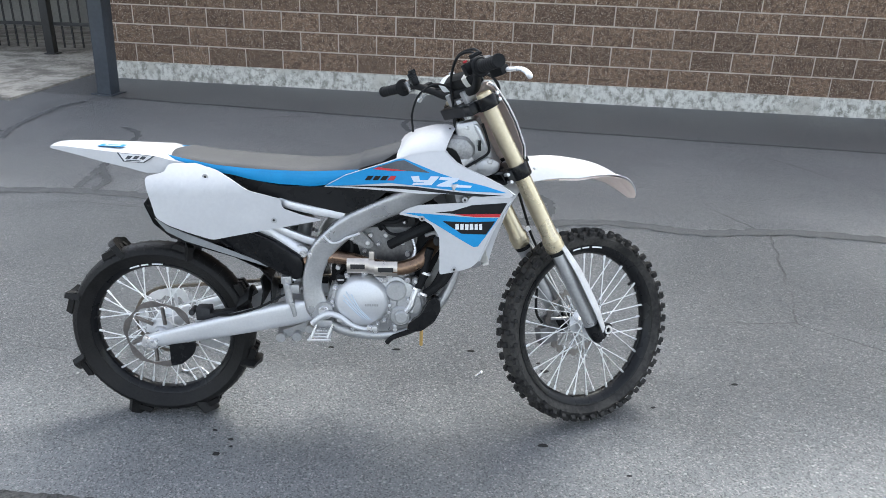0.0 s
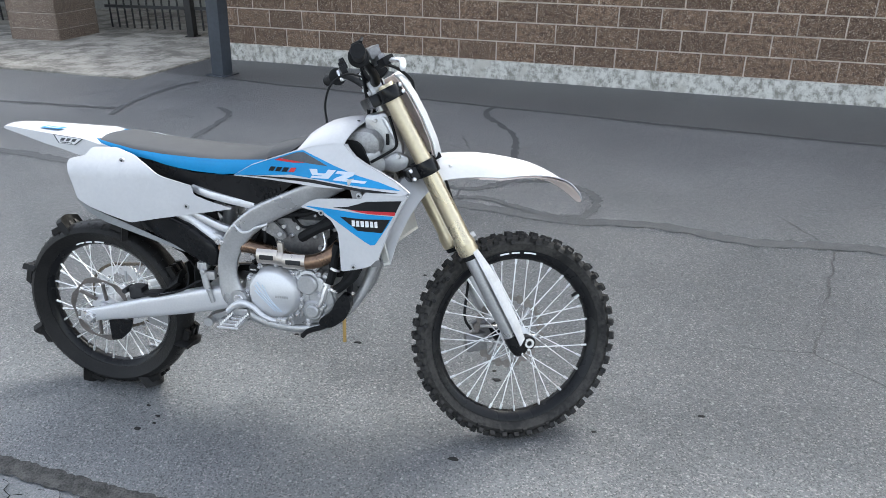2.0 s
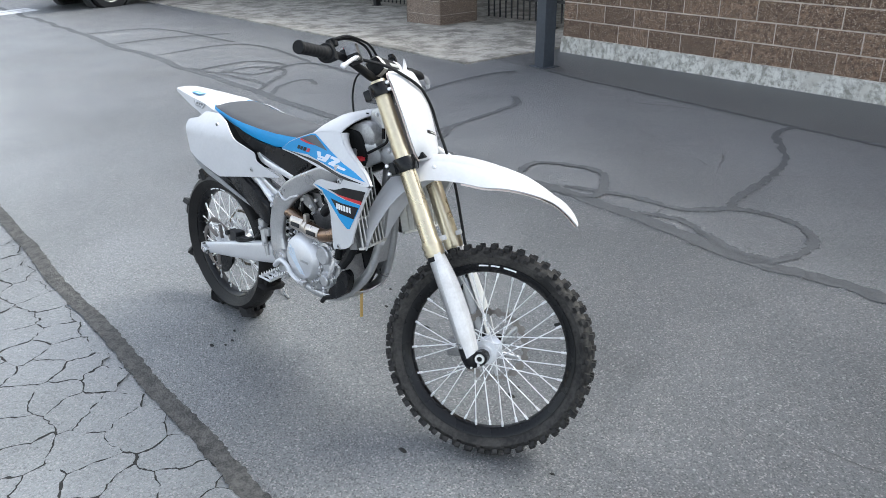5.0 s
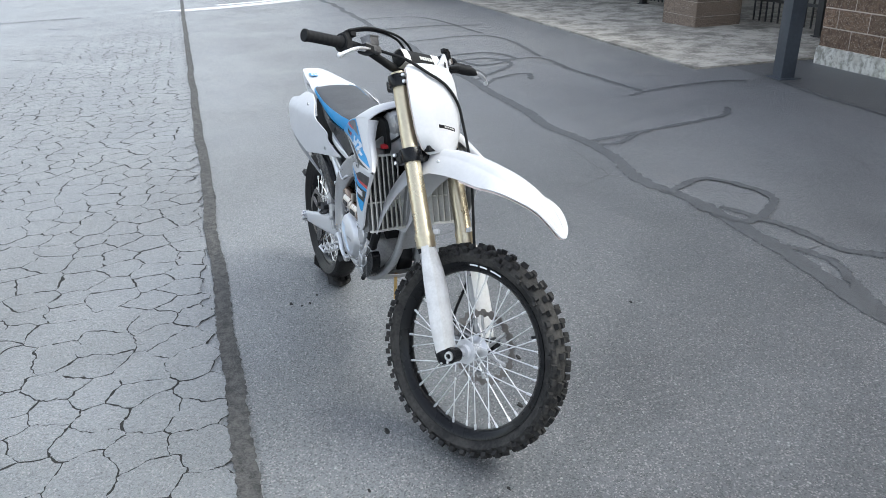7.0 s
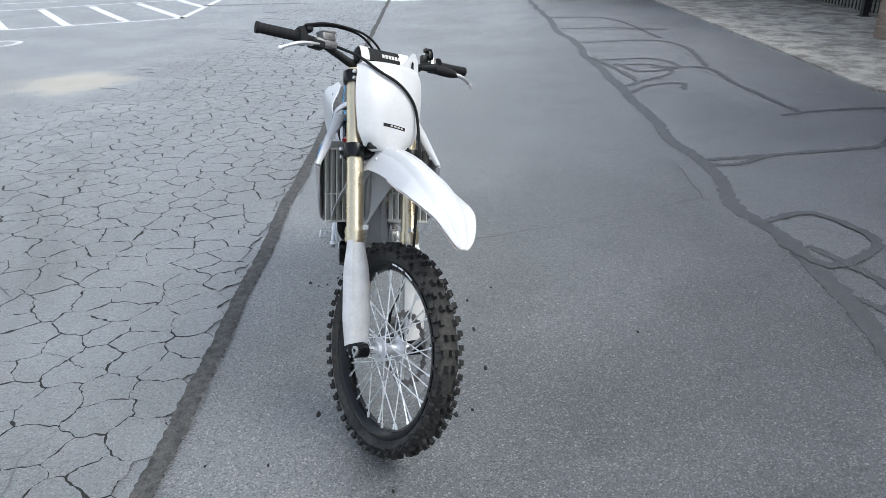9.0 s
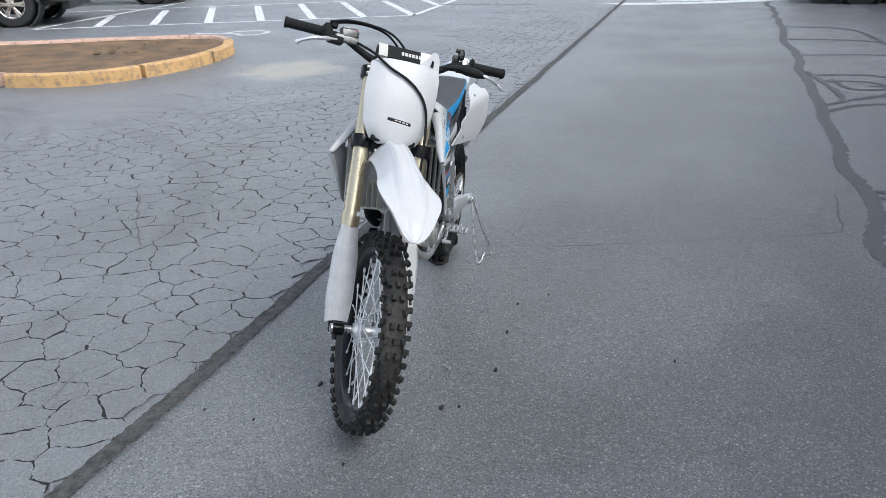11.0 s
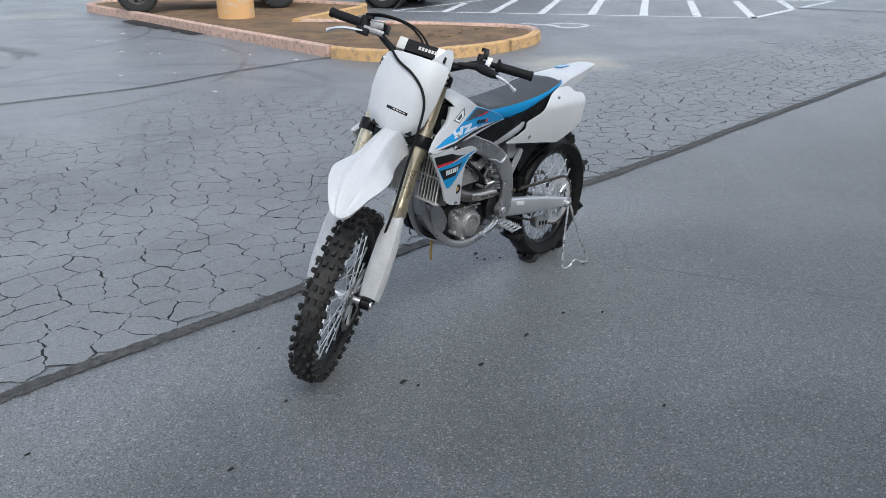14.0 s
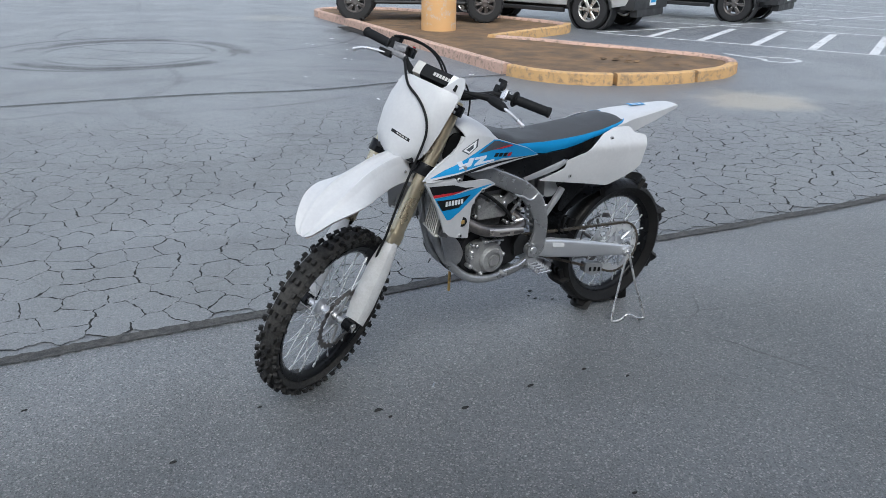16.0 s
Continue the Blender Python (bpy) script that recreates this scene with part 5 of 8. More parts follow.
for s in (-1, 1):
    spar = [(0.085, s * 0.050, 0.930), (0.02, s * 0.078, 0.895), (-0.09, s * 0.098, 0.832), (-0.20, s * 0.104, 0.785), (-0.31, s * 0.108, 0.728), (-0.385, s * 0.112, 0.660), (-0.420, s * 0.114, 0.585), (-0.428, s * 0.114, 0.520), (-0.415, s * 0.114, 0.455), (-0.392, s * 0.112, 0.415)]
    sp = part("frame_spar", sweep(spline(spar, 5), [0.040, 0.038, 0.034, 0.034, 0.037, 0.037, 0.032, 0.031, 0.038, 0.030], 16, 0.42, None, True), ALLOY, bike, "wide grey aluminium frame spar")
    part("pivot_bolt", disc(0.017, s * 0.112, s * 0.134, 16, (-0.392, 0, 0.445)), STEEL, sp)
    part("pivot_boss", lathe([(0.017, s * 0.10), (0.030, s * 0.10), (0.030, s * 0.130), (0.017, s * 0.130)], 20, True, Matrix.Translation((-0.392, 0, 0.445))), ALLOY, sp)
    part("weld_bead", sweep(spline([(x, s * 0.1285, z) for x, z in [(-0.390, 0.696), (-0.382, 0.702), (-0.375, 0.692), (-0.358, 0.679), (-0.336, 0.682), (-0.312, 0.697), (-0.288, 0.705), (-0.269, 0.713)]], 4), 0.0042, 8), ALLOY_PALE, sp)
    for x, z in ((-0.430, 0.640),):
        part("bolt", disc(0.008, s * 0.125, s * 0.137, 8, (x, 0, z)), STEEL, sp)
    cradle = [(0.085, s * 0.018, 0.86), (0.072, s * 0.026, 0.72), (0.056, s * 0.030, 0.61), (0.034, s * 0.036, 0.535), (0.004, s * 0.046, 0.468), (-0.05, s * 0.064, 0.402), (-0.11, s * 0.08, 0.360), (-0.18, s * 0.088, 0.345), (-0.26, s * 0.09, 0.346), (-0.35, s * 0.10, 0.372), (-0.40, s * 0.108, 0.42)]
    part("frame_cradle", sweep(spline(cradle, 5), 0.0175, 12, 0.8), ALLOY, bike, "silver frame cradle tube")
    rail = [(-0.32, s * 0.100, 0.762), (-0.42, s * 0.110, 0.783), (-0.51, s * 0.108, 0.806), (-0.60, s * 0.06, 0.84)]
    part("subframe_rail", sweep(spline(rail, 5), 0.013, 10, 0.8, None, True), ALLOY_PALE, bike, "silver subframe rail")
    low = [(-0.40, s * 0.09, 0.665), (-0.47, s * 0.096, 0.690), (-0.58, s * 0.09, 0.74), (-0.70, s * 0.07, 0.82)] if s < 0 else [(-0.452, 0.098, 0.575), (-0.480, 0.100, 0.612), (-0.515, 0.100, 0.655), (-0.540, 0.098, 0.690)]
    part("subframe_strut", sweep(spline(low, 5), 0.0125, 10, 0.8, None, True), ALLOY_PALE, bike, "silver subframe strut")
part("skid_plate", shell([[(x, y, z + 0.014 * (y / w) ** 2) for y in np.linspace(-w, w, 7)] for x, z, w in ((-0.042, 0.380, 0.070), (-0.09, 0.345, 0.086), (-0.18, 0.323, 0.098), (-0.30, 0.324, 0.098), (-0.36, 0.342, 0.095))], 0.003), ALLOY, bike, "scuffed silver skid plate under the engine")

part("down_tube_web", shell([[(x, y, z) for y in np.linspace(-w, w, 7)] for x, z, w in ((0.078, 0.78, 0.022), (0.066, 0.67, 0.027), (0.052, 0.59, 0.032), (0.036, 0.535, 0.040), (0.026, 0.510, 0.046))], 0.012), ALLOY, bike, "silver webbed down tube of the frame")

# ---- engine ----
def solid(poly, y0, y1, r=0.012, cell=0.0):
    return plate(rounded(poly, r), lambda a, b: y1, 0, cell, lambda a, b: y0)


CASE = [(-0.375, 0.515), (-0.395, 0.43), (-0.345, 0.375), (-0.20, 0.352), (-0.095, 0.375), (-0.055, 0.44), (-0.075, 0.52), (-0.14, 0.565), (-0.30, 0.56)]
engine = part("engine", cast(CASE, -0.096, 0.0, 0.010), CASE_GREY, bike, "grey cast single-cylinder engine")
# left half takes a darker metal: its shade is put into the colour
part("left_case", cast(CASE, 0.0, 0.062, 0.010), MAGNESIUM, engine, "left half of the crankcase, coloured darker for its shade")
part("case_flange", cast([(a * 0.93 - 0.015, b * 0.93 + 0.033) for a, b in CASE], -0.106, -0.09, 0.005), ALLOY, engine)
part("cylinder", solid([(-0.255, 0.55), (-0.095, 0.545), (-0.105, 0.66), (-0.285, 0.66)], -0.062, 0.050), ALLOY_DARK, engine)
# solid black block put in for the shade between engine and frame
part("gap_shade_block", solid([(-0.375, 0.52), (-0.06, 0.52), (-0.02, 0.60), (0.01, 0.74), (-0.06, 0.80), (-0.25, 0.80), (-0.36, 0.70)], -0.050, 0.046), BLACK_MATT, engine, "black block filling the shaded gap between engine and frame")
part("cylinder_jacket", cast([(-0.122, 0.70), (-0.150, 0.70), (-0.163, 0.678), (-0.186, 0.678), (-0.198, 0.70), (-0.232, 0.70), (-0.245, 0.682), (-0.268, 0.690), (-0.285, 0.688), (-0.272, 0.60), (-0.13, 0.605)], 0.04, 0.076, 0.006), CASE_GREY, engine, "grey scalloped water jacket")
part("cylinder_head", solid([(-0.300, 0.655), (-0.090, 0.655), (-0.085, 0.715), (-0.315, 0.715)], -0.066, 0.060), ALLOY_DARK, engine)
part("valve_cover", solid([(-0.310, 0.713), (-0.090, 0.713), (-0.105, 0.765), (-0.29, 0.77)], -0.058, 0.058, 0.018), MAGNESIUM, engine, "dark magnesium valve cover")
cover = part("clutch_cover", join(lathe([(0.0001, -0.100), (0.090, -0.100), (0.090, -0.112), (0.084, -0.122), (0.080, -0.1335), (0.073, -0.139), (0.0001, -0.141)], 48, False, Matrix.Translation((-0.268, 0, 0.476)))), ALLOY_PALE, engine, "round silver clutch cover with cast rays")
for ray in ([(-0.326, 0.489), (-0.289, 0.450), (-0.259, 0.420)], [(-0.325, 0.506), (-0.289, 0.459), (-0.250, 0.419)], [(-0.316, 0.518), (-0.284, 0.465), (-0.242, 0.419)], [(-0.299, 0.510), (-0.275, 0.461), (-0.236, 0.419)]):
    part("cast_ray", sweep(spline([(x, -0.1412, z) for x, z in ray], 6), [0.0022, 0.0018, 0.0012], 6), DECAL_GREY, cover)
for k in range(6):
    part("cover_mark", box(0.0058, 0.0016, 0.008, (-0.253 + 0.0076 * k, -0.1413, 0.472)), ALLOY, cover)
for i in range(10):
    a = 2 * math.pi * i / 10 + 0.2
    part("bolt", disc(0.0062, -0.11, -0.121, 8, (-0.268 + 0.097 * math.cos(a), 0, 0.476 + 0.097 * math.sin(a))), STEEL, engine)
    part("bolt_boss", disc(0.0105, -0.085, -0.113, 10, (-0.268 + 0.097 * math.cos(a), 0, 0.476 + 0.097 * math.sin(a))), ALLOY, engine)
part("oil_filter_cover", join(disc(0.034, -0.09, -0.122, 24, (-0.155, 0, 0.512), 0.005)), ALLOY, engine)
part("water_pump", join(disc(0.036, -0.09, -0.118, 24, (-0.142, 0, 0.422), 0.006), disc(0.022, -0.11, -0.132, 20, (-0.138, 0, 0.424), 0.004), disc(0.026, -0.09, -0.112, 20, (-0.130, 0, 0.465), 0.005)), ALLOY, engine)
part("oil_filler_cap", disc(0.017, -0.085, -0.122, 12, (-0.334, 0, 0.552), 0.003), BLACK, engine)
for x, z in ((-0.192, 0.548), (-0.118, 0.548), (-0.116, 0.478), (-0.196, 0.404), (-0.105, 0.44), (-0.16, 0.385), (-0.11, 0.40), (-0.178, 0.46), (-0.08, 0.50)):
    part("bolt", disc(0.0062, -0.095, -0.119, 8, (x, 0, z)), STEEL, engine)
    part("bolt_boss", disc(0.0105, -0.085, -0.112, 10, (x, 0, z)), ALLOY, engine)
for x, z in ((-0.285, 0.665), (-0.26, 0.635), (-0.24, 0.69), (-0.215, 0.66), (-0.19, 0.69), (-0.135, 0.665), (-0.105, 0.69), (-0.12, 0.625), (-0.10, 0.585)):
    part("bolt", disc(0.008, -0.06, -0.078, 8, (x, 0, z)), STEEL, engine)
    part("bolt", disc(0.008, 0.06, 0.078, 8, (x, 0, z)), STEEL, engine)
ign = part("ignition_cover", join(cast([(-0.088, 0.50), (-0.092, 0.44), (-0.118, 0.395), (-0.165, 0.368), (-0.225, 0.378), (-0.262, 0.41), (-0.262, 0.455), (-0.235, 0.495), (-0.18, 0.515), (-0.13, 0.52)], 0.05, 0.092, 0.008), lathe([(0.0001, 0.085), (0.058, 0.085), (0.057, 0.100), (0.050, 0.110), (0.034, 0.112), (0.033, 0.107), (0.024, 0.107), (0.022, 0.114), (0.0001, 0.114)], 40, False, Matrix.Translation((-0.200, 0, 0.432)))), CASE_GREY, engine, "grey left-hand ignition cover")
for i in range(7):
    a = 2 * math.pi * i / 7 + 0.5
    part("bolt", disc(0.0062, 0.08, 0.101, 8, (-0.178 + 0.084 * math.cos(a), 0, 0.444 + 0.072 * math.sin(a))), STEEL, engine)
    part("bolt_boss", disc(0.0105, 0.06, 0.096, 10, (-0.178 + 0.084 * math.cos(a), 0, 0.444 + 0.072 * math.sin(a))), ALLOY, engine)
part("sprocket_cover", solid([(-0.40, 0.49), (-0.39, 0.42), (-0.33, 0.41), (-0.32, 0.47), (-0.345, 0.51)], 0.055, 0.085, 0.012), MAGNESIUM, engine)
for s in (-1, 1):
    part("engine_hanger", solid([(-0.325, 0.745), (-0.26, 0.70), (-0.225, 0.66), (-0.245, 0.645), (-0.29, 0.665), (-0.345, 0.70)], s * 0.085, s * 0.074), CASE_GREY, engine)
    for x, z in ((-0.322, 0.712), (-0.292, 0.700), (-0.248, 0.668), (-0.300, 0.684)):
        part("bolt", disc(0.0085, s * 0.083, s * 0.094, 8, (x, 0, z)), STEEL, engine)
cable("coolant_hose", [(-0.175, -0.085, 0.662), (-0.135, -0.105, 0.690), (-0.09, -0.112, 0.715), (-0.045, -0.11, 0.735)], 0.0165, steer=False, label="thick black coolant hose")
cable("coolant_hose", [(-0.085, -0.105, 0.515), (-0.068, -0.11, 0.56), (-0.06, -0.115, 0.61), (-0.045, -0.115, 0.66)], 0.0135, steer=False, label="thick black coolant hose")
cable("coolant_hose", [(-0.060, -0.105, 0.50), (-0.03, -0.115, 0.525), (0.0, -0.12, 0.555), (0.02, -0.12, 0.59)], 0.0155, steer=False, label="thick black coolant hose")
cable("coolant_pipe", [(-0.122, -0.118, 0.44), (-0.106, -0.118, 0.465), (-0.096, -0.112, 0.50), (-0.085, -0.106, 0.522)], 0.0105, STEEL, "bright metal coolant pipe", False)
for p in ((-0.088, -0.106, 0.518), (-0.064, -0.107, 0.500), (-0.058, -0.113, 0.575)):
    part("hose_clip", lathe([(0.014, -0.004), (0.0175, -0.004), (0.0175, 0.004), (0.014, 0.004)], 16, True, Matrix.Translation(p) @ pose(0, 0, 0, 80, 20, 0)), STEEL, engine)
part("case_saver", plate(rounded([(-0.012, 0.485), (-0.035, 0.495), (-0.055, 0.47), (-0.075, 0.43), (-0.115, 0.40), (-0.12, 0.378), (-0.08, 0.37), (-0.03, 0.405), (-0.008, 0.45)], 0.012), lambda x, z: -0.125 - 0.25 * max(0, 0.02 - abs(x + 0.06)), 0.03, 0.02), BLACK, engine, "black engine guard")
cable("overflow_hose", [(-0.075, -0.115, 0.385), (-0.12, -0.11, 0.362), (-0.165, -0.105, 0.342), (-0.188, -0.102, 0.320)], 0.0085, steer=False)
cable("drain_tube", [(-0.072, -0.01, 0.375), (-0.073, -0.012, 0.32), (-0.074, -0.012, 0.268)], 0.0062, TUBE_AMBER, "amber drain tube", False)

part("throttle_body", join(sweep([(-0.06, 0, 0.70), (0.02, 0, 0.745)], [0.030, 0.034], 16), box(0.05, 0.09, 0.05, (-0.01, 0, 0.73), 0.010)), MAGNESIUM, engine, "dark throttle body")
part("starter_motor", sweep([(-0.335, -0.06, 0.60), (-0.335, 0.06, 0.60)], 0.026, 16), MAGNESIUM, engine)
part("clutch_arm", join(sweep([(-0.30, 0.085, 0.575), (-0.345, 0.10, 0.585)], 0.006, 8), disc(0.012, 0.07, 0.10, 10, (-0.30, 0, 0.575))), STEEL, engine)
for k, pts in enumerate(([(-0.11, -0.07, 0.76), (-0.16, -0.085, 0.74), (-0.22, -0.088, 0.735), (-0.30, -0.09, 0.70), (-0.36, -0.08, 0.62)], [(-0.10, 0.07, 0.75), (-0.18, 0.09, 0.70), (-0.27, 0.092, 0.62), (-0.33, 0.095, 0.52)], [(-0.06, 0.08, 0.66), (-0.12, 0.092, 0.60), (-0.22, 0.10, 0.555), (-0.35, 0.09, 0.53)], [(-0.08, -0.08, 0.74), (-0.12, -0.095, 0.71), (-0.17, -0.09, 0.70), (-0.21, -0.07, 0.73)], [(-0.35, -0.09, 0.66), (-0.31, -0.092, 0.58), (-0.345, -0.09, 0.53)])):
    cable("engine_hose" if k < 3 else "engine_wire", pts, 0.0075 if k < 3 else 0.0045, steer=False)
part("cover_rib", solid([(-0.285, 0.735), (-0.11, 0.735), (-0.115, 0.745), (-0.28, 0.745)], -0.061, 0.061, 0.003), MAGNESIUM, engine)
for x in (-0.25, -0.14):
    for y in (-0.04, 0.04):
        part("cover_bolt", lathe([(0.0001, 0), (0.008, 0), (0.008, 0.01), (0.0001, 0.01)], 8, False, Matrix.Translation((x, y, 0.766)) @ pose(0, 0, 0, 90)), STEEL, engine)

# fittings round the right-hand case: bolts, unions and a wiring bracket
for x, z, r in ((-0.352, 0.520, 0.0075), (-0.366, 0.470, 0.007), (-0.345, 0.405, 0.007), (-0.300, 0.372, 0.007), (-0.225, 0.366, 0.007), (-0.160, 0.372, 0.007), (-0.175, 0.565, 0.008), (-0.125, 0.572, 0.007), (-0.092, 0.545, 0.007), (-0.205, 0.575, 0.006)):
    part("bolt", disc(r, -0.100, -0.118, 8, (x, 0, z), 0.0015), STEEL, engine)
    part("bolt_boss", disc(r + 0.005, -0.085, -0.108, 12, (x, 0, z), 0.002), CASE_GREY, engine)
part("oil_pipe", sweep(spline([(-0.185, -0.105, 0.555), (-0.160, -0.116, 0.585), (-0.125, -0.112, 0.600), (-0.095, -0.095, 0.640), (-0.105, -0.080, 0.690)], 5), 0.0055, 8), STEEL, engine)
part("case_rib", sweep(spline([(-0.188, -0.108, 0.395), (-0.176, -0.110, 0.430), (-0.182, -0.110, 0.480), (-0.170, -0.108, 0.540)], 5), 0.006, 8), CASE_GREY, engine)
part("filler_slot", box(0.022, 0.003, 0.005, (-0.334, -0.1225, 0.552)), STEEL, engine)
for x, y, z in ((-0.130, -0.066, 0.735), (-0.200, -0.064, 0.742), (-0.262, -0.064, 0.738)):
    part("cover_lug", disc(0.011, -0.050, -0.072, 10, (x, 0, z), 0.002), MAGNESIUM, engine)
    part("bolt", disc(0.006, -0.070, -0.080, 8, (x, 0, z)), STEEL, engine)
part("plug_cap", sweep([(-0.205, -0.05, 0.70), (-0.205, -0.075, 0.735), (-0.200, -0.06, 0.775)], [0.012, 0.012, 0.009], 10), BLACK_MATT, engine)
part("shroud_stay", sweep(spline([(-0.06, -0.10, 0.70), (-0.03, -0.12, 0.715), (-0.015, -0.135, 0.700), (0.0, -0.13, 0.665)], 5), 0.0065, 8), ALLOY, engine)
part("stay_bolt", disc(0.014, -0.125, -0.150, 12, (-0.022, 0, 0.694)), MAGNESIUM, engine)

cable("breather_hose", [(-0.33, -0.075, 0.70), (-0.30, -0.088, 0.66), (-0.315, -0.092, 0.60), (-0.352, -0.088, 0.555)], 0.006, steer=False)
cable("coolant_hose", [(0.010, -0.098, 0.62), (-0.010, -0.110, 0.57), (-0.032, -0.112, 0.53), (-0.055, -0.108, 0.505)], 0.012, steer=False)
for x, z in ((-0.345, 0.585), (-0.318, 0.602), (-0.110, 0.610), (-0.078, 0.598)):
    part("hose_clip", disc(0.0085, -0.084, -0.102, 10, (x, 0, z), 0.002), STEEL, engine)
# left-hand fittings: head bolts, stay and loom below the shroud
for x, z, r in ((-0.315, 0.655, 0.009), (-0.330, 0.632, 0.008), (-0.292, 0.598, 0.010), (-0.262, 0.585, 0.007), (-0.122, 0.505, 0.008), (-0.098, 0.462, 0.008), (-0.104, 0.512, 0.006)):
    part("bolt", disc(r, 0.070, 0.104, 8, (x, 0, z), 0.0015), STEEL, engine)
part("head_stay", sweep([(-0.338, 0.092, 0.690), (-0.312, 0.094, 0.655), (-0.285, 0.092, 0.622)], [0.012, 0.009, 0.008], 8, 0.6), ALLOY, engine)
part("clutch_lever_arm", sweep([(-0.248, 0.104, 0.512), (-0.205, 0.108, 0.522), (-0.160, 0.106, 0.520)], 0.005, 8), STEEL, engine)
part("case_web", cast([(0.030, 0.56), (-0.012, 0.575), (-0.060, 0.520), (-0.085, 0.470), (-0.070, 0.430), (-0.030, 0.410), (0.006, 0.455)], 0.050, 0.064, 0.005), ALLOY, engine, "cast frame web beside the crankcase")

# exhaust: from the rear of the head round the left, the front and back along the right
PIPE = [(-0.315, 0.050, 0.60), (-0.345, 0.085, 0.565), (-0.30, 0.106, 0.552), (-0.22, 0.112, 0.560), (-0.13, 0.110, 0.580), (-0.055, 0.075, 0.620), (-0.03, 0.0, 0.650), (-0.045, -0.075, 0.645), (-0.085, -0.112, 0.612), (-0.15, -0.118, 0.592), (-0.23, -0.114, 0.600), (-0.31, -0.104, 0.618), (-0.38, -0.096, 0.622), (-0.45, -0.098, 0.605)]
pipe = part("exhaust_header", sweep(spline(PIPE[5:], 6), 0.0235, 16), BRONZE, bike, "heat-tinted bronze exhaust header")
part("header_elbow", sweep(spline(PIPE[:6], 6), 0.0232, 16), DISC_STEEL, pipe, "dark grey left run of the header")
for x0, x1, z in ((-0.312, -0.242, 0.604), (-0.225, -0.150, 0.594)):
    n = 9
    ring_grid = []
    for i in range(n):
        x = x0 + (x1 - x0) * i / (n - 1)
        ring_grid.append([(x, -0.114 - 0.0275 * math.cos(w), z + 0.031 * math.sin(w) + 0.0) for w in np.linspace(-0.95, 0.95, 9)])
    sh = part("heat_shield", shell(ring_grid, 0.002), TITANIUM, pipe, "slotted titanium heat shield")
    part("shield_slot", box(abs(x1 - x0) * 0.66, 0.004, 0.015, ((x0 + x1) / 2, -0.1425, z + 0.001), 0.0018), MAGNESIUM, pipe)
part("pipe_clamp", join(lathe([(0.024, -0.009), (0.0285, -0.009), (0.0285, 0.009), (0.024, 0.009)], 20, True, Matrix.Translation((-0.233, -0.114, 0.600)) @ pose(0, 0, 0, 0, 0, 90)), box(0.018, 0.016, 0.034, (-0.233, -0.122, 0.635), 0.004)), TITANIUM, pipe)
for x, z in ((-0.292, 0.553), (-0.222, 0.5615)):
    part("shield_slot", moved(box(0.050, 0.004, 0.009, (0, 0, 0), 0.0018), pose(x, 0.1432, z, 0, -6, 0)), DISC_STEEL, pipe)
part("pipe_shield", sweep([(-0.325, 0.128, 0.548), (-0.27, 0.134, 0.556), (-0.20, 0.136, 0.564), (-0.15, 0.132, 0.575)], [0.014, 0.017, 0.017, 0.012], 10, 0.5), TITANIUM, pipe)
part("silencer", cast([(-0.76, 0.735), (-0.72, 0.765), (-0.610, 0.716), (-0.544, 0.688), (-0.458, 0.630), (-0.446, 0.600), (-0.456, 0.556), (-0.473, 0.547), (-0.517, 0.567), (-0.617, 0.622), (-0.71, 0.668)], -0.134, -0.056, 0.020, 0.018), BLACK, bike, "glossy black silencer tucked under the side panel")

# ---- shock, linkage, swingarm ----
shock = part("shock_absorber", sweep([(-0.455, 0, 0.73), (-0.475, 0, 0.62), (-0.50, 0, 0.42)], [0.024, 0.022, 0.016], 16), ALLOY, bike)
part("coil_spring", sweep([(-0.462 - 0.035 * k / 80 + 0.036 * math.cos(k * 0.55), 0.036 * math.sin(k * 0.55), 0.68 - 0.20 * k / 80) for k in range(81)], 0.0062, 7), ALLOY_PALE, shock)
part("shock_reservoir", sweep([(-0.60, -0.080, 0.722), (-0.56, -0.082, 0.700), (-0.555, -0.082, 0.697), (-0.455, -0.086, 0.628)], [0.031, 0.031, 0.028, 0.028], 18), ALLOY_PALE, shock, "silver shock reservoir")
part("shock_mount", solid([(-0.50, 0.64), (-0.475, 0.665), (-0.44, 0.655), (-0.43, 0.62), (-0.455, 0.61)], -0.108, -0.085), ALLOY_PALE, shock)
part("bolt", disc(0.013, -0.105, -0.118, 12, (-0.452, 0, 0.637)), STEEL, shock)
part("linkage", join(solid([(-0.56, 0.325), (-0.55, 0.30), (-0.47, 0.325), (-0.44, 0.355), (-0.46, 0.365)], -0.035, 0.035), disc(0.017, -0.06, 0.06, 14, (-0.553, 0, 0.312)), disc(0.017, -0.06, 0.06, 14, (-0.497, 0, 0.316)), disc(0.014, -0.075, 0.075, 14, (-0.452, 0, 0.352))), ALLOY, bike)
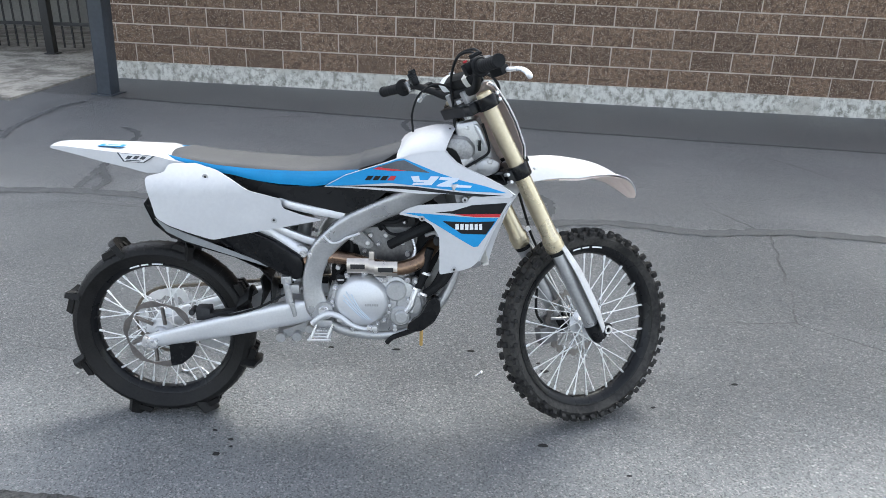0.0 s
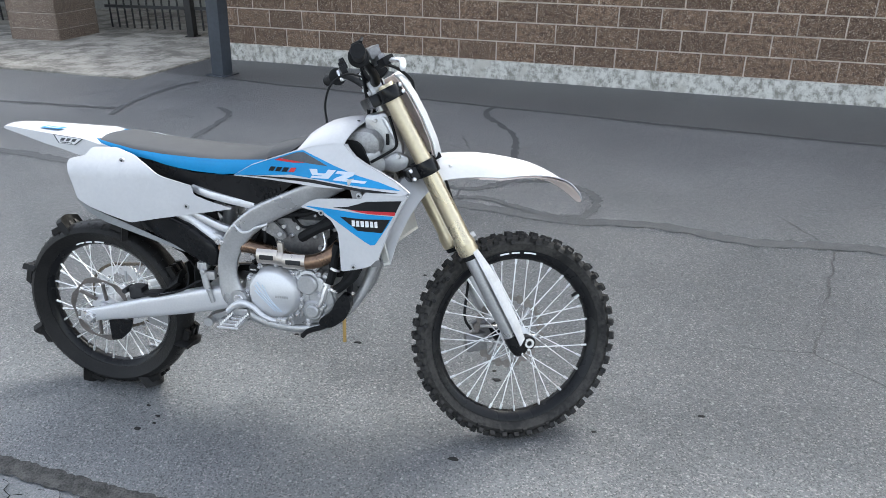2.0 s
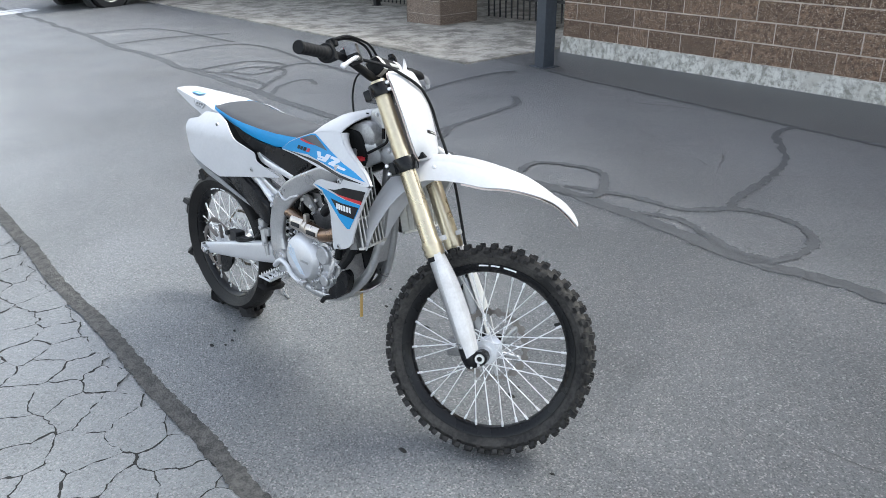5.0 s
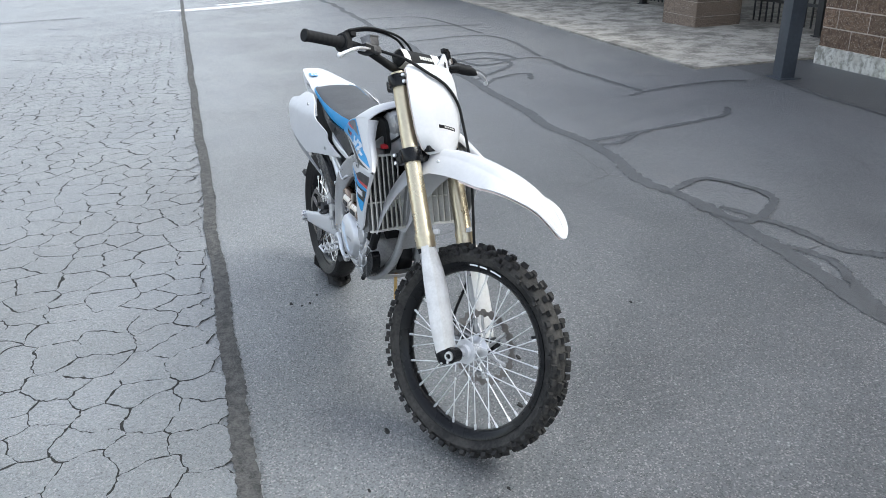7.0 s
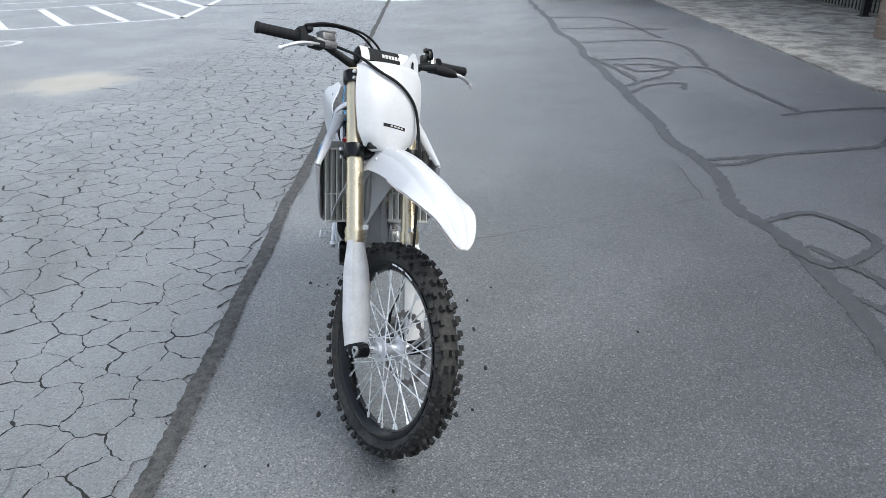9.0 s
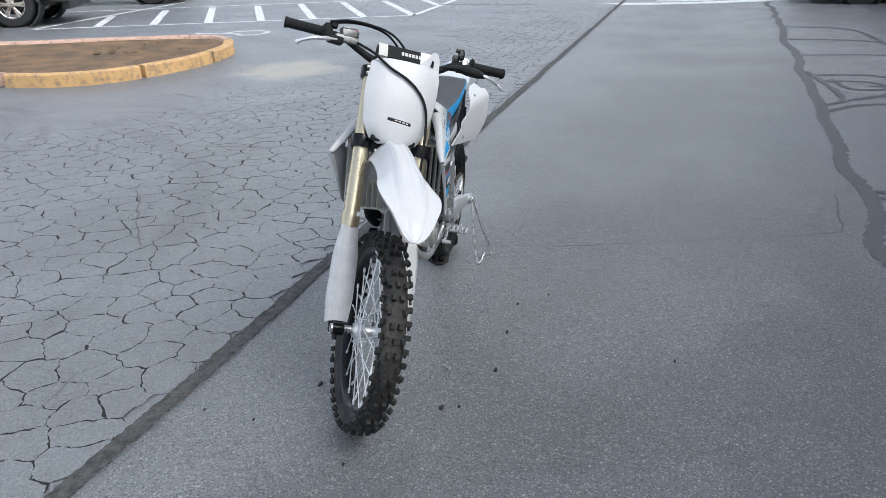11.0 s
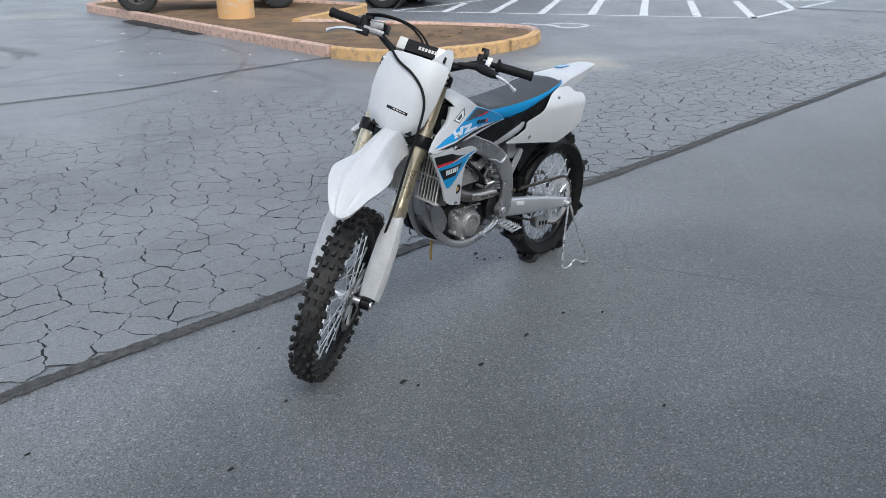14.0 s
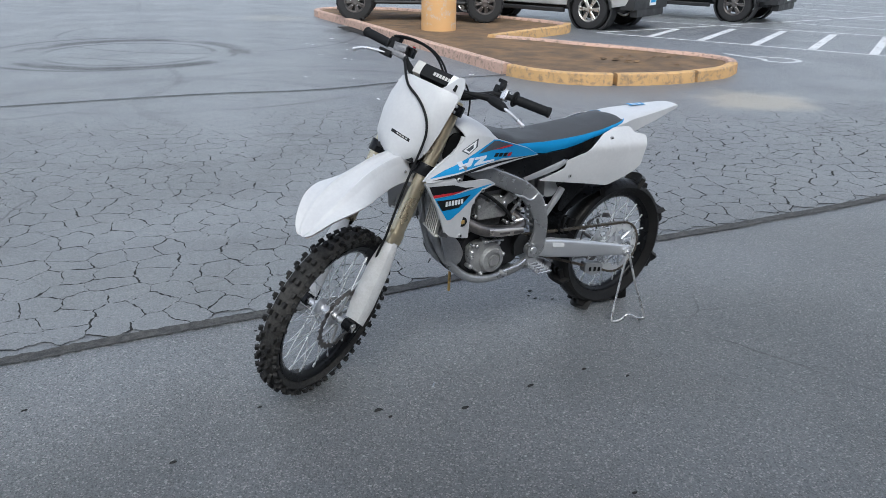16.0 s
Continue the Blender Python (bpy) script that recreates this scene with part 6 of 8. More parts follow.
for s in (-1, 1):
    arm = [(-0.400, s * 0.096, 0.445), (-0.50, s * 0.104, 0.428), (-0.62, s * 0.108, 0.402), (-0.76, s * 0.110, 0.370), (-0.90, s * 0.110, 0.338), (-0.985, s * 0.108, 0.318)]
    sa = part("swingarm", sweep(spline(arm, 4), [0.034, 0.042, 0.040, 0.034, 0.026, 0.022], 16, 0.48, None, True), ALLOY_PALE, bike, "pale aluminium swingarm")
    part("axle_block", join(moved(box(0.050, 0.030, 0.034, (0, 0, 0), 0.004), pose(-0.972, s * 0.116, 0.321, 0, 13, 0)), disc(0.017, s * 0.118, s * 0.140, 6, (-0.961, 0, 0.322))), STEEL, sa)
    part("chain_adjuster", sweep([(-0.99, s * 0.112, 0.314), (-1.02, s * 0.112, 0.306)], 0.005, 8), STEEL, sa)
part("swingarm_bridge", moved(box(0.09, 0.20, 0.055, (0, 0, 0), 0.015), pose(-0.49, 0, 0.43, 0, 13, 0)), ALLOY_PALE, bike)
part("arm_mark", plate([(-0.50, 0.438), (-0.50, 0.458), (-0.565, 0.444), (-0.565, 0.424)], lambda x, z: 0.1275, 0.001, 0), DECAL_WHITE, bike, "pale warning sticker")
guide = part("chain_guide", join(solid([(-0.755, 0.290), (-0.865, 0.262), (-0.862, 0.222), (-0.80, 0.215), (-0.752, 0.245)], 0.052, 0.086)), ALLOY, bike, "metal chain guide")
for x, z in ((-0.785, 0.252), (-0.815, 0.246), (-0.842, 0.240)):
    part("guide_slot", box(0.014, 0.004, 0.020, (x, 0.0865, z), 0.0018), BLACK_MATT, guide)
part("chain_slider", join(solid([(-0.40, 0.495), (-0.46, 0.492), (-0.62, 0.452), (-0.62, 0.440), (-0.46, 0.47), (-0.40, 0.47)], 0.052, 0.086, 0.004)), BLACK_MATT, bike)
part("rear_caliper", join(moved(box(0.105, 0.036, 0.030, (0, 0, 0), 0.008), pose(-0.745, -0.070, 0.402, 0, -8, 0)), moved(box(0.050, 0.046, 0.046, (0, 0, 0), 0.010), pose(-0.80, -0.066, 0.408)), disc(0.010, -0.05, -0.10, 10, (-0.835, 0, 0.418))), MAGNESIUM, bike, "black rear brake caliper")
part("disc_guard", plate(rounded([(-0.925, 0.305), (-0.895, 0.30), (-0.83, 0.300), (-0.845, 0.258), (-0.885, 0.222), (-0.925, 0.212)], 0.012), lambda x, z: -0.082, 0.005, 0), BLACK, bike, "black rear disc guard")
cable("rear_brake_hose", [(-0.50, -0.125, 0.505), (-0.54, -0.13, 0.49), (-0.60, -0.128, 0.455), (-0.70, -0.125, 0.425), (-0.76, -0.10, 0.415)], 0.0038, steer=False)
part("rear_master_cylinder", join(box(0.040, 0.020, 0.030, (-0.488, -0.122, 0.520), 0.006), disc(0.009, -0.125, -0.146, 10, (-0.505, 0, 0.535)), disc(0.008, -0.125, -0.143, 10, (-0.492, 0, 0.470)), sweep([(-0.512, -0.128, 0.560), (-0.500, -0.128, 0.475)], [0.012, 0.012], 12), sweep([(-0.498, -0.128, 0.48), (-0.486, -0.128, 0.425)], [0.009, 0.007], 10), box(0.034, 0.026, 0.026, (-0.508, -0.124, 0.553), 0.005)), ALLOY, bike, "grey rear brake cylinder")
part("brake_pedal", sweep(spline([(-0.43, -0.135, 0.402), (-0.405, -0.138, 0.425), (-0.372, -0.142, 0.440), (-0.335, -0.146, 0.430), (-0.305, -0.150, 0.408), (-0.27, -0.152, 0.394), (-0.235, -0.152, 0.392)], 5), [0.010, 0.010, 0.010, 0.009, 0.008, 0.007, 0.007], 10), ALLOY_PALE, bike, "silver rear brake pedal")
part("pedal_tip", box(0.034, 0.020, 0.016, (-0.232, -0.154, 0.396), 0.003), STEEL, bike)
part("shift_lever", join(sweep(spline([(-0.355, 0.125, 0.408), (-0.31, 0.135, 0.396), (-0.25, 0.140, 0.392), (-0.225, 0.142, 0.388)], 4), [0.008, 0.006, 0.006, 0.007], 8), sweep([(-0.225, 0.132, 0.388), (-0.225, 0.168, 0.386)], 0.008, 10)), STEEL, bike, "steel gear lever")


def footpeg(s):
    base = (-0.392, s * 0.118, 0.385)
    rails = [sweep([(-0.392 + dx, s * 0.12, 0.384), (-0.400 + dx * 1.15, s * 0.205, 0.374)], 0.0045, 6, 1, None, True) for dx in (-0.026, 0.026)]
    cross = [sweep([(-0.42 - 0.004 * k, s * (0.128 + 0.019 * k), 0.383 - 0.002 * k), (-0.366 + 0.001 * k, s * (0.128 + 0.019 * k), 0.383 - 0.002 * k)], 0.0042, 6) for k in range(5)]
    teeth = []
    for k in range(8):
        for dx in (-0.026, 0.026):
            p = Vector((-0.392 + dx - 0.001 * k, s * (0.126 + 0.0105 * k), 0.389 - 0.00115 * k))
            teeth.append(sweep([p, p + Vector((0, 0, 0.010))], [0.0046, 0.0015], 5))
    ob = part("footpeg", join(*rails, *cross, *teeth), STEEL, bike, "toothed steel footpeg")
    part("peg_bracket", join(moved(box(0.056, 0.034, 0.046, (0, 0, 0), 0.008), pose(-0.392, s * 0.112, 0.388))), ALLOY, ob)


for s in (-1, 1):
    footpeg(s)

# ---- bodywork ----
def y_shroud(x, z):
    front = min(1.0, max(0.0, (x + 0.2) / 0.25))
    lean = front * 0.46 * max(0.0, z - 0.855) + (1 - front) * 0.62 * max(0.0, z - 0.945) ** 1.15
    return interp(x, [-0.40, -0.30, -0.18, -0.05, 0.06, 0.21], [0.106, 0.122, 0.148, 0.178, 0.202, 0.208]) - lean - 0.05 * max(0.0, 0.72 - z)


def y_panel(x, z):
    return interp(x, [-0.93, -0.90, -0.80, -0.60, -0.45, -0.36], [0.196, 0.196, 0.186, 0.154, 0.130, 0.118]) - 2.6 * max(0.0, z - 0.862) ** 1.4 - 0.10 * max(0.0, 0.76 - z)


SHROUD_TOP = [(-0.383, 0.858), (-0.313, 0.899), (-0.233, 0.929), (-0.146, 0.96), (-0.082, 0.976), (-0.03, 0.984), (-0.003, 0.980), (0.006, 0.969), (0.030, 0.948), (0.063, 0.932), (0.116, 0.911), (0.165, 0.889), (0.208, 0.862), (0.181, 0.854), (0.121, 0.857), (0.07, 0.861), (0.019, 0.861), (-0.084, 0.856), (-0.172, 0.858), (-0.261, 0.859)]
SHROUD_LOW = [(-0.147, 0.784), (-0.116, 0.805), (-0.084, 0.818), (0.019, 0.832), (0.06, 0.836), (0.077, 0.858), (0.138, 0.856), (0.203, 0.856), (0.179, 0.818), (0.145, 0.753), (0.12, 0.689), (0.107, 0.651), (0.084, 0.627), (0.035, 0.609), (-0.016, 0.594), (-0.016, 0.665), (-0.018, 0.722), (-0.04, 0.757), (-0.075, 0.776)]
D_BLUE = [(-0.376, 0.861), (-0.313, 0.897), (-0.233, 0.927), (-0.150, 0.956), (-0.130, 0.959), (-0.029, 0.922), (0.038, 0.903), (0.116, 0.888), (0.185, 0.869), (0.104, 0.871), (0.019, 0.873), (-0.093, 0.879), (-0.135, 0.881), (-0.175, 0.883), (-0.29, 0.868)]
D_DARK = [(-0.212, 0.931), (-0.150, 0.952), (-0.128, 0.954), (-0.048, 0.919), (-0.155, 0.925)]
D_RED = [(-0.226, 0.924), (-0.208, 0.931), (-0.121, 0.9235), (-0.162, 0.921)]
D_BLACK_LINE = [(-0.354, 0.863), (-0.154, 0.875), (-0.093, 0.876), (0.019, 0.869), (0.104, 0.865), (0.177, 0.862), (0.104, 0.858), (0.019, 0.861), (-0.093, 0.866), (-0.154, 0.867), (-0.261, 0.865)]
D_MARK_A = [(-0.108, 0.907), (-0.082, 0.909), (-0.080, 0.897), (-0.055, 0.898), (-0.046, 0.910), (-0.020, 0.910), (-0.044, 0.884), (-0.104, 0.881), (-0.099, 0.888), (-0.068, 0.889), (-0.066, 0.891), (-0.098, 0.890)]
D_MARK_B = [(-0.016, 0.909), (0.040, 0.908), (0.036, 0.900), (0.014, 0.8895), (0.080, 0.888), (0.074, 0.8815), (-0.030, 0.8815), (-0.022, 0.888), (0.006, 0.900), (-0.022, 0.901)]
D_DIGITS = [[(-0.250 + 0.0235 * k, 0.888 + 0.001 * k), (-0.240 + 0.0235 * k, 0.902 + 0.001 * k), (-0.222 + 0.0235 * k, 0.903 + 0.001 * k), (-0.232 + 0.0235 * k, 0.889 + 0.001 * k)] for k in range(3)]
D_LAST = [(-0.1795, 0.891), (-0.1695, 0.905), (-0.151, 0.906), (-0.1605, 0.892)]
D_LBLACK = [(-0.032, 0.799), (0.02, 0.808), (0.079, 0.83), (0.187, 0.84), (0.168, 0.802), (0.14, 0.796), (0.054, 0.8)]
D_LRED = [(0.02, 0.799), (0.071, 0.801), (0.168, 0.805), (0.165, 0.794), (0.089, 0.793)]
D_LBLUE = [(-0.133, 0.791), (-0.084, 0.793), (0.003, 0.793), (0.106, 0.791), (0.161, 0.791), (0.156, 0.782), (0.130, 0.740), (0.102, 0.698), (0.088, 0.696), (-0.028, 0.761), (-0.07, 0.783)]
D_LTRI = [(-0.009, 0.774), (0.072, 0.776), (0.152, 0.781), (0.126, 0.738), (0.050, 0.738)]
D_NAME = [[(0.031, 0.768), (0.041, 0.769), (0.042, 0.751), (0.031, 0.75)], [(0.046, 0.769), (0.056, 0.77), (0.056, 0.752), (0.046, 0.751)], [(0.06, 0.77), (0.071, 0.77), (0.071, 0.752), (0.061, 0.752)], [(0.075, 0.771), (0.085, 0.771), (0.086, 0.753), (0.075, 0.752)], [(0.09, 0.771), (0.099, 0.771), (0.1, 0.753), (0.09, 0.753)], [(0.103, 0.771), (0.112, 0.772), (0.113, 0.753), (0.104, 0.753)]]
LIP_TOP = [(-0.003, 0.980), (0.006, 0.969), (0.030, 0.948), (0.063, 0.932), (0.116, 0.911), (0.165, 0.889), (0.190, 0.874), (0.208, 0.862)]
LIP_LOW = [(0.203, 0.856), (0.179, 0.818), (0.162, 0.784), (0.145, 0.753), (0.133, 0.721), (0.12, 0.689), (0.107, 0.651)]
STICKER = [(0.028, 0.939), (-0.058, 0.971), (-0.047, 0.944), (-0.003, 0.922)]


def decal(name, poly, surf, s, lift, mat, parent, label=""):
    return part(name, plate(poly, lambda x, z: s * (surf(x, z) + lift), 0.0006, 0.03), mat, parent, label)


def turned(polys, s, shift=0.0):
    """The same lettering, read the right way round on the left side too."""
    if s < 0:
        return polys
    flat = [p for poly in polys for p in poly]
    slope, base = np.polyfit([p[0] for p in flat], [p[1] for p in flat], 1)
    both = min(p[0] for p in flat) + max(p[0] for p in flat)
    return [[(both - x + shift, z + slope * (both - 2 * x)) for x, z in reversed(poly)] for poly in polys]


def shroud(s):
    top = part("radiator_shroud", plate(rounded(SHROUD_TOP, 0.008, 2), lambda x, z: s * y_shroud(x, z), 0.004, 0.025), WHITE, bike, "white radiator shroud with blue, black and red graphics")
    part("lower_shroud", plate(rounded(SHROUD_LOW, 0.008, 2), lambda x, z: s * (y_shroud(x, z) - 0.003), 0.004, 0.025), WHITE, top, "white lower shroud panel")
    for name, poly, lift, mat in (("blue_graphic", D_BLUE, 0.0010, BLUE), ("dark_graphic", D_DARK, 0.0017, DECAL_DARK), ("red_graphic", D_RED, 0.0024, RED), ("black_line", D_BLACK_LINE, 0.0017, DECAL_BLACK)):
        decal(name, poly, y_shroud, s, lift, mat, top)
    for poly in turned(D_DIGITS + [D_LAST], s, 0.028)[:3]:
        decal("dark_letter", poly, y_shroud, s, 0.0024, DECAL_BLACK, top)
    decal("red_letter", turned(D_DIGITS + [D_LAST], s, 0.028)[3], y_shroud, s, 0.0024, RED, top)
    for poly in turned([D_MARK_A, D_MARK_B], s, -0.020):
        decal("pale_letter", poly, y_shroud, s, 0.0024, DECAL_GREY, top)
    low = lambda x, z: y_shroud(x, z) - 0.003
    for name, poly, lift, mat in (("black_graphic", D_LBLACK, 0.0010, DECAL_BLACK), ("red_stripe", D_LRED, 0.0017, RED), ("blue_stripe", D_LBLUE, 0.0012, BLUE), ("black_triangle", D_LTRI, 0.0017, DECAL_BLACK)):
        decal(name, poly, low, s, lift, mat, top)
    for poly in D_NAME:
        decal("white_letter", poly, low, s, 0.0026, DECAL_WHITE, top)
    # the front edges turn inwards
    for name, line, depth in (("shroud_lip", LIP_TOP, 0.036), ("lower_lip", LIP_LOW, 0.012)):
        rows = []
        for k in range(5):
            t = k / 4
            rows.append([(x + 0.006 * math.sin(t * 2.2) - 0.012 * t * t, s * (y_shroud(x, z) - 0.002 - depth * t * (1 - 0.72 * q / (len(line) - 1))), z - 0.006 * t * t) for q, (x, z) in enumerate(line)])
        part(name, shell(rows, -0.003 * s), WHITE, top)
    for x, z in ((0.058, 0.846), (-0.072, 0.777), (0.030, 0.618)):
        part("bolt", disc(0.009, s * (y_shroud(x, z) - 0.006), s * (y_shroud(x, z) + 0.0022), 14, (x, 0, z), 0.002), ALLOY, top)
        part("bolt_socket", disc(0.0042, s * (y_shroud(x, z) - 0.002), s * (y_shroud(x, z) + 0.0028), 6, (x, 0, z), 0.0004), MAGNESIUM, top)
    if s > 0:
        decal("outlined_sticker", STICKER, y_shroud, s, 0.0010, DECAL_DARK, top, "dark outlined trapezoid sticker")
        inner = [tuple(Vector(p).lerp(Vector(STICKER[0]).lerp(Vector(STICKER[2]), 0.5), 0.22)) for p in STICKER]
        decal("sticker_face", inner, y_shroud, s, 0.0016, DECAL_WHITE, top)
        decal("sticker_bar", [tuple(Vector(p).lerp(Vector(STICKER[0]).lerp(Vector(STICKER[2]), 0.5), 0.55)) for p in STICKER], y_shroud, s, 0.0022, DECAL_DARK, top)
        part("round_sticker", disc(0.019, low(0.02, 0.68) - 0.001, low(0.02, 0.68) + 0.0012, 20, (0.022, 0, 0.672), 0.0003), DECAL_BLACK, top, "round dark sticker with an amber figure")
        part("sticker_figure", disc(0.010, low(0.02, 0.68) + 0.001, low(0.02, 0.68) + 0.0018, 5, (0.022, 0, 0.672), 0.0002), TUBE_AMBER, top)


def radiator(s):
    lean = pose(0, 0, 0, 0, 0, -s * 16)
    at = Matrix.Translation((0.052, s * 0.120, 0.742)) @ Matrix.Rotation(radians(-14), 4, "Y") @ lean
    core = part("radiator", moved(box(0.030, 0.134, 0.255, (0, 0, 0), 0.004), at), ALLOY_DARK, bike, "radiator behind grey louvres")
    part("header_tank", moved(box(0.036, 0.134, 0.026, (0, 0, 0.137), 0.006), at), ALLOY, core)
    slat = mesh_of("louvre", moved(box(0.026, 0.0042, 0.245, (0, 0, 0), 0.001), pose(0, 0, 0, 0, 0, s * 44)), RAD_GREY)
    for k in range(7):
        part("louvre", slat, None, core, m=at @ pose(0.032, -0.060 + 0.0200 * k, 0))
    for sx, sz, z in ((0.018, 0.008, 0.125), (0.018, 0.008, -0.125), (0.014, 0.005, -0.03)):
        part("louvre_bar", moved(box(sx, 0.140, sz, (0.032, 0, z), 0.001), at), RAD_GREY, core)


for s in (-1, 1):
    shroud(s)
    radiator(s)
part("radiator_cap", lathe([(0.0001, 0), (0.015, 0), (0.015, 0.010), (0.0001, 0.012)], 16, False, Matrix.Translation((0.045, -0.10, 0.895)) @ pose(0, 0, 0, 90)), RED, bike, "red and silver radiator cap")

# tank cover between the shrouds
grid = []
for i in range(10):
    q = i / 9
    xt, xb = -0.152 + 0.182 * q, -0.152 + 0.149 * q
    zt = interp(xt, [-0.152, -0.131, -0.093, -0.032, 0.014, 0.030], [0.968, 0.999, 1.020, 1.036, 1.038, 1.031])
    zb = interp(xb, [-0.152, -0.109, -0.03, -0.003], [0.955, 0.970, 0.983, 0.980])
    yb = y_shroud(xb, zb) + 0.0012
    row = []
    for k in np.sin(np.linspace(-math.pi / 2, math.pi / 2, 25)):
        e = abs(k)
        row.append((xt + (xb - xt) * e ** 1.6, yb * k, zb + (zt - zb) * max(0.0, 1 - e ** 2.3) ** 0.78))
    grid.append(row)
tank = part("fuel_tank_cover", shell(grid, 0.004), WHITE, bike, "white tank cover with a black filler mark")
part("tank_mark", box(0.008, 0.006, 0.003, (0.012, -0.040, 1.034)), BLACK, tank)
part("tank_body", solid([(-0.30, 0.87), (0.02, 0.83), (0.065, 0.90), (0.03, 0.985), (-0.14, 0.975)], -0.095, 0.095, 0.03), BLACK_MATT, bike, "dark fuel tank under the cover")
part("intake_duct", cast([(-0.075, 0.93), (-0.050, 0.985), (0.010, 1.014), (0.066, 1.012), (0.092, 0.985), (0.092, 0.955), (0.052, 0.915), (0.0, 0.92)], -0.082, 0.082, 0.026), CASE_GREY, bike, "silver duct ahead of the tank")
cable("head_wire", [(0.112, -0.056, 1.055), (0.128, -0.062, 1.01), (0.135, -0.066, 0.968), (0.105, -0.072, 0.944), (0.06, -0.082, 0.918)], 0.0045, steer=False)
part("wire_clip", box(0.010, 0.006, 0.034, (0.106, -0.056, 0.985), 0.002), BLACK, bike)

# seat: dark grip top over blue sides
SEAT = [(-0.872, 0.947, 0.945, 0.940, 0.058, 0.072), (-0.84, 0.953, 0.943, 0.930, 0.074, 0.092), (-0.8, 0.949, 0.936, 0.918, 0.080, 0.098), (-0.72, 0.937, 0.921, 0.897, 0.084, 0.102), (-0.62, 0.929, 0.912, 0.877, 0.086, 0.106), (-0.52, 0.923, 0.907, 0.863, 0.084, 0.106), (-0.42, 0.919, 0.905, 0.857, 0.08, 0.104), (-0.34, 0.923, 0.908, 0.865, 0.078, 0.102), (-0.272, 0.937, 0.912, 0.897, 0.076, 0.102), (-0.265, 0.945, 0.918, 0.902, 0.075, 0.1), (-0.2, 0.961, 0.936, 0.922, 0.07, 0.092), (-0.145, 0.981, 0.958, 0.947, 0.064, 0.086), (-0.118, 0.993, 0.981, 0.972, 0.056, 0.072)]


def seat_top():
    rows = []
    for x, zt, ze, zb, wt, wb in SEAT:
        row = []
        for u in np.linspace(-1, 1, 15):
            k = abs(u)
            if k < 0.72:
                row.append((x, u / 0.72 * wt, zt - 0.006 * (k / 0.72) ** 2))
            else:
                t = (k - 0.72) / 0.28
                row.append((x, math.copysign(wt + (wb - wt) * t ** 0.7, u), zt - 0.006 - (zt - 0.006 - ze) * t ** 1.4))
        rows.append(row)
    return shell(rows, 0.008)


def seat_side(s):
    rows = []
    for x, zt, ze, zb, wt, wb in SEAT[:9]:
        rows.append([(x, s * (wb + 0.004 * math.sin(math.pi * t)), ze + 0.001 + (zb - ze) * t) for t in np.linspace(0, 1, 5)])
    return shell(rows, 0.006 * s)


seat = part("seat", seat_top(), SEAT_VINYL, bike, "long seat with a grey grip top and blue sides")
for s in (-1, 1):
    part("seat_side", seat_side(s), BLUE, seat, "blue vinyl seat side")
part("seat_base", solid([(-0.80, 0.915), (-0.54, 0.852), (-0.36, 0.852), (-0.24, 0.885), (-0.30, 0.895), (-0.55, 0.892)], -0.080, 0.080), BLACK, bike)

# airbox and black side covers
AIRBOX = [(-0.709, 0.904), (-0.613, 0.879), (-0.514, 0.86), (-0.377, 0.858), (-0.174, 0.854), (-0.206, 0.826), (-0.264, 0.785), (-0.303, 0.771), (-0.406, 0.79), (-0.516, 0.814), (-0.564, 0.827), (-0.65, 0.854)]
for s in (-1, 1):
    part("airbox_cover", plate(rounded(AIRBOX, 0.008, 2), lambda x, z: s * (0.112 - 0.05 * max(0, -0.55 - x)), 0.006, 0.04), BLACK, bike, "glossy black airbox cover")
part("airbox", solid([(-0.78, 0.915), (-0.70, 0.900), (-0.52, 0.856), (-0.20, 0.850), (-0.24, 0.80), (-0.35, 0.772), (-0.52, 0.765), (-0.66, 0.750), (-0.77, 0.80)], -0.104, 0.104, 0.02), BLACK_MATT, bike)
part("louvre_grip", join(*[box(0.009, 0.006, 0.010, (-0.285 + 0.014 * k, -0.113, 0.790 + 0.009 * k), 0.002) for k in range(5)]), BLACK_MATT, bike)

# side panels
SIDE = [(-0.912, 0.897), (-0.889, 0.902), (-0.856, 0.909), (-0.852, 0.929), (-0.772, 0.93), (-0.703, 0.911), (-0.652, 0.884), (-0.605, 0.853), (-0.511, 0.824), (-0.51, 0.795), (-0.457, 0.773), (-0.386, 0.752), (-0.502, 0.733), (-0.614, 0.716), (-0.724, 0.697), (-0.782, 0.72), (-0.846, 0.748), (-0.883, 0.774), (-0.898, 0.848)]
for s in (-1, 1):
    sp_ob = part("side_panel", plate(rounded(SIDE, 0.012, 3), lambda x, z: s * y_panel(x, z), 0.004, 0.018), WHITE, bike, "plain white side number panel")
    for x, z in ((-0.735, 0.895), (-0.535, 0.757)):
        part("bolt", disc(0.0095, s * (y_panel(x, z) - 0.006), s * (y_panel(x, z) + 0.0015), 14, (x, 0, z), 0.001), ALLOY, sp_ob)
        part("bolt_socket", disc(0.0042, s * (y_panel(x, z) - 0.002), s * (y_panel(x, z) + 0.0021), 6, (x, 0, z), 0.0004), MAGNESIUM, sp_ob)

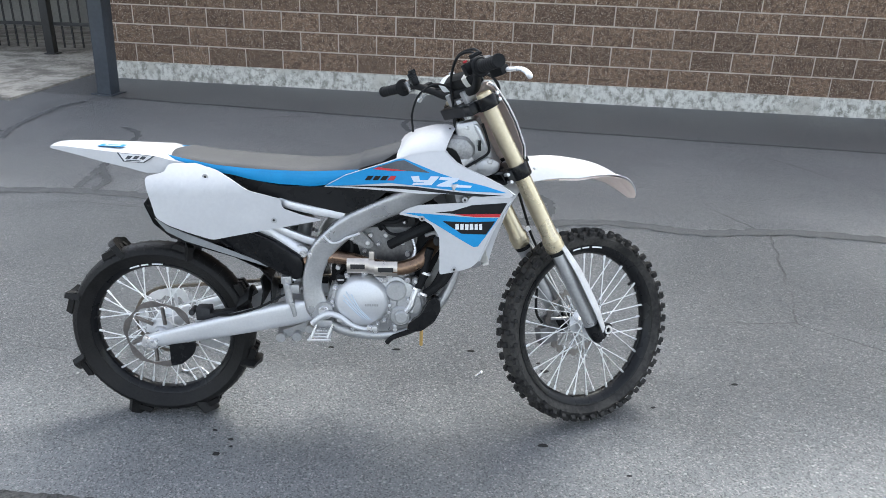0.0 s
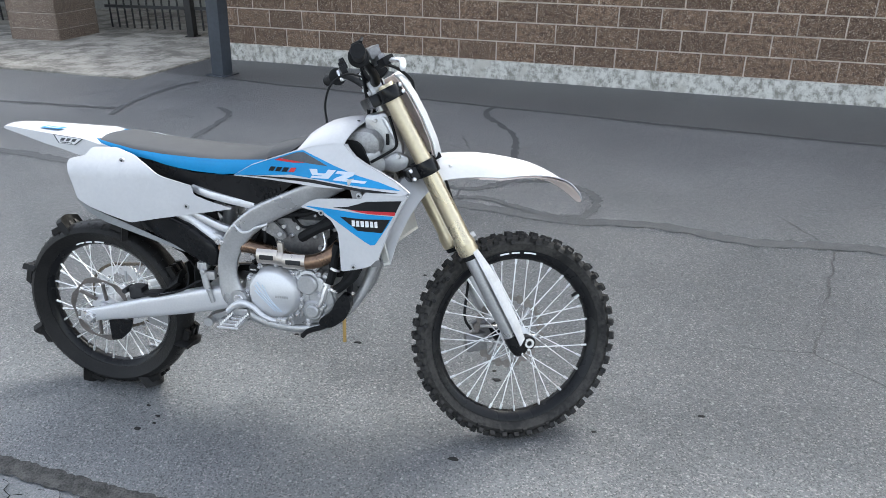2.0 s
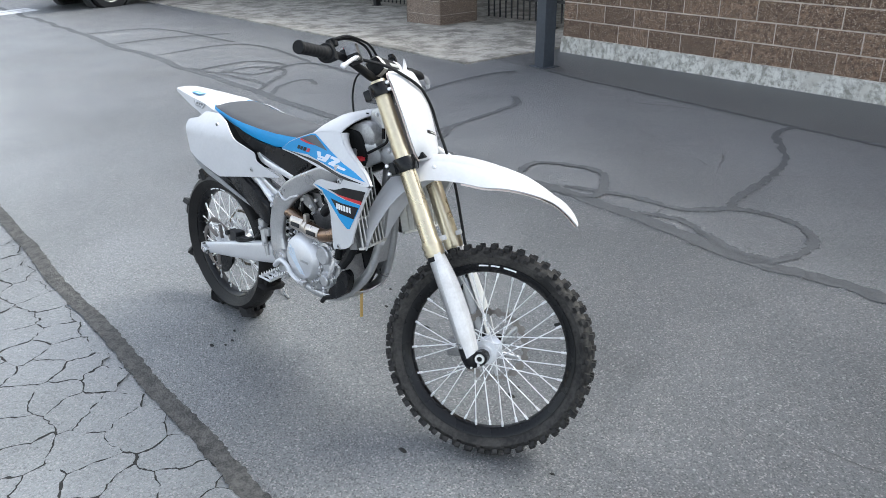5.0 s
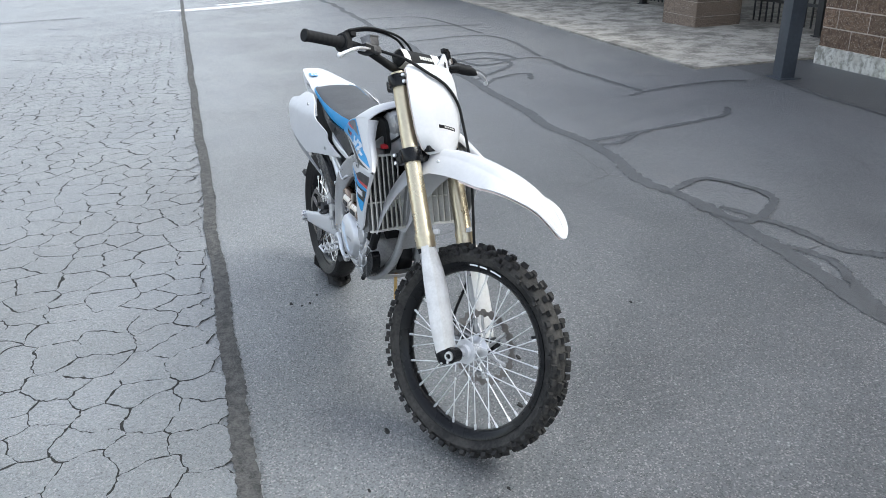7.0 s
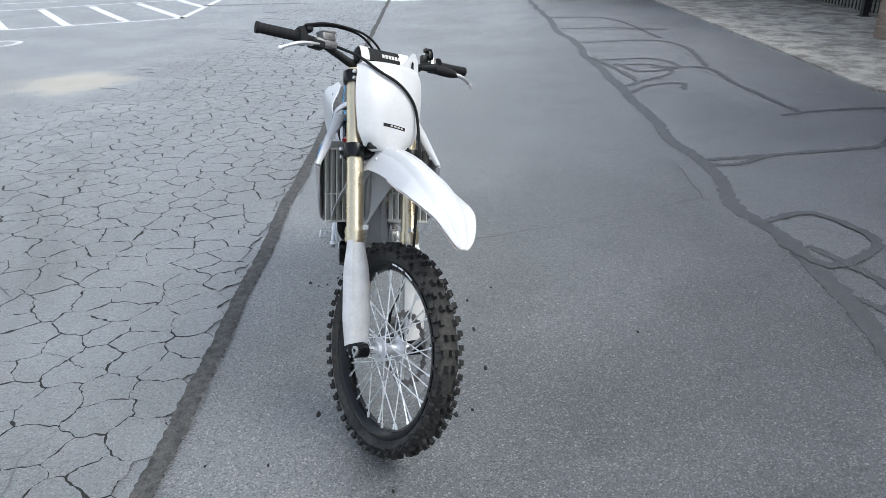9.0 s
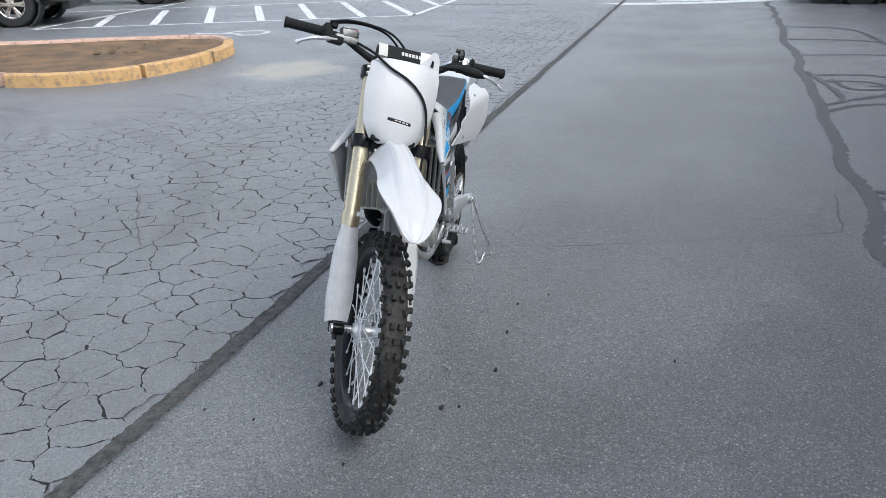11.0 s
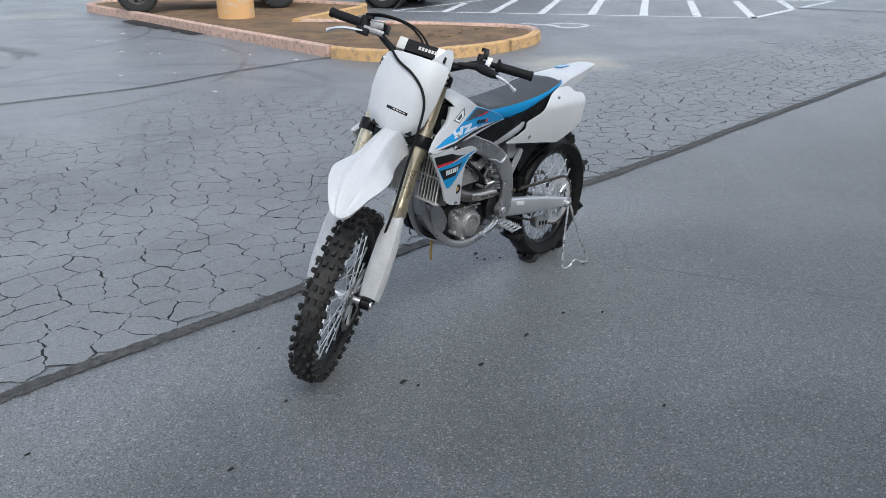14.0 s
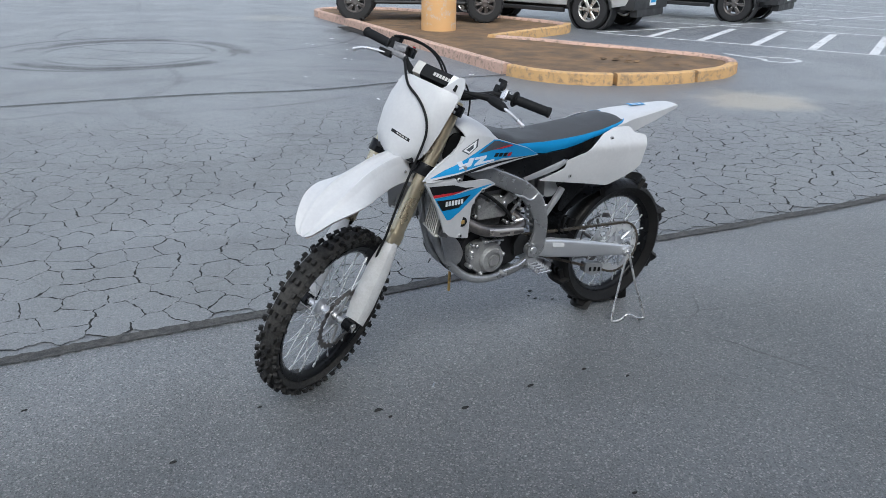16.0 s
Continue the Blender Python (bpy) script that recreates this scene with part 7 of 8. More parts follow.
# rear fender
TAIL = [(-0.790, 0.928, 0.100, 0.030), (-0.85, 0.942, 0.104, 0.034), (-0.895, 0.955, 0.100, 0.058), (-0.935, 0.957, 0.092, 0.062), (-1.00, 0.960, 0.084, 0.050), (-1.07, 0.963, 0.074, 0.040), (-1.14, 0.966, 0.062, 0.028), (-1.20, 0.968, 0.050, 0.018), (-1.24, 0.966, 0.040, 0.010), (-1.254, 0.961, 0.028, 0.004)]
grid = []
for x, z, w, drop in TAIL:
    row = []
    for u in np.linspace(-1, 1, 15):
        k = abs(u)
        y = math.copysign(w * min(1.0, k / 0.72) * (1 + 0.05 * max(0, k - 0.72)), u)
        row.append((x, y, z - 0.004 * k - drop * max(0.0, (k - 0.66) / 0.34) ** 1.1))
    grid.append(row)
tail = part("rear_fender", shell(grid, -0.0035), WHITE, bike, "white rear mudguard with blue and outlined stickers")
for name, sx, sy, x, y, z, mat, lab in (("sticker", 0.082, 0.034, -1.052, -0.040, 0.9655, BLUE, "pale blue printed sticker"), ("sticker_face", 0.050, 0.022, -1.050, -0.040, 0.9663, DECAL_GREY, ""), ("sticker_bar", 0.030, 0.006, -1.050, -0.040, 0.9671, BLUE, "")):
    part(name, box(sx, sy, 0.0008, (x, y, z), 0, pose(0, 0, 0, 0, 0, -8)), mat, tail, lab)
TAIL_STICKER = [(-1.024, 0.952), (-0.899, 0.946), (-0.938, 0.922), (-1.006, 0.924)]


def y_tail(x, z):
    return interp(x, [-1.14, -1.07, -1.0, -0.935, -0.90], [0.0635, 0.0755, 0.0855, 0.0935, 0.1015]) + 0.12 * (0.95 - z) * 0.1


tail_mid = Vector((-0.967, 0.937))
for k, (shrink, mat) in enumerate(((0.0, DECAL_DARK), (0.13, DECAL_WHITE))):
    decal("outlined_sticker", [tuple(Vector(p).lerp(tail_mid, shrink)) for p in TAIL_STICKER], y_tail, -1, 0.001 + 0.0007 * k, mat, tail)
for x0 in (-0.998, -0.975, -0.952):
    decal("sticker_bar", [(x0, 0.9335), (x0 + 0.010, 0.9435), (x0 + 0.026, 0.9430), (x0 + 0.014, 0.9330)], y_tail, -1, 0.0024, DECAL_DARK, tail)
decal("sticker_bar", [(-0.996, 0.9275), (-0.996, 0.9305), (-0.948, 0.9295), (-0.950, 0.9265)], y_tail, -1, 0.0024, DECAL_DARK, tail)
GUARD_LINE = ((-0.955, 0.80), (-0.93, 0.735), (-0.88, 0.69), (-0.78, 0.655), (-0.68, 0.625), (-0.60, 0.585), (-0.565, 0.54), (-0.57, 0.46), (-0.575, 0.41))
part("inner_mudguard", shell([[(x, y, z - 0.010 * (y / 0.08) ** 2) for y in np.linspace(-0.084, 0.084, 9)] for x, z in GUARD_LINE], 0.004), BLACK, bike, "black inner mudguard over the rear tyre")
for s in (-1,):
    part("guard_strip", plate([(-0.889, 0.772), (-0.859, 0.727), (-0.809, 0.696), (-0.700, 0.650), (-0.611, 0.613), (-0.545, 0.586), (-0.543, 0.593), (-0.610, 0.624), (-0.725, 0.682), (-0.849, 0.742)], lambda x, z: s * (y_panel(x, z) - 0.006), 0.004, 0.03), GUARD_GREY, bike, "grey lower edge of the side panel")
part("guard_side", plate(rounded([(-0.50, 0.775), (-0.77, 0.745), (-0.71, 0.690), (-0.61, 0.622), (-0.555, 0.575), (-0.538, 0.600), (-0.560, 0.665), (-0.515, 0.700)], 0.010), lambda x, z: 0.090, 0.005, 0), BLACK, bike, "black flank of the inner mudguard")
part("airbox_boot", solid([(-0.445, 0.765), (-0.53, 0.765), (-0.545, 0.70), (-0.50, 0.655), (-0.455, 0.66)], 0.04, 0.088, 0.014), GUARD_GREY, bike, "grey moulded airbox boot")
part("rear_flap", shell([[(x, y, z) for y in np.linspace(-0.075, 0.075, 5)] for x, z in ((-0.600, 0.535), (-0.594, 0.49), (-0.603, 0.44), (-0.62, 0.41))], 0.006), BLACK_MATT, bike)

# ---- triangular side stand ----
top = BIKE_AT @ Vector((-0.962, 0.128, 0.322))
fl, fr = Vector((-0.855, 2.552, 0.006)), Vector((-1.020, 2.602, 0.006))
mid_a = fl.lerp(fr, 0.48) + Vector((0.0, 0.0, 0.026))
wire = spline([top + Vector((0, 0.008, 0)), top.lerp(fl, 0.5), fl.lerp(top, 0.06), fl + Vector((-0.012, 0.006, 0.0)), fl.lerp(fr, 0.28) + Vector((0, 0, 0.004)), mid_a, fl.lerp(fr, 0.76) + Vector((0, 0, 0.004)), fr + Vector((0.012, -0.004, 0)), fr.lerp(top, 0.06), fr.lerp(top, 0.5), top + Vector((0, 0.014, 0.004))], 7)
stand = part("side_stand", join(sweep(wire, 0.0052, 10), sweep([top + Vector((0, -0.012, 0)), top + Vector((0, 0.018, 0))], 0.0085, 12)), STEEL)
tagged(stand, "bent steel-wire triangle stand under the rear axle", "bike stand")

# small bits lying on the asphalt
bit = part("loose_bolt", join(sweep([(0.132, 2.598, 0.006), (0.154, 2.624, 0.006)], 0.0035, 8), sweep([(0.152, 2.622, 0.006), (0.157, 2.628, 0.006)], 0.0062, 6)), STEEL)
tagged(bit, "small bright metal bolt lying on asphalt", "bolt")
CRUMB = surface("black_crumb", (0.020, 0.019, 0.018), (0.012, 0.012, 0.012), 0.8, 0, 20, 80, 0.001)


def crumb(x, y, size, seed):
    rng = random.Random(seed)
    n = 7
    ring = [(x + size * rng.uniform(0.6, 1.2) * math.cos(2 * math.pi * i / n) * 1.6, y + size * rng.uniform(0.6, 1.2) * math.sin(2 * math.pi * i / n) * 0.8) for i in range(n)]
    z = ground_z(x, y)
    verts = [(a, b, z - 0.002) for a, b in ring] + [(x + (a - x) * 0.6, y + (b - y) * 0.6, z + size * 0.35) for a, b in ring]
    faces = [tuple(range(n, 2 * n))] + [(i, (i + 1) % n, (i + 1) % n + n, i + n) for i in range(n)]
    return verts, faces


CRUMBS = ((-0.74, 2.09, 0.014), (-0.70, 2.13, 0.008), (-0.78, 2.22, 0.008), (-0.71, 2.17, 0.009), (0.35, 2.17, 0.014), (0.41, 2.65, 0.014), (0.39, 2.71, 0.009), (0.12, 2.80, 0.013), (-0.46, 2.81, 0.010), (-0.19, 2.80, 0.013), (-0.58, 2.94, 0.010), (1.14, 2.58, 0.010), (1.53, 2.0, 0.010), (0.59, 1.82, 0.008), (0.61, 2.02, 0.008), (-0.08, 3.48, 0.010), (0.78, 2.41, 0.008))
for i, (x, y, r) in enumerate(CRUMBS):
    tagged(part("rubber_crumb", crumb(x, y, r, 200 + i), CRUMB), "small black rubber crumb on asphalt", "debris", "rubber crumbs")

# ---- parked vehicles ----
SILVER_PAINT = surface("silver_car_paint", (0.50, 0.505, 0.50), (0.46, 0.465, 0.46), 0.32, 0.3, 2, 200, 0.0, 0.04, 0.6)
DARK_PAINT = surface("black_car_paint", (0.020, 0.022, 0.026), (0.014, 0.015, 0.018), 0.28, 0.2, 2, 200, 0.0, 0.04, 0.7)
TRIM = surface("car_trim_plastic", (0.028, 0.029, 0.031), (0.018, 0.019, 0.020), 0.6, 0, 5, 90, 0.0006)
CAR_TYRE = surface("car_tyre_rubber", (0.026, 0.026, 0.027), (0.016, 0.016, 0.017), 0.8, 0, 6, 60, 0.001)
CAR_GLASS = surface("tinted_car_glass", (0.012, 0.014, 0.016), (0.010, 0.011, 0.013), 0.06, 0, 3, 30, 0.0, 0.02)
CAR_ALLOY = surface("machined_alloy", (0.62, 0.60, 0.57), (0.50, 0.48, 0.45), 0.3, 0.9, 9, 60, 0.0)
LAMP_GLASS = surface("clear_lamp_cover", (0.55, 0.56, 0.58), (0.45, 0.46, 0.48), 0.1, 0, 9, 60, 0.0)


def car_wheel(root, m, r, wide, rim_mat, spokes, knobbly=False):
    """Tyre with dished alloy rim, split spokes and nuts; the outside faces +y."""
    rim_r = r * (0.60 if knobbly else 0.63)
    tyre = lathe([(rim_r, -wide / 2 + 0.01), (r * 0.80, -wide / 2), (r * 0.94, -wide / 2 + 0.008), (r * 0.985, -wide / 2 + 0.035), (r, -wide / 4), (r, wide / 4), (r * 0.985, wide / 2 - 0.035), (r * 0.94, wide / 2 - 0.008), (r * 0.80, wide / 2), (rim_r, wide / 2 - 0.01)], 48)
    if knobbly:
        rows = 26
        tyre = join(tyre, *[knob(r - 0.004, 2 * math.pi * (i + 0.5 * (k % 2)) / rows, y, 0.045, 0.05, 0.024, t) for i in range(rows) for k, (y, t) in enumerate(((-wide * 0.40, -0.5), (-wide * 0.14, 0.0), (wide * 0.14, 0.0), (wide * 0.40, 0.5)))])
    else:
        tyre = join(tyre, *[knob(r - 0.004, 2 * math.pi * i / 40, y, 0.030, wide * 0.2, 0.006) for i in range(40) for y in (-wide * 0.34, 0.0, wide * 0.34)])
    w = part("wheel", tyre, CAR_TYRE, root, "", m)
    y = wide / 2 - 0.02
    part("rim", lathe([(rim_r - 0.02, y - 0.10), (rim_r + 0.004, y), (rim_r - 0.014, y + 0.006), (rim_r - 0.03, y - 0.012), (rim_r - 0.035, y - 0.10)], 40), rim_mat, w)
    part("brake_drum", disc(rim_r * 0.72, y - 0.12, y - 0.09, 24), TRIM, w)
    arms = []
    for i in range(spokes):
        a = 2 * math.pi * i / spokes
        for da in (-0.13, 0.13):
            arms.append(sweep([(0.05 * math.cos(a), y - 0.012, 0.05 * math.sin(a)), ((rim_r - 0.02) * math.cos(a + da), y - 0.014, (rim_r - 0.02) * math.sin(a + da))], [0.028, 0.020], 6, 0.6))
    part("spokes", join(*arms), rim_mat, w)
    part("hub_cap", disc(0.062, y - 0.03, y + 0.006, 20, (0, 0, 0), 0.01), rim_mat, w)
    nut = mesh_of("nut", disc(0.013, y - 0.02, y + 0.004, 6), STEEL)
    for i in range(5):
        a = 2 * math.pi * i / 5 + 0.3
        part("nut", nut, None, w, m=pose(0.085 * math.cos(a), 0, 0.085 * math.sin(a)))


def arch(cx, r, z0, n=10):
    a0 = math.asin(max(-1, min(1, (z0 - 0.40) / r)))
    return [(cx + r * math.cos(a), 0.40 + r * math.sin(a)) for a in np.linspace(math.pi - a0, a0, n)]


def pickup(m, paint, rim_mat, label, base=3.1, wide=1.86, r=0.40):
    root = empty("pickup_truck", m, label=label, category="pickup truck")
    fx, rx, w = base / 2, -base / 2, wide / 2
    lower = [(rx - 1.05, 0.55), (rx - 1.05, 0.95), (rx - 1.02, 1.14), (fx + 0.05, 1.16), (fx + 0.62, 1.10), (fx + 0.84, 0.95), (fx + 0.88, 0.62), (fx + 0.80, 0.52)] + list(reversed([(x, z) for x, z in arch(fx, r + 0.09, 0.46)])) + list(reversed([(x, z) for x, z in arch(rx, r + 0.09, 0.46)]))
    tuck = lambda x, z: w - 0.05 * max(0.0, (z - 0.85) / 0.3) ** 2 - 0.10 * max(0.0, (x - fx - 0.3) / 0.6) ** 2 - 0.03 * max(0.0, (0.65 - z) / 0.2)
    part("body", plate(lower, tuck, 0, 0.12, lambda x, z: -tuck(x, z)), paint, root)
    cab = [(rx + 0.75, 1.12), (rx + 0.80, 1.70), (rx + 0.98, 1.80), (fx - 0.75, 1.79), (fx - 0.45, 1.70), (fx + 0.10, 1.15)]
    c_in = lambda x, z: w - 0.06 - 0.16 * max(0.0, (z - 1.12) / 0.68)
    part("cab", plate(cab, c_in, 0, 0.15, lambda x, z: -c_in(x, z)), paint, root)
    for s in (-1, 1):
        for poly in ([(rx + 0.90, 1.20), (rx + 0.93, 1.66), (rx + 1.55, 1.70), (rx + 1.55, 1.20)], [(rx + 1.63, 1.20), (rx + 1.63, 1.70), (fx - 0.62, 1.67), (fx - 0.14, 1.20)]):
            part("side_window", plate(poly, lambda x, z: s * (c_in(x, z) + 0.006), 0.008, 0), CAR_GLASS, root)
        part("sill_step", sweep([(rx + 0.56, s * (w + 0.03), 0.36), (fx - 0.56, s * (w + 0.03), 0.36)], [0.045, 0.045], 10, 1.4, None, True), TRIM, root)
        part("sill", sweep([(rx + 0.52, s * (w - 0.05), 0.50), (fx - 0.52, s * (w - 0.05), 0.50)], [0.05, 0.05], 8, 0.8, None, True), paint, root)
        for cx in (fx, rx):
            pts = [(cx + (r + 0.085) * math.cos(a), s * (w + 0.006), 0.40 + (r + 0.085) * math.sin(a)) for a in np.linspace(math.pi * 0.98, 0.02 * math.pi, 14)]
            part("arch_trim", sweep(pts, 0.030, 8, 0.8), TRIM, root)
            turn = pose(cx, s * (w - 0.13), r, 0, 0, 0 if s > 0 else 180)
            car_wheel(root, turn, r, 0.26, rim_mat, 6)
            part("wheel_well", lathe([(r + 0.06, -0.14), (r + 0.10, -0.14), (r + 0.10, 0.12), (r + 0.06, 0.12)], 30, True, pose(cx, s * (w - 0.20), 0.42)), TRIM, root)
        part("mirror", box(0.12, 0.16, 0.14, (fx - 0.28, s * (w + 0.06), 1.22), 0.03), TRIM, root)
        part("headlight", box(0.20, 0.30, 0.16, (fx + 0.74, s * (w - 0.30), 0.93), 0.04), LAMP_GLASS, root)
        for hx in (rx + 1.50, fx - 0.95):
            part("door_handle", box(0.15, 0.03, 0.035, (hx, s * (w - 0.0), 1.02), 0.01), TRIM, root)
        for dx in (rx + 0.78, rx + 1.60, fx - 0.40):
            part("door_seam", box(0.008, 0.006, 0.55, (dx, s * (w + 0.001), 0.80)), TRIM, root)
    part("bumper", join(box(0.34, wide - 0.16, 0.26, (fx + 0.80, 0, 0.55), 0.06), box(0.16, wide - 0.5, 0.16, (fx + 0.88, 0, 0.36), 0.04)), TRIM, root)
    part("grille", box(0.06, 0.9, 0.28, (fx + 0.87, 0, 0.86), 0.02), TRIM, root)
    part("rear_bumper", box(0.22, wide - 0.1, 0.20, (rx - 1.12, 0, 0.62), 0.04), TRIM, root)
    part("number_plate", box(0.012, 0.31, 0.16, (fx + 0.985, 0, 0.58), 0.003), DECAL_WHITE, root)
    part("plate_bar", box(0.014, 0.24, 0.05, (fx + 0.987, 0, 0.58)), BLUE, root, "plain blue bar on the plate")
    part("underbody", box(base + 1.4, wide - 0.5, 0.20, (0, 0, 0.46), 0.03), TRIM, root)
    return root


heading = math.degrees(math.atan2(0.93, -0.36))
pickup(pose(-10.08, -9.38, 0, 0, 0, heading), SILVER_PAINT, CAR_ALLOY, "silver pickup truck parked beside the dirt island")
pickup(pose(-14.62, -9.40, 0, 0, 0, heading), DARK_PAINT, DISC_STEEL, "black pickup truck parked in a marked bay")
pickup(pose(-15.55, 9.2, 0.02, 0, 0, -86), DARK_PAINT, CAR_ALLOY, "black pickup truck parked across the walkway")


def utility_vehicle(m):
    root = empty("utility_buggy", m, label="black off-road buggy with knobbly tyres on the dirt island", category="off-road buggy")
    base, w, r = 2.65, 0.62, 0.36
    for x in (base / 2, -base / 2):
        for s in (-1, 1):
            car_wheel(root, pose(x, s * (w + 0.02), r, 0, 0, 0 if s > 0 else 180), r, 0.28, DISC_STEEL, 7, True)
            part("suspension_arm", join(sweep([(x, s * (w - 0.12), r), (x * 0.82, s * 0.2, r + 0.06)], 0.022, 8), sweep([(x, s * (w - 0.12), r + 0.1), (x * 0.86, s * 0.2, r + 0.18)], 0.018, 8)), FENCE_BLACK, root)
            part("shock", sweep([(x, s * (w - 0.16), r + 0.06), (x * 0.9, s * 0.36, r + 0.55)], 0.035, 10), BLUE, root, "blue coil-over shock")
            part("mudguard", shell([[(x + (r + 0.10) * math.cos(a), s * (w - 0.16 + 0.30 * t), r + 0.04 + (r + 0.10) * math.sin(a)) for t in (0, 0.5, 1)] for a in np.linspace(0.35, math.pi - 0.35, 9)], 0.012), BLACK, root)
    part("tub", plate([(-base / 2 + 0.42, 0.34), (-base / 2 + 0.36, 0.95), (-0.5, 0.98), (-0.35, 0.62), (0.35, 0.60), (0.55, 0.98), (base / 2 - 0.30, 0.92), (base / 2 + 0.35, 0.80), (base / 2 + 0.42, 0.60), (base / 2 - 0.42, 0.34)], lambda x, z: 0.62 - 0.22 * max(0, abs(x) - 1.0), 0, 0.2, lambda x, z: -(0.62 - 0.22 * max(0, abs(x) - 1.0))), DARK_PAINT, root)
    part("rock_slider", sweep([(-0.92, -0.70, 0.36), (0.92, -0.70, 0.36)], 0.035, 10), FENCE_BLACK, root)
    part("rock_slider", sweep([(-0.92, 0.70, 0.36), (0.92, 0.70, 0.36)], 0.035, 10), FENCE_BLACK, root)
    for k in range(6):
        part("side_mark", box(0.055, 0.004, 0.06, (0.22 - 0.075 * k, -0.622, 0.46)), DECAL_WHITE, root, "white block letter shape")
    for s in (-1, 1):
        part("roll_cage", sweep(spline([(0.75, s * 0.58, 0.95), (0.45, s * 0.56, 1.55), (0.1, s * 0.55, 1.80), (-0.7, s * 0.55, 1.82), (-1.0, s * 0.57, 0.95)], 5), 0.026, 10), FENCE_BLACK, root)
    for x, z in ((0.1, 1.80), (-0.7, 1.82), (0.45, 1.55)):
        part("cage_bar", sweep([(x, -0.55, z), (x, 0.55, z)], 0.024, 10), FENCE_BLACK, root)
    for s in (-0.3, 0.3):
        part("seat", join(box(0.48, 0.46, 0.16, (-0.15, s, 0.70), 0.05), box(0.16, 0.46, 0.66, (-0.42, s, 1.05), 0.05)), TRIM, root)


utility_vehicle(pose(-7.17, -10.0, 0.11, 0, 0, math.degrees(math.atan2(1.37, -2.32))))

# clods of soil on the island
CLODS = random.Random(9)
for i in range(14):
    x, y = -6.9 + CLODS.uniform(-0.75, 0.6), -3.1 + CLODS.uniform(-0.5, 0.55)
    tagged(part("clod", moved(crumb(0, 0, CLODS.uniform(0.02, 0.055), 300 + i), pose(x, y, 0.115)), DIRT), "dry brown clod of soil", "soil clod", "clods on the island")

# dark strip for the curb foot's shadow, then damp soil washed against the curb
tagged(part("curb_shade_grime", ribbon(ISLAND_OUT[3:15], 0.15, 0.55, 0.0065, 14, 77), CRUMB), "dark strip laid along the curb foot for its shadow", "grime", kind="structure")
tagged(part("curb_shade_grime", ribbon([(-5.40, -9.9), (-5.28, -9.2), (-5.2, -8.4), (-5.15, -7.7), (-5.08, -7.0)], 0.46, 0.45, 0.0058, 14, 78), CRUMB), "damp dark soil spilled from the curb", "grime", kind="structure")

# torn scraps of white paper on the asphalt
SCRAPS = random.Random(12)
for i, (x, y) in enumerate(((-3.62, -7.46), (-3.23, -6.25), (-3.40, -5.75), (-3.46, -5.64), (-2.74, -4.08), (-4.28, -3.72), (-4.17, -5.17), (-4.19, -4.57), (-3.60, -7.65), (-3.87, -6.66), (-2.25, -4.45), (-2.39, -2.73), (-4.17, -7.33), (-4.25, -8.11))):
    n = SCRAPS.randint(5, 7)
    big = SCRAPS.uniform(0.025, 0.06)
    ring = [(big * SCRAPS.uniform(0.5, 1.0) * math.cos(2 * math.pi * k / n), 0.45 * big * SCRAPS.uniform(0.5, 1.0) * math.sin(2 * math.pi * k / n)) for k in range(n)]
    verts = [(a, b, 0.0052) for a, b in ring] + [(a, b, 0.0062 + SCRAPS.uniform(0, 0.006)) for a, b in ring]
    faces = [tuple(range(n - 1, -1, -1)), tuple(range(n, 2 * n))] + [(k, (k + 1) % n, n + (k + 1) % n, n + k) for k in range(n)]
    tagged(part("paper_scrap", (verts, faces), DECAL_WHITE, m=pose(x, y, 0, 0, 0, SCRAPS.uniform(0, 360))), "torn white paper scrap lying on asphalt", "litter", "scraps by the island")

# ---- blocks of the wall, lowest courses ----
BLOCK_U = -3.81
for c in range(5):
    if c % 2:
        part("block", END_BLOCKS[c // 2 % 2], None, wall, m=pose(BLOCK_U + 0.1016, 0.025, 0.005 + 0.2 * c))
    for i in range(22):
        u = BLOCK_U + (0.2032 if c % 2 else 0.0) + 0.2032 + 0.4064 * i
        part("block", BLOCKS[(i * 5 + c * 3) % 8], None, wall, m=pose(u, 0.025, 0.005 + 0.2 * c))
tagged(part("block_courses", join(joined_courses(5, 24, BLOCK_U, 12.9), moved(joined_courses(0, 5, 0.0, 3.6), Matrix.Translation((BLOCK_U + 0.2032 + 22 * 0.4064, 0, 0)))), BLOCK, wall), kind="stuff")

# ---- crazed plates of the old asphalt ----
def hashed(a, b, k=0.0):
    v = math.sin(a * 127.1 + b * 311.7 + k * 74.7) * 43758.5453
    return v - math.floor(v)


def wriggle(x, y):
    """A smooth small sideways shift, the same for both plates at a crack."""
    v = noise.turbulence_vector((x * 7.0, y * 7.0, 0.0), 5, False, noise_basis="PERLIN_ORIGINAL", amplitude_scale=0.62, frequency_scale=2.1)
    w = noise.noise_vector((x * 3.1, y * 3.1, 7.0))
    return x + 0.026 * v.x + 0.024 * w.x, y + 0.026 * v.y + 0.024 * w.y


def crumbled(x, y, cx, cy):
    """A point of a plate's rim, broken away a little here and there."""
    bite = 0.0034 * max(0.0, noise.noise((x * 26.0, y * 26.0, cx * 5 + cy * 3)) + 0.15) + 0.004 * max(0.0, noise.noise((x * 9.0, y * 9.0, 2.0)) - 0.18)
    d = math.hypot(cx - x, cy - y) or 1.0
    return wriggle(x + (cx - x) / d * bite, y + (cy - y) / d * bite)


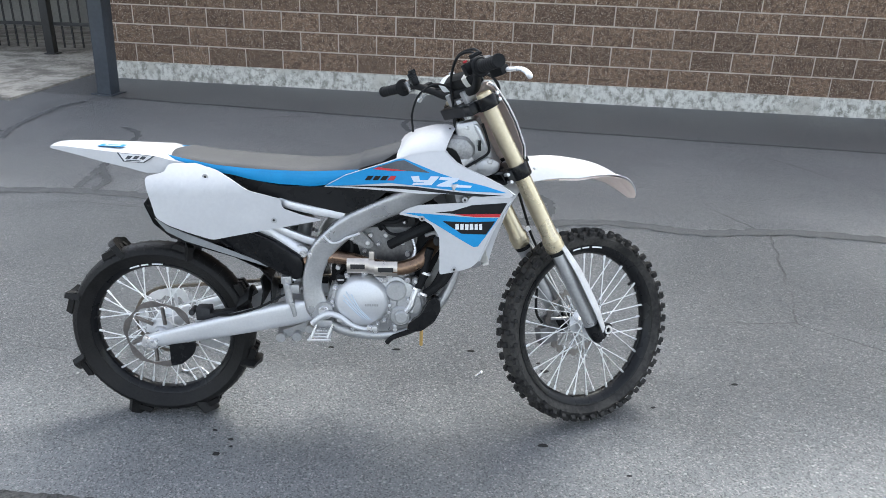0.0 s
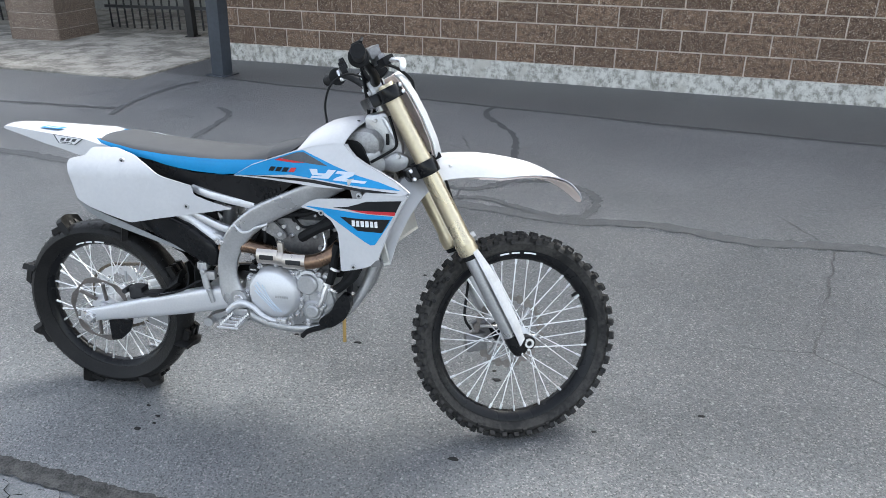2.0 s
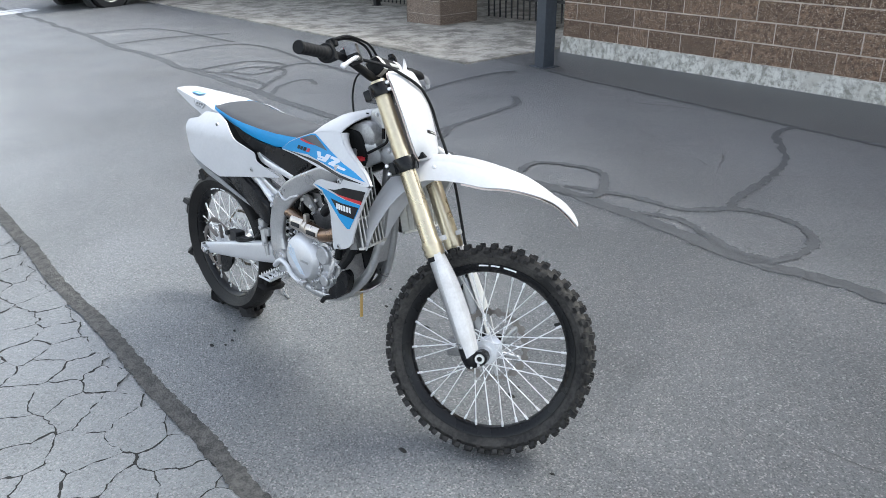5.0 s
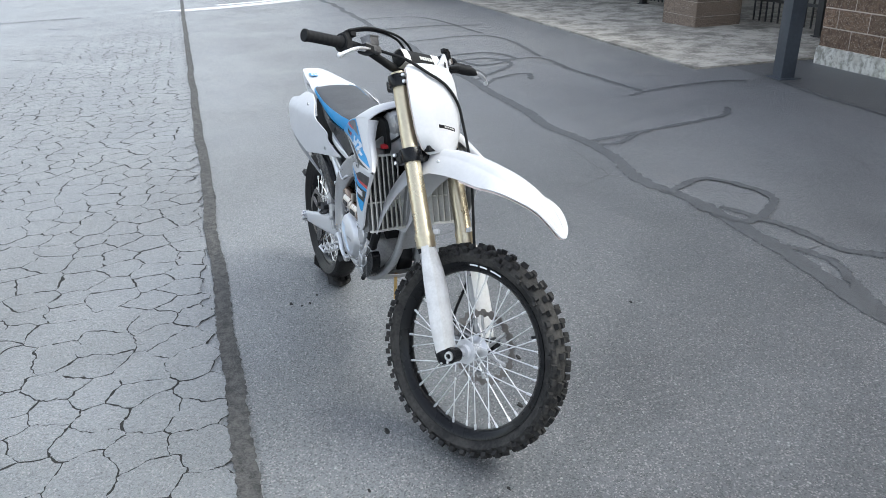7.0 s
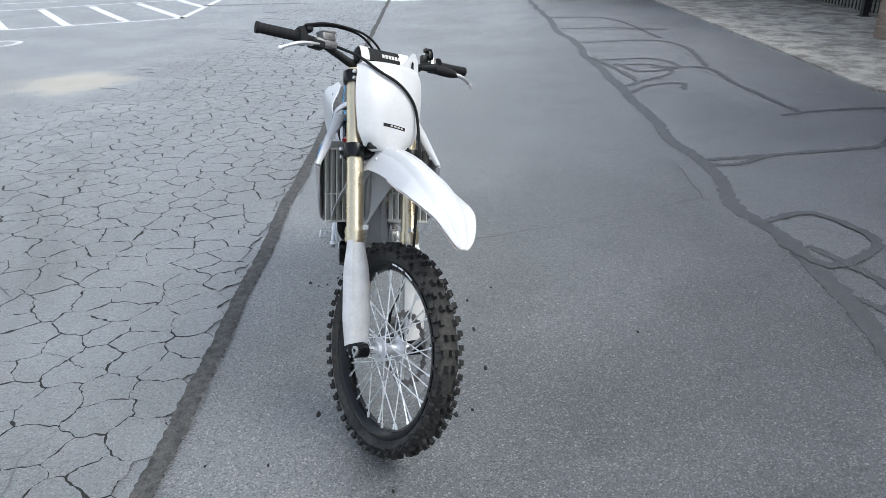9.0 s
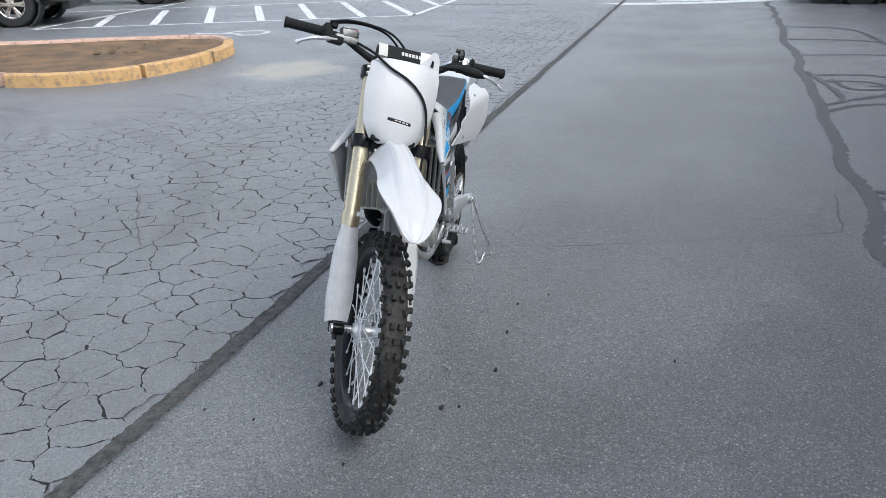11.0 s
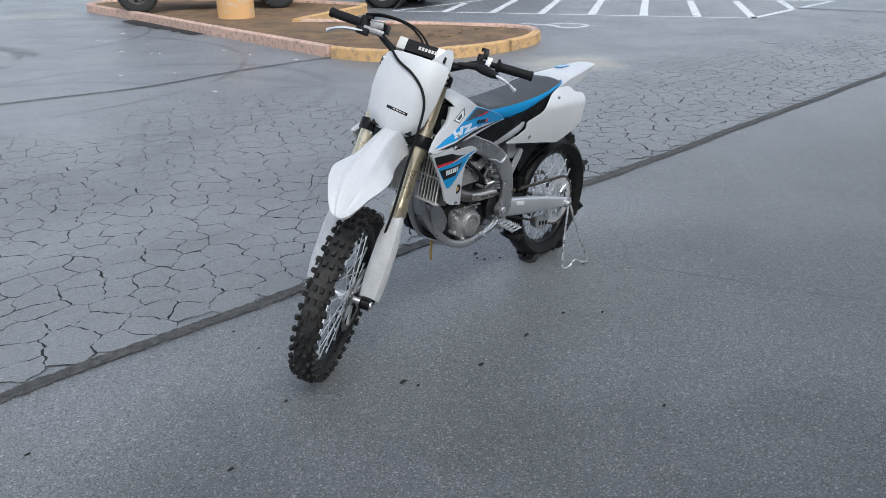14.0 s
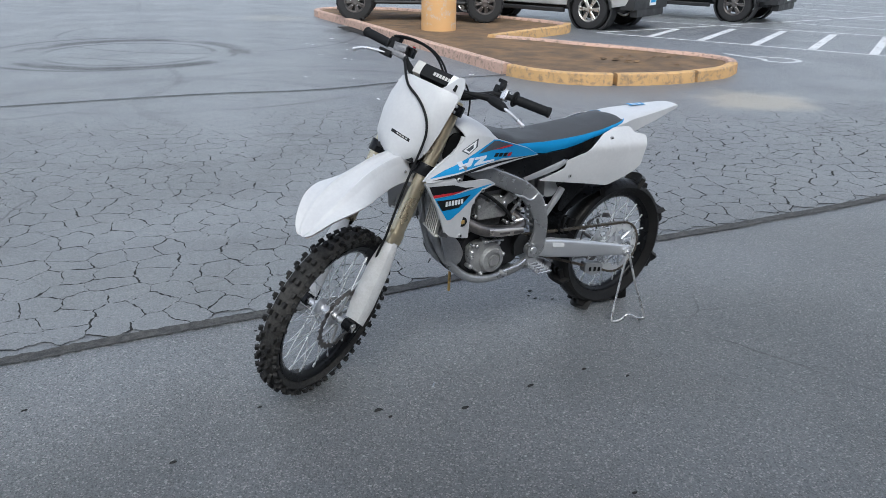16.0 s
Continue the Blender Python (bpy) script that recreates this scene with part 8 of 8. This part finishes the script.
def cut(poly, nx, ny, d):
    """The part of a convex outline on the near side of a line."""
    out = []
    for (ax, ay), (bx, by) in zip(poly, poly[1:] + poly[:1]):
        a, b = ax * nx + ay * ny - d, bx * nx + by * ny - d
        if a <= 0:
            out.append((ax, ay))
        if (a <= 0) != (b <= 0):
            t = a / (a - b)
            out.append((ax + (bx - ax) * t, ay + (by - ay) * t))
    return out


def depth_of_crazing(x):
    return interp(x, [-16.0, -9.0, -6.0, -3.6, -2.2, 0.0, 6.0], [1.7, 2.0, 2.5, 3.3, 4.3, 4.5, 4.4]) + 0.25 * math.sin(2.3 * x) + 0.15 * math.sin(5.1 * x + 1)


STEP_X, STEP_Y = 0.192, 0.172
SEEDS = {}
for i in range(-86, 37):
    for j in range(-2, 31):
        x = STEP_X * (i + 0.5 * (j % 2) + 0.62 * (hashed(i, j) - 0.5))
        SEEDS[i, j] = (x, seam_line(x) - 0.055 - STEP_Y * (j + 0.5 + 0.70 * (hashed(i, j, 1) - 0.5)))


def crack_half(i, j, p, q, mx, my):
    a, b = ((i, j), (p, q)) if (i, j) < (p, q) else ((p, q), (i, j))
    h = hashed(a[0] * 3.1 + b[0], a[1] * 2.7 + b[1], 2)
    fade = interp(seam_line(mx) - my, [0.0, depth_of_crazing(mx) - 0.7, depth_of_crazing(mx)], [1.0, 0.95, 0.35]) * interp(mx, [-15, -10, -3], [0.4, 1.0, 1.0])
    along = abs(a[0] - b[0]) == 0
    if h < 0.05 + 0.15 * (1 - fade):
        return 0.0
    return (0.0017 + 0.0021 * h * h + (0.0006 if along else 0.0)) * fade * interp(mx, [-9.0, -3.0, -0.5], [1.9, 1.25, 0.92])


bed_v, bed_f, far_v, far_f, near = [], [], [], [], []
for (i, j), (sx, sy) in SEEDS.items():
    if j < 0 or not -15.2 < sx < 6.3 or seam_line(sx) - sy > depth_of_crazing(sx) + 0.1:
        continue
    poly = whole = [(sx - 0.5, sy - 0.5), (sx + 0.5, sy - 0.5), (sx + 0.5, sy + 0.5), (sx - 0.5, sy + 0.5)]
    gaps = 0.0
    for p in range(i - 2, i + 3):
        for q in range(j - 2, j + 3):
            if (p, q) == (i, j) or (p, q) not in SEEDS:
                continue
            tx, ty = SEEDS[p, q]
            dx, dy = tx - sx, ty - sy
            d = math.hypot(dx, dy)
            if d > 0.62:
                continue
            nx, ny, mx, my = dx / d, dy / d, (sx + tx) / 2, (sy + ty) / 2
            half = crack_half(i, j, p, q, mx, my)
            gaps += half
            poly = cut(poly, nx, ny, mx * nx + my * ny - half)
            whole = cut(whole, nx, ny, mx * nx + my * ny)
    # the seam bounds the plates
    poly = cut(poly, 0.0916, 0.9958, 0.9958 * (1.72 - 0.004))
    whole = cut(whole, 0.0916, 0.9958, 0.9958 * (1.72 - 0.02))
    if len(poly) < 3 or len(whole) < 3 or gaps < 0.0008:
        continue
    ring = []
    for (ax, ay), (bx, by) in zip(poly, poly[1:] + poly[:1]):
        n = max(1, int(math.hypot(bx - ax, by - ay) / 0.013))
        ring += [crumbled(ax + (bx - ax) * k / n, ay + (by - ay) * k / n, sx, sy) for k in range(n)]
    top = 0.0040 + 0.0004 * hashed(i, j, 5)
    n = len(ring)
    verts = [(x, y, 0.0004) for x, y in ring] + [(x, y, top) for x, y in ring]
    faces = [tuple(range(n, 2 * n))] + [(k, (k + 1) % n, n + (k + 1) % n, n + k) for k in range(n)]
    k0 = len(bed_v)
    rim = []
    for (ax, ay), (bx, by) in zip(whole, whole[1:] + whole[:1]):
        n2 = max(1, int(math.hypot(bx - ax, by - ay) / 0.02))
        rim += [wriggle(ax + (bx - ax) * k / n2, ay + (by - ay) * k / n2) for k in range(n2)]
    bed_v += [(x, y, 0.0033) for x, y in rim]
    bed_f.append(tuple(range(k0, k0 + len(rim))))
    if -1.55 < sx < 1.45 and sy > -0.62 and len(near) < 290:
        near.append((verts, faces))
    else:
        k0 = len(far_v)
        far_v += verts
        far_f += [tuple(v + k0 for v in f) for f in faces]


def plain_mesh(name, verts, faces, material):
    me = bpy.data.meshes.new(name)
    me.from_pydata(verts, [], faces)
    me.materials.append(material)
    return me


part("crack_bed", plain_mesh("crack_bed", bed_v, bed_f, CRACK_SOIL), None, ground, "dark soil packed in the cracks")
tagged(part("asphalt_plates", plain_mesh("asphalt_plates", far_v, far_f, ASPHALT), None, ground), kind="stuff")
for verts, faces in near:
    part("asphalt_plate", plain_mesh("asphalt_plate", verts, faces, ASPHALT), None, ground)
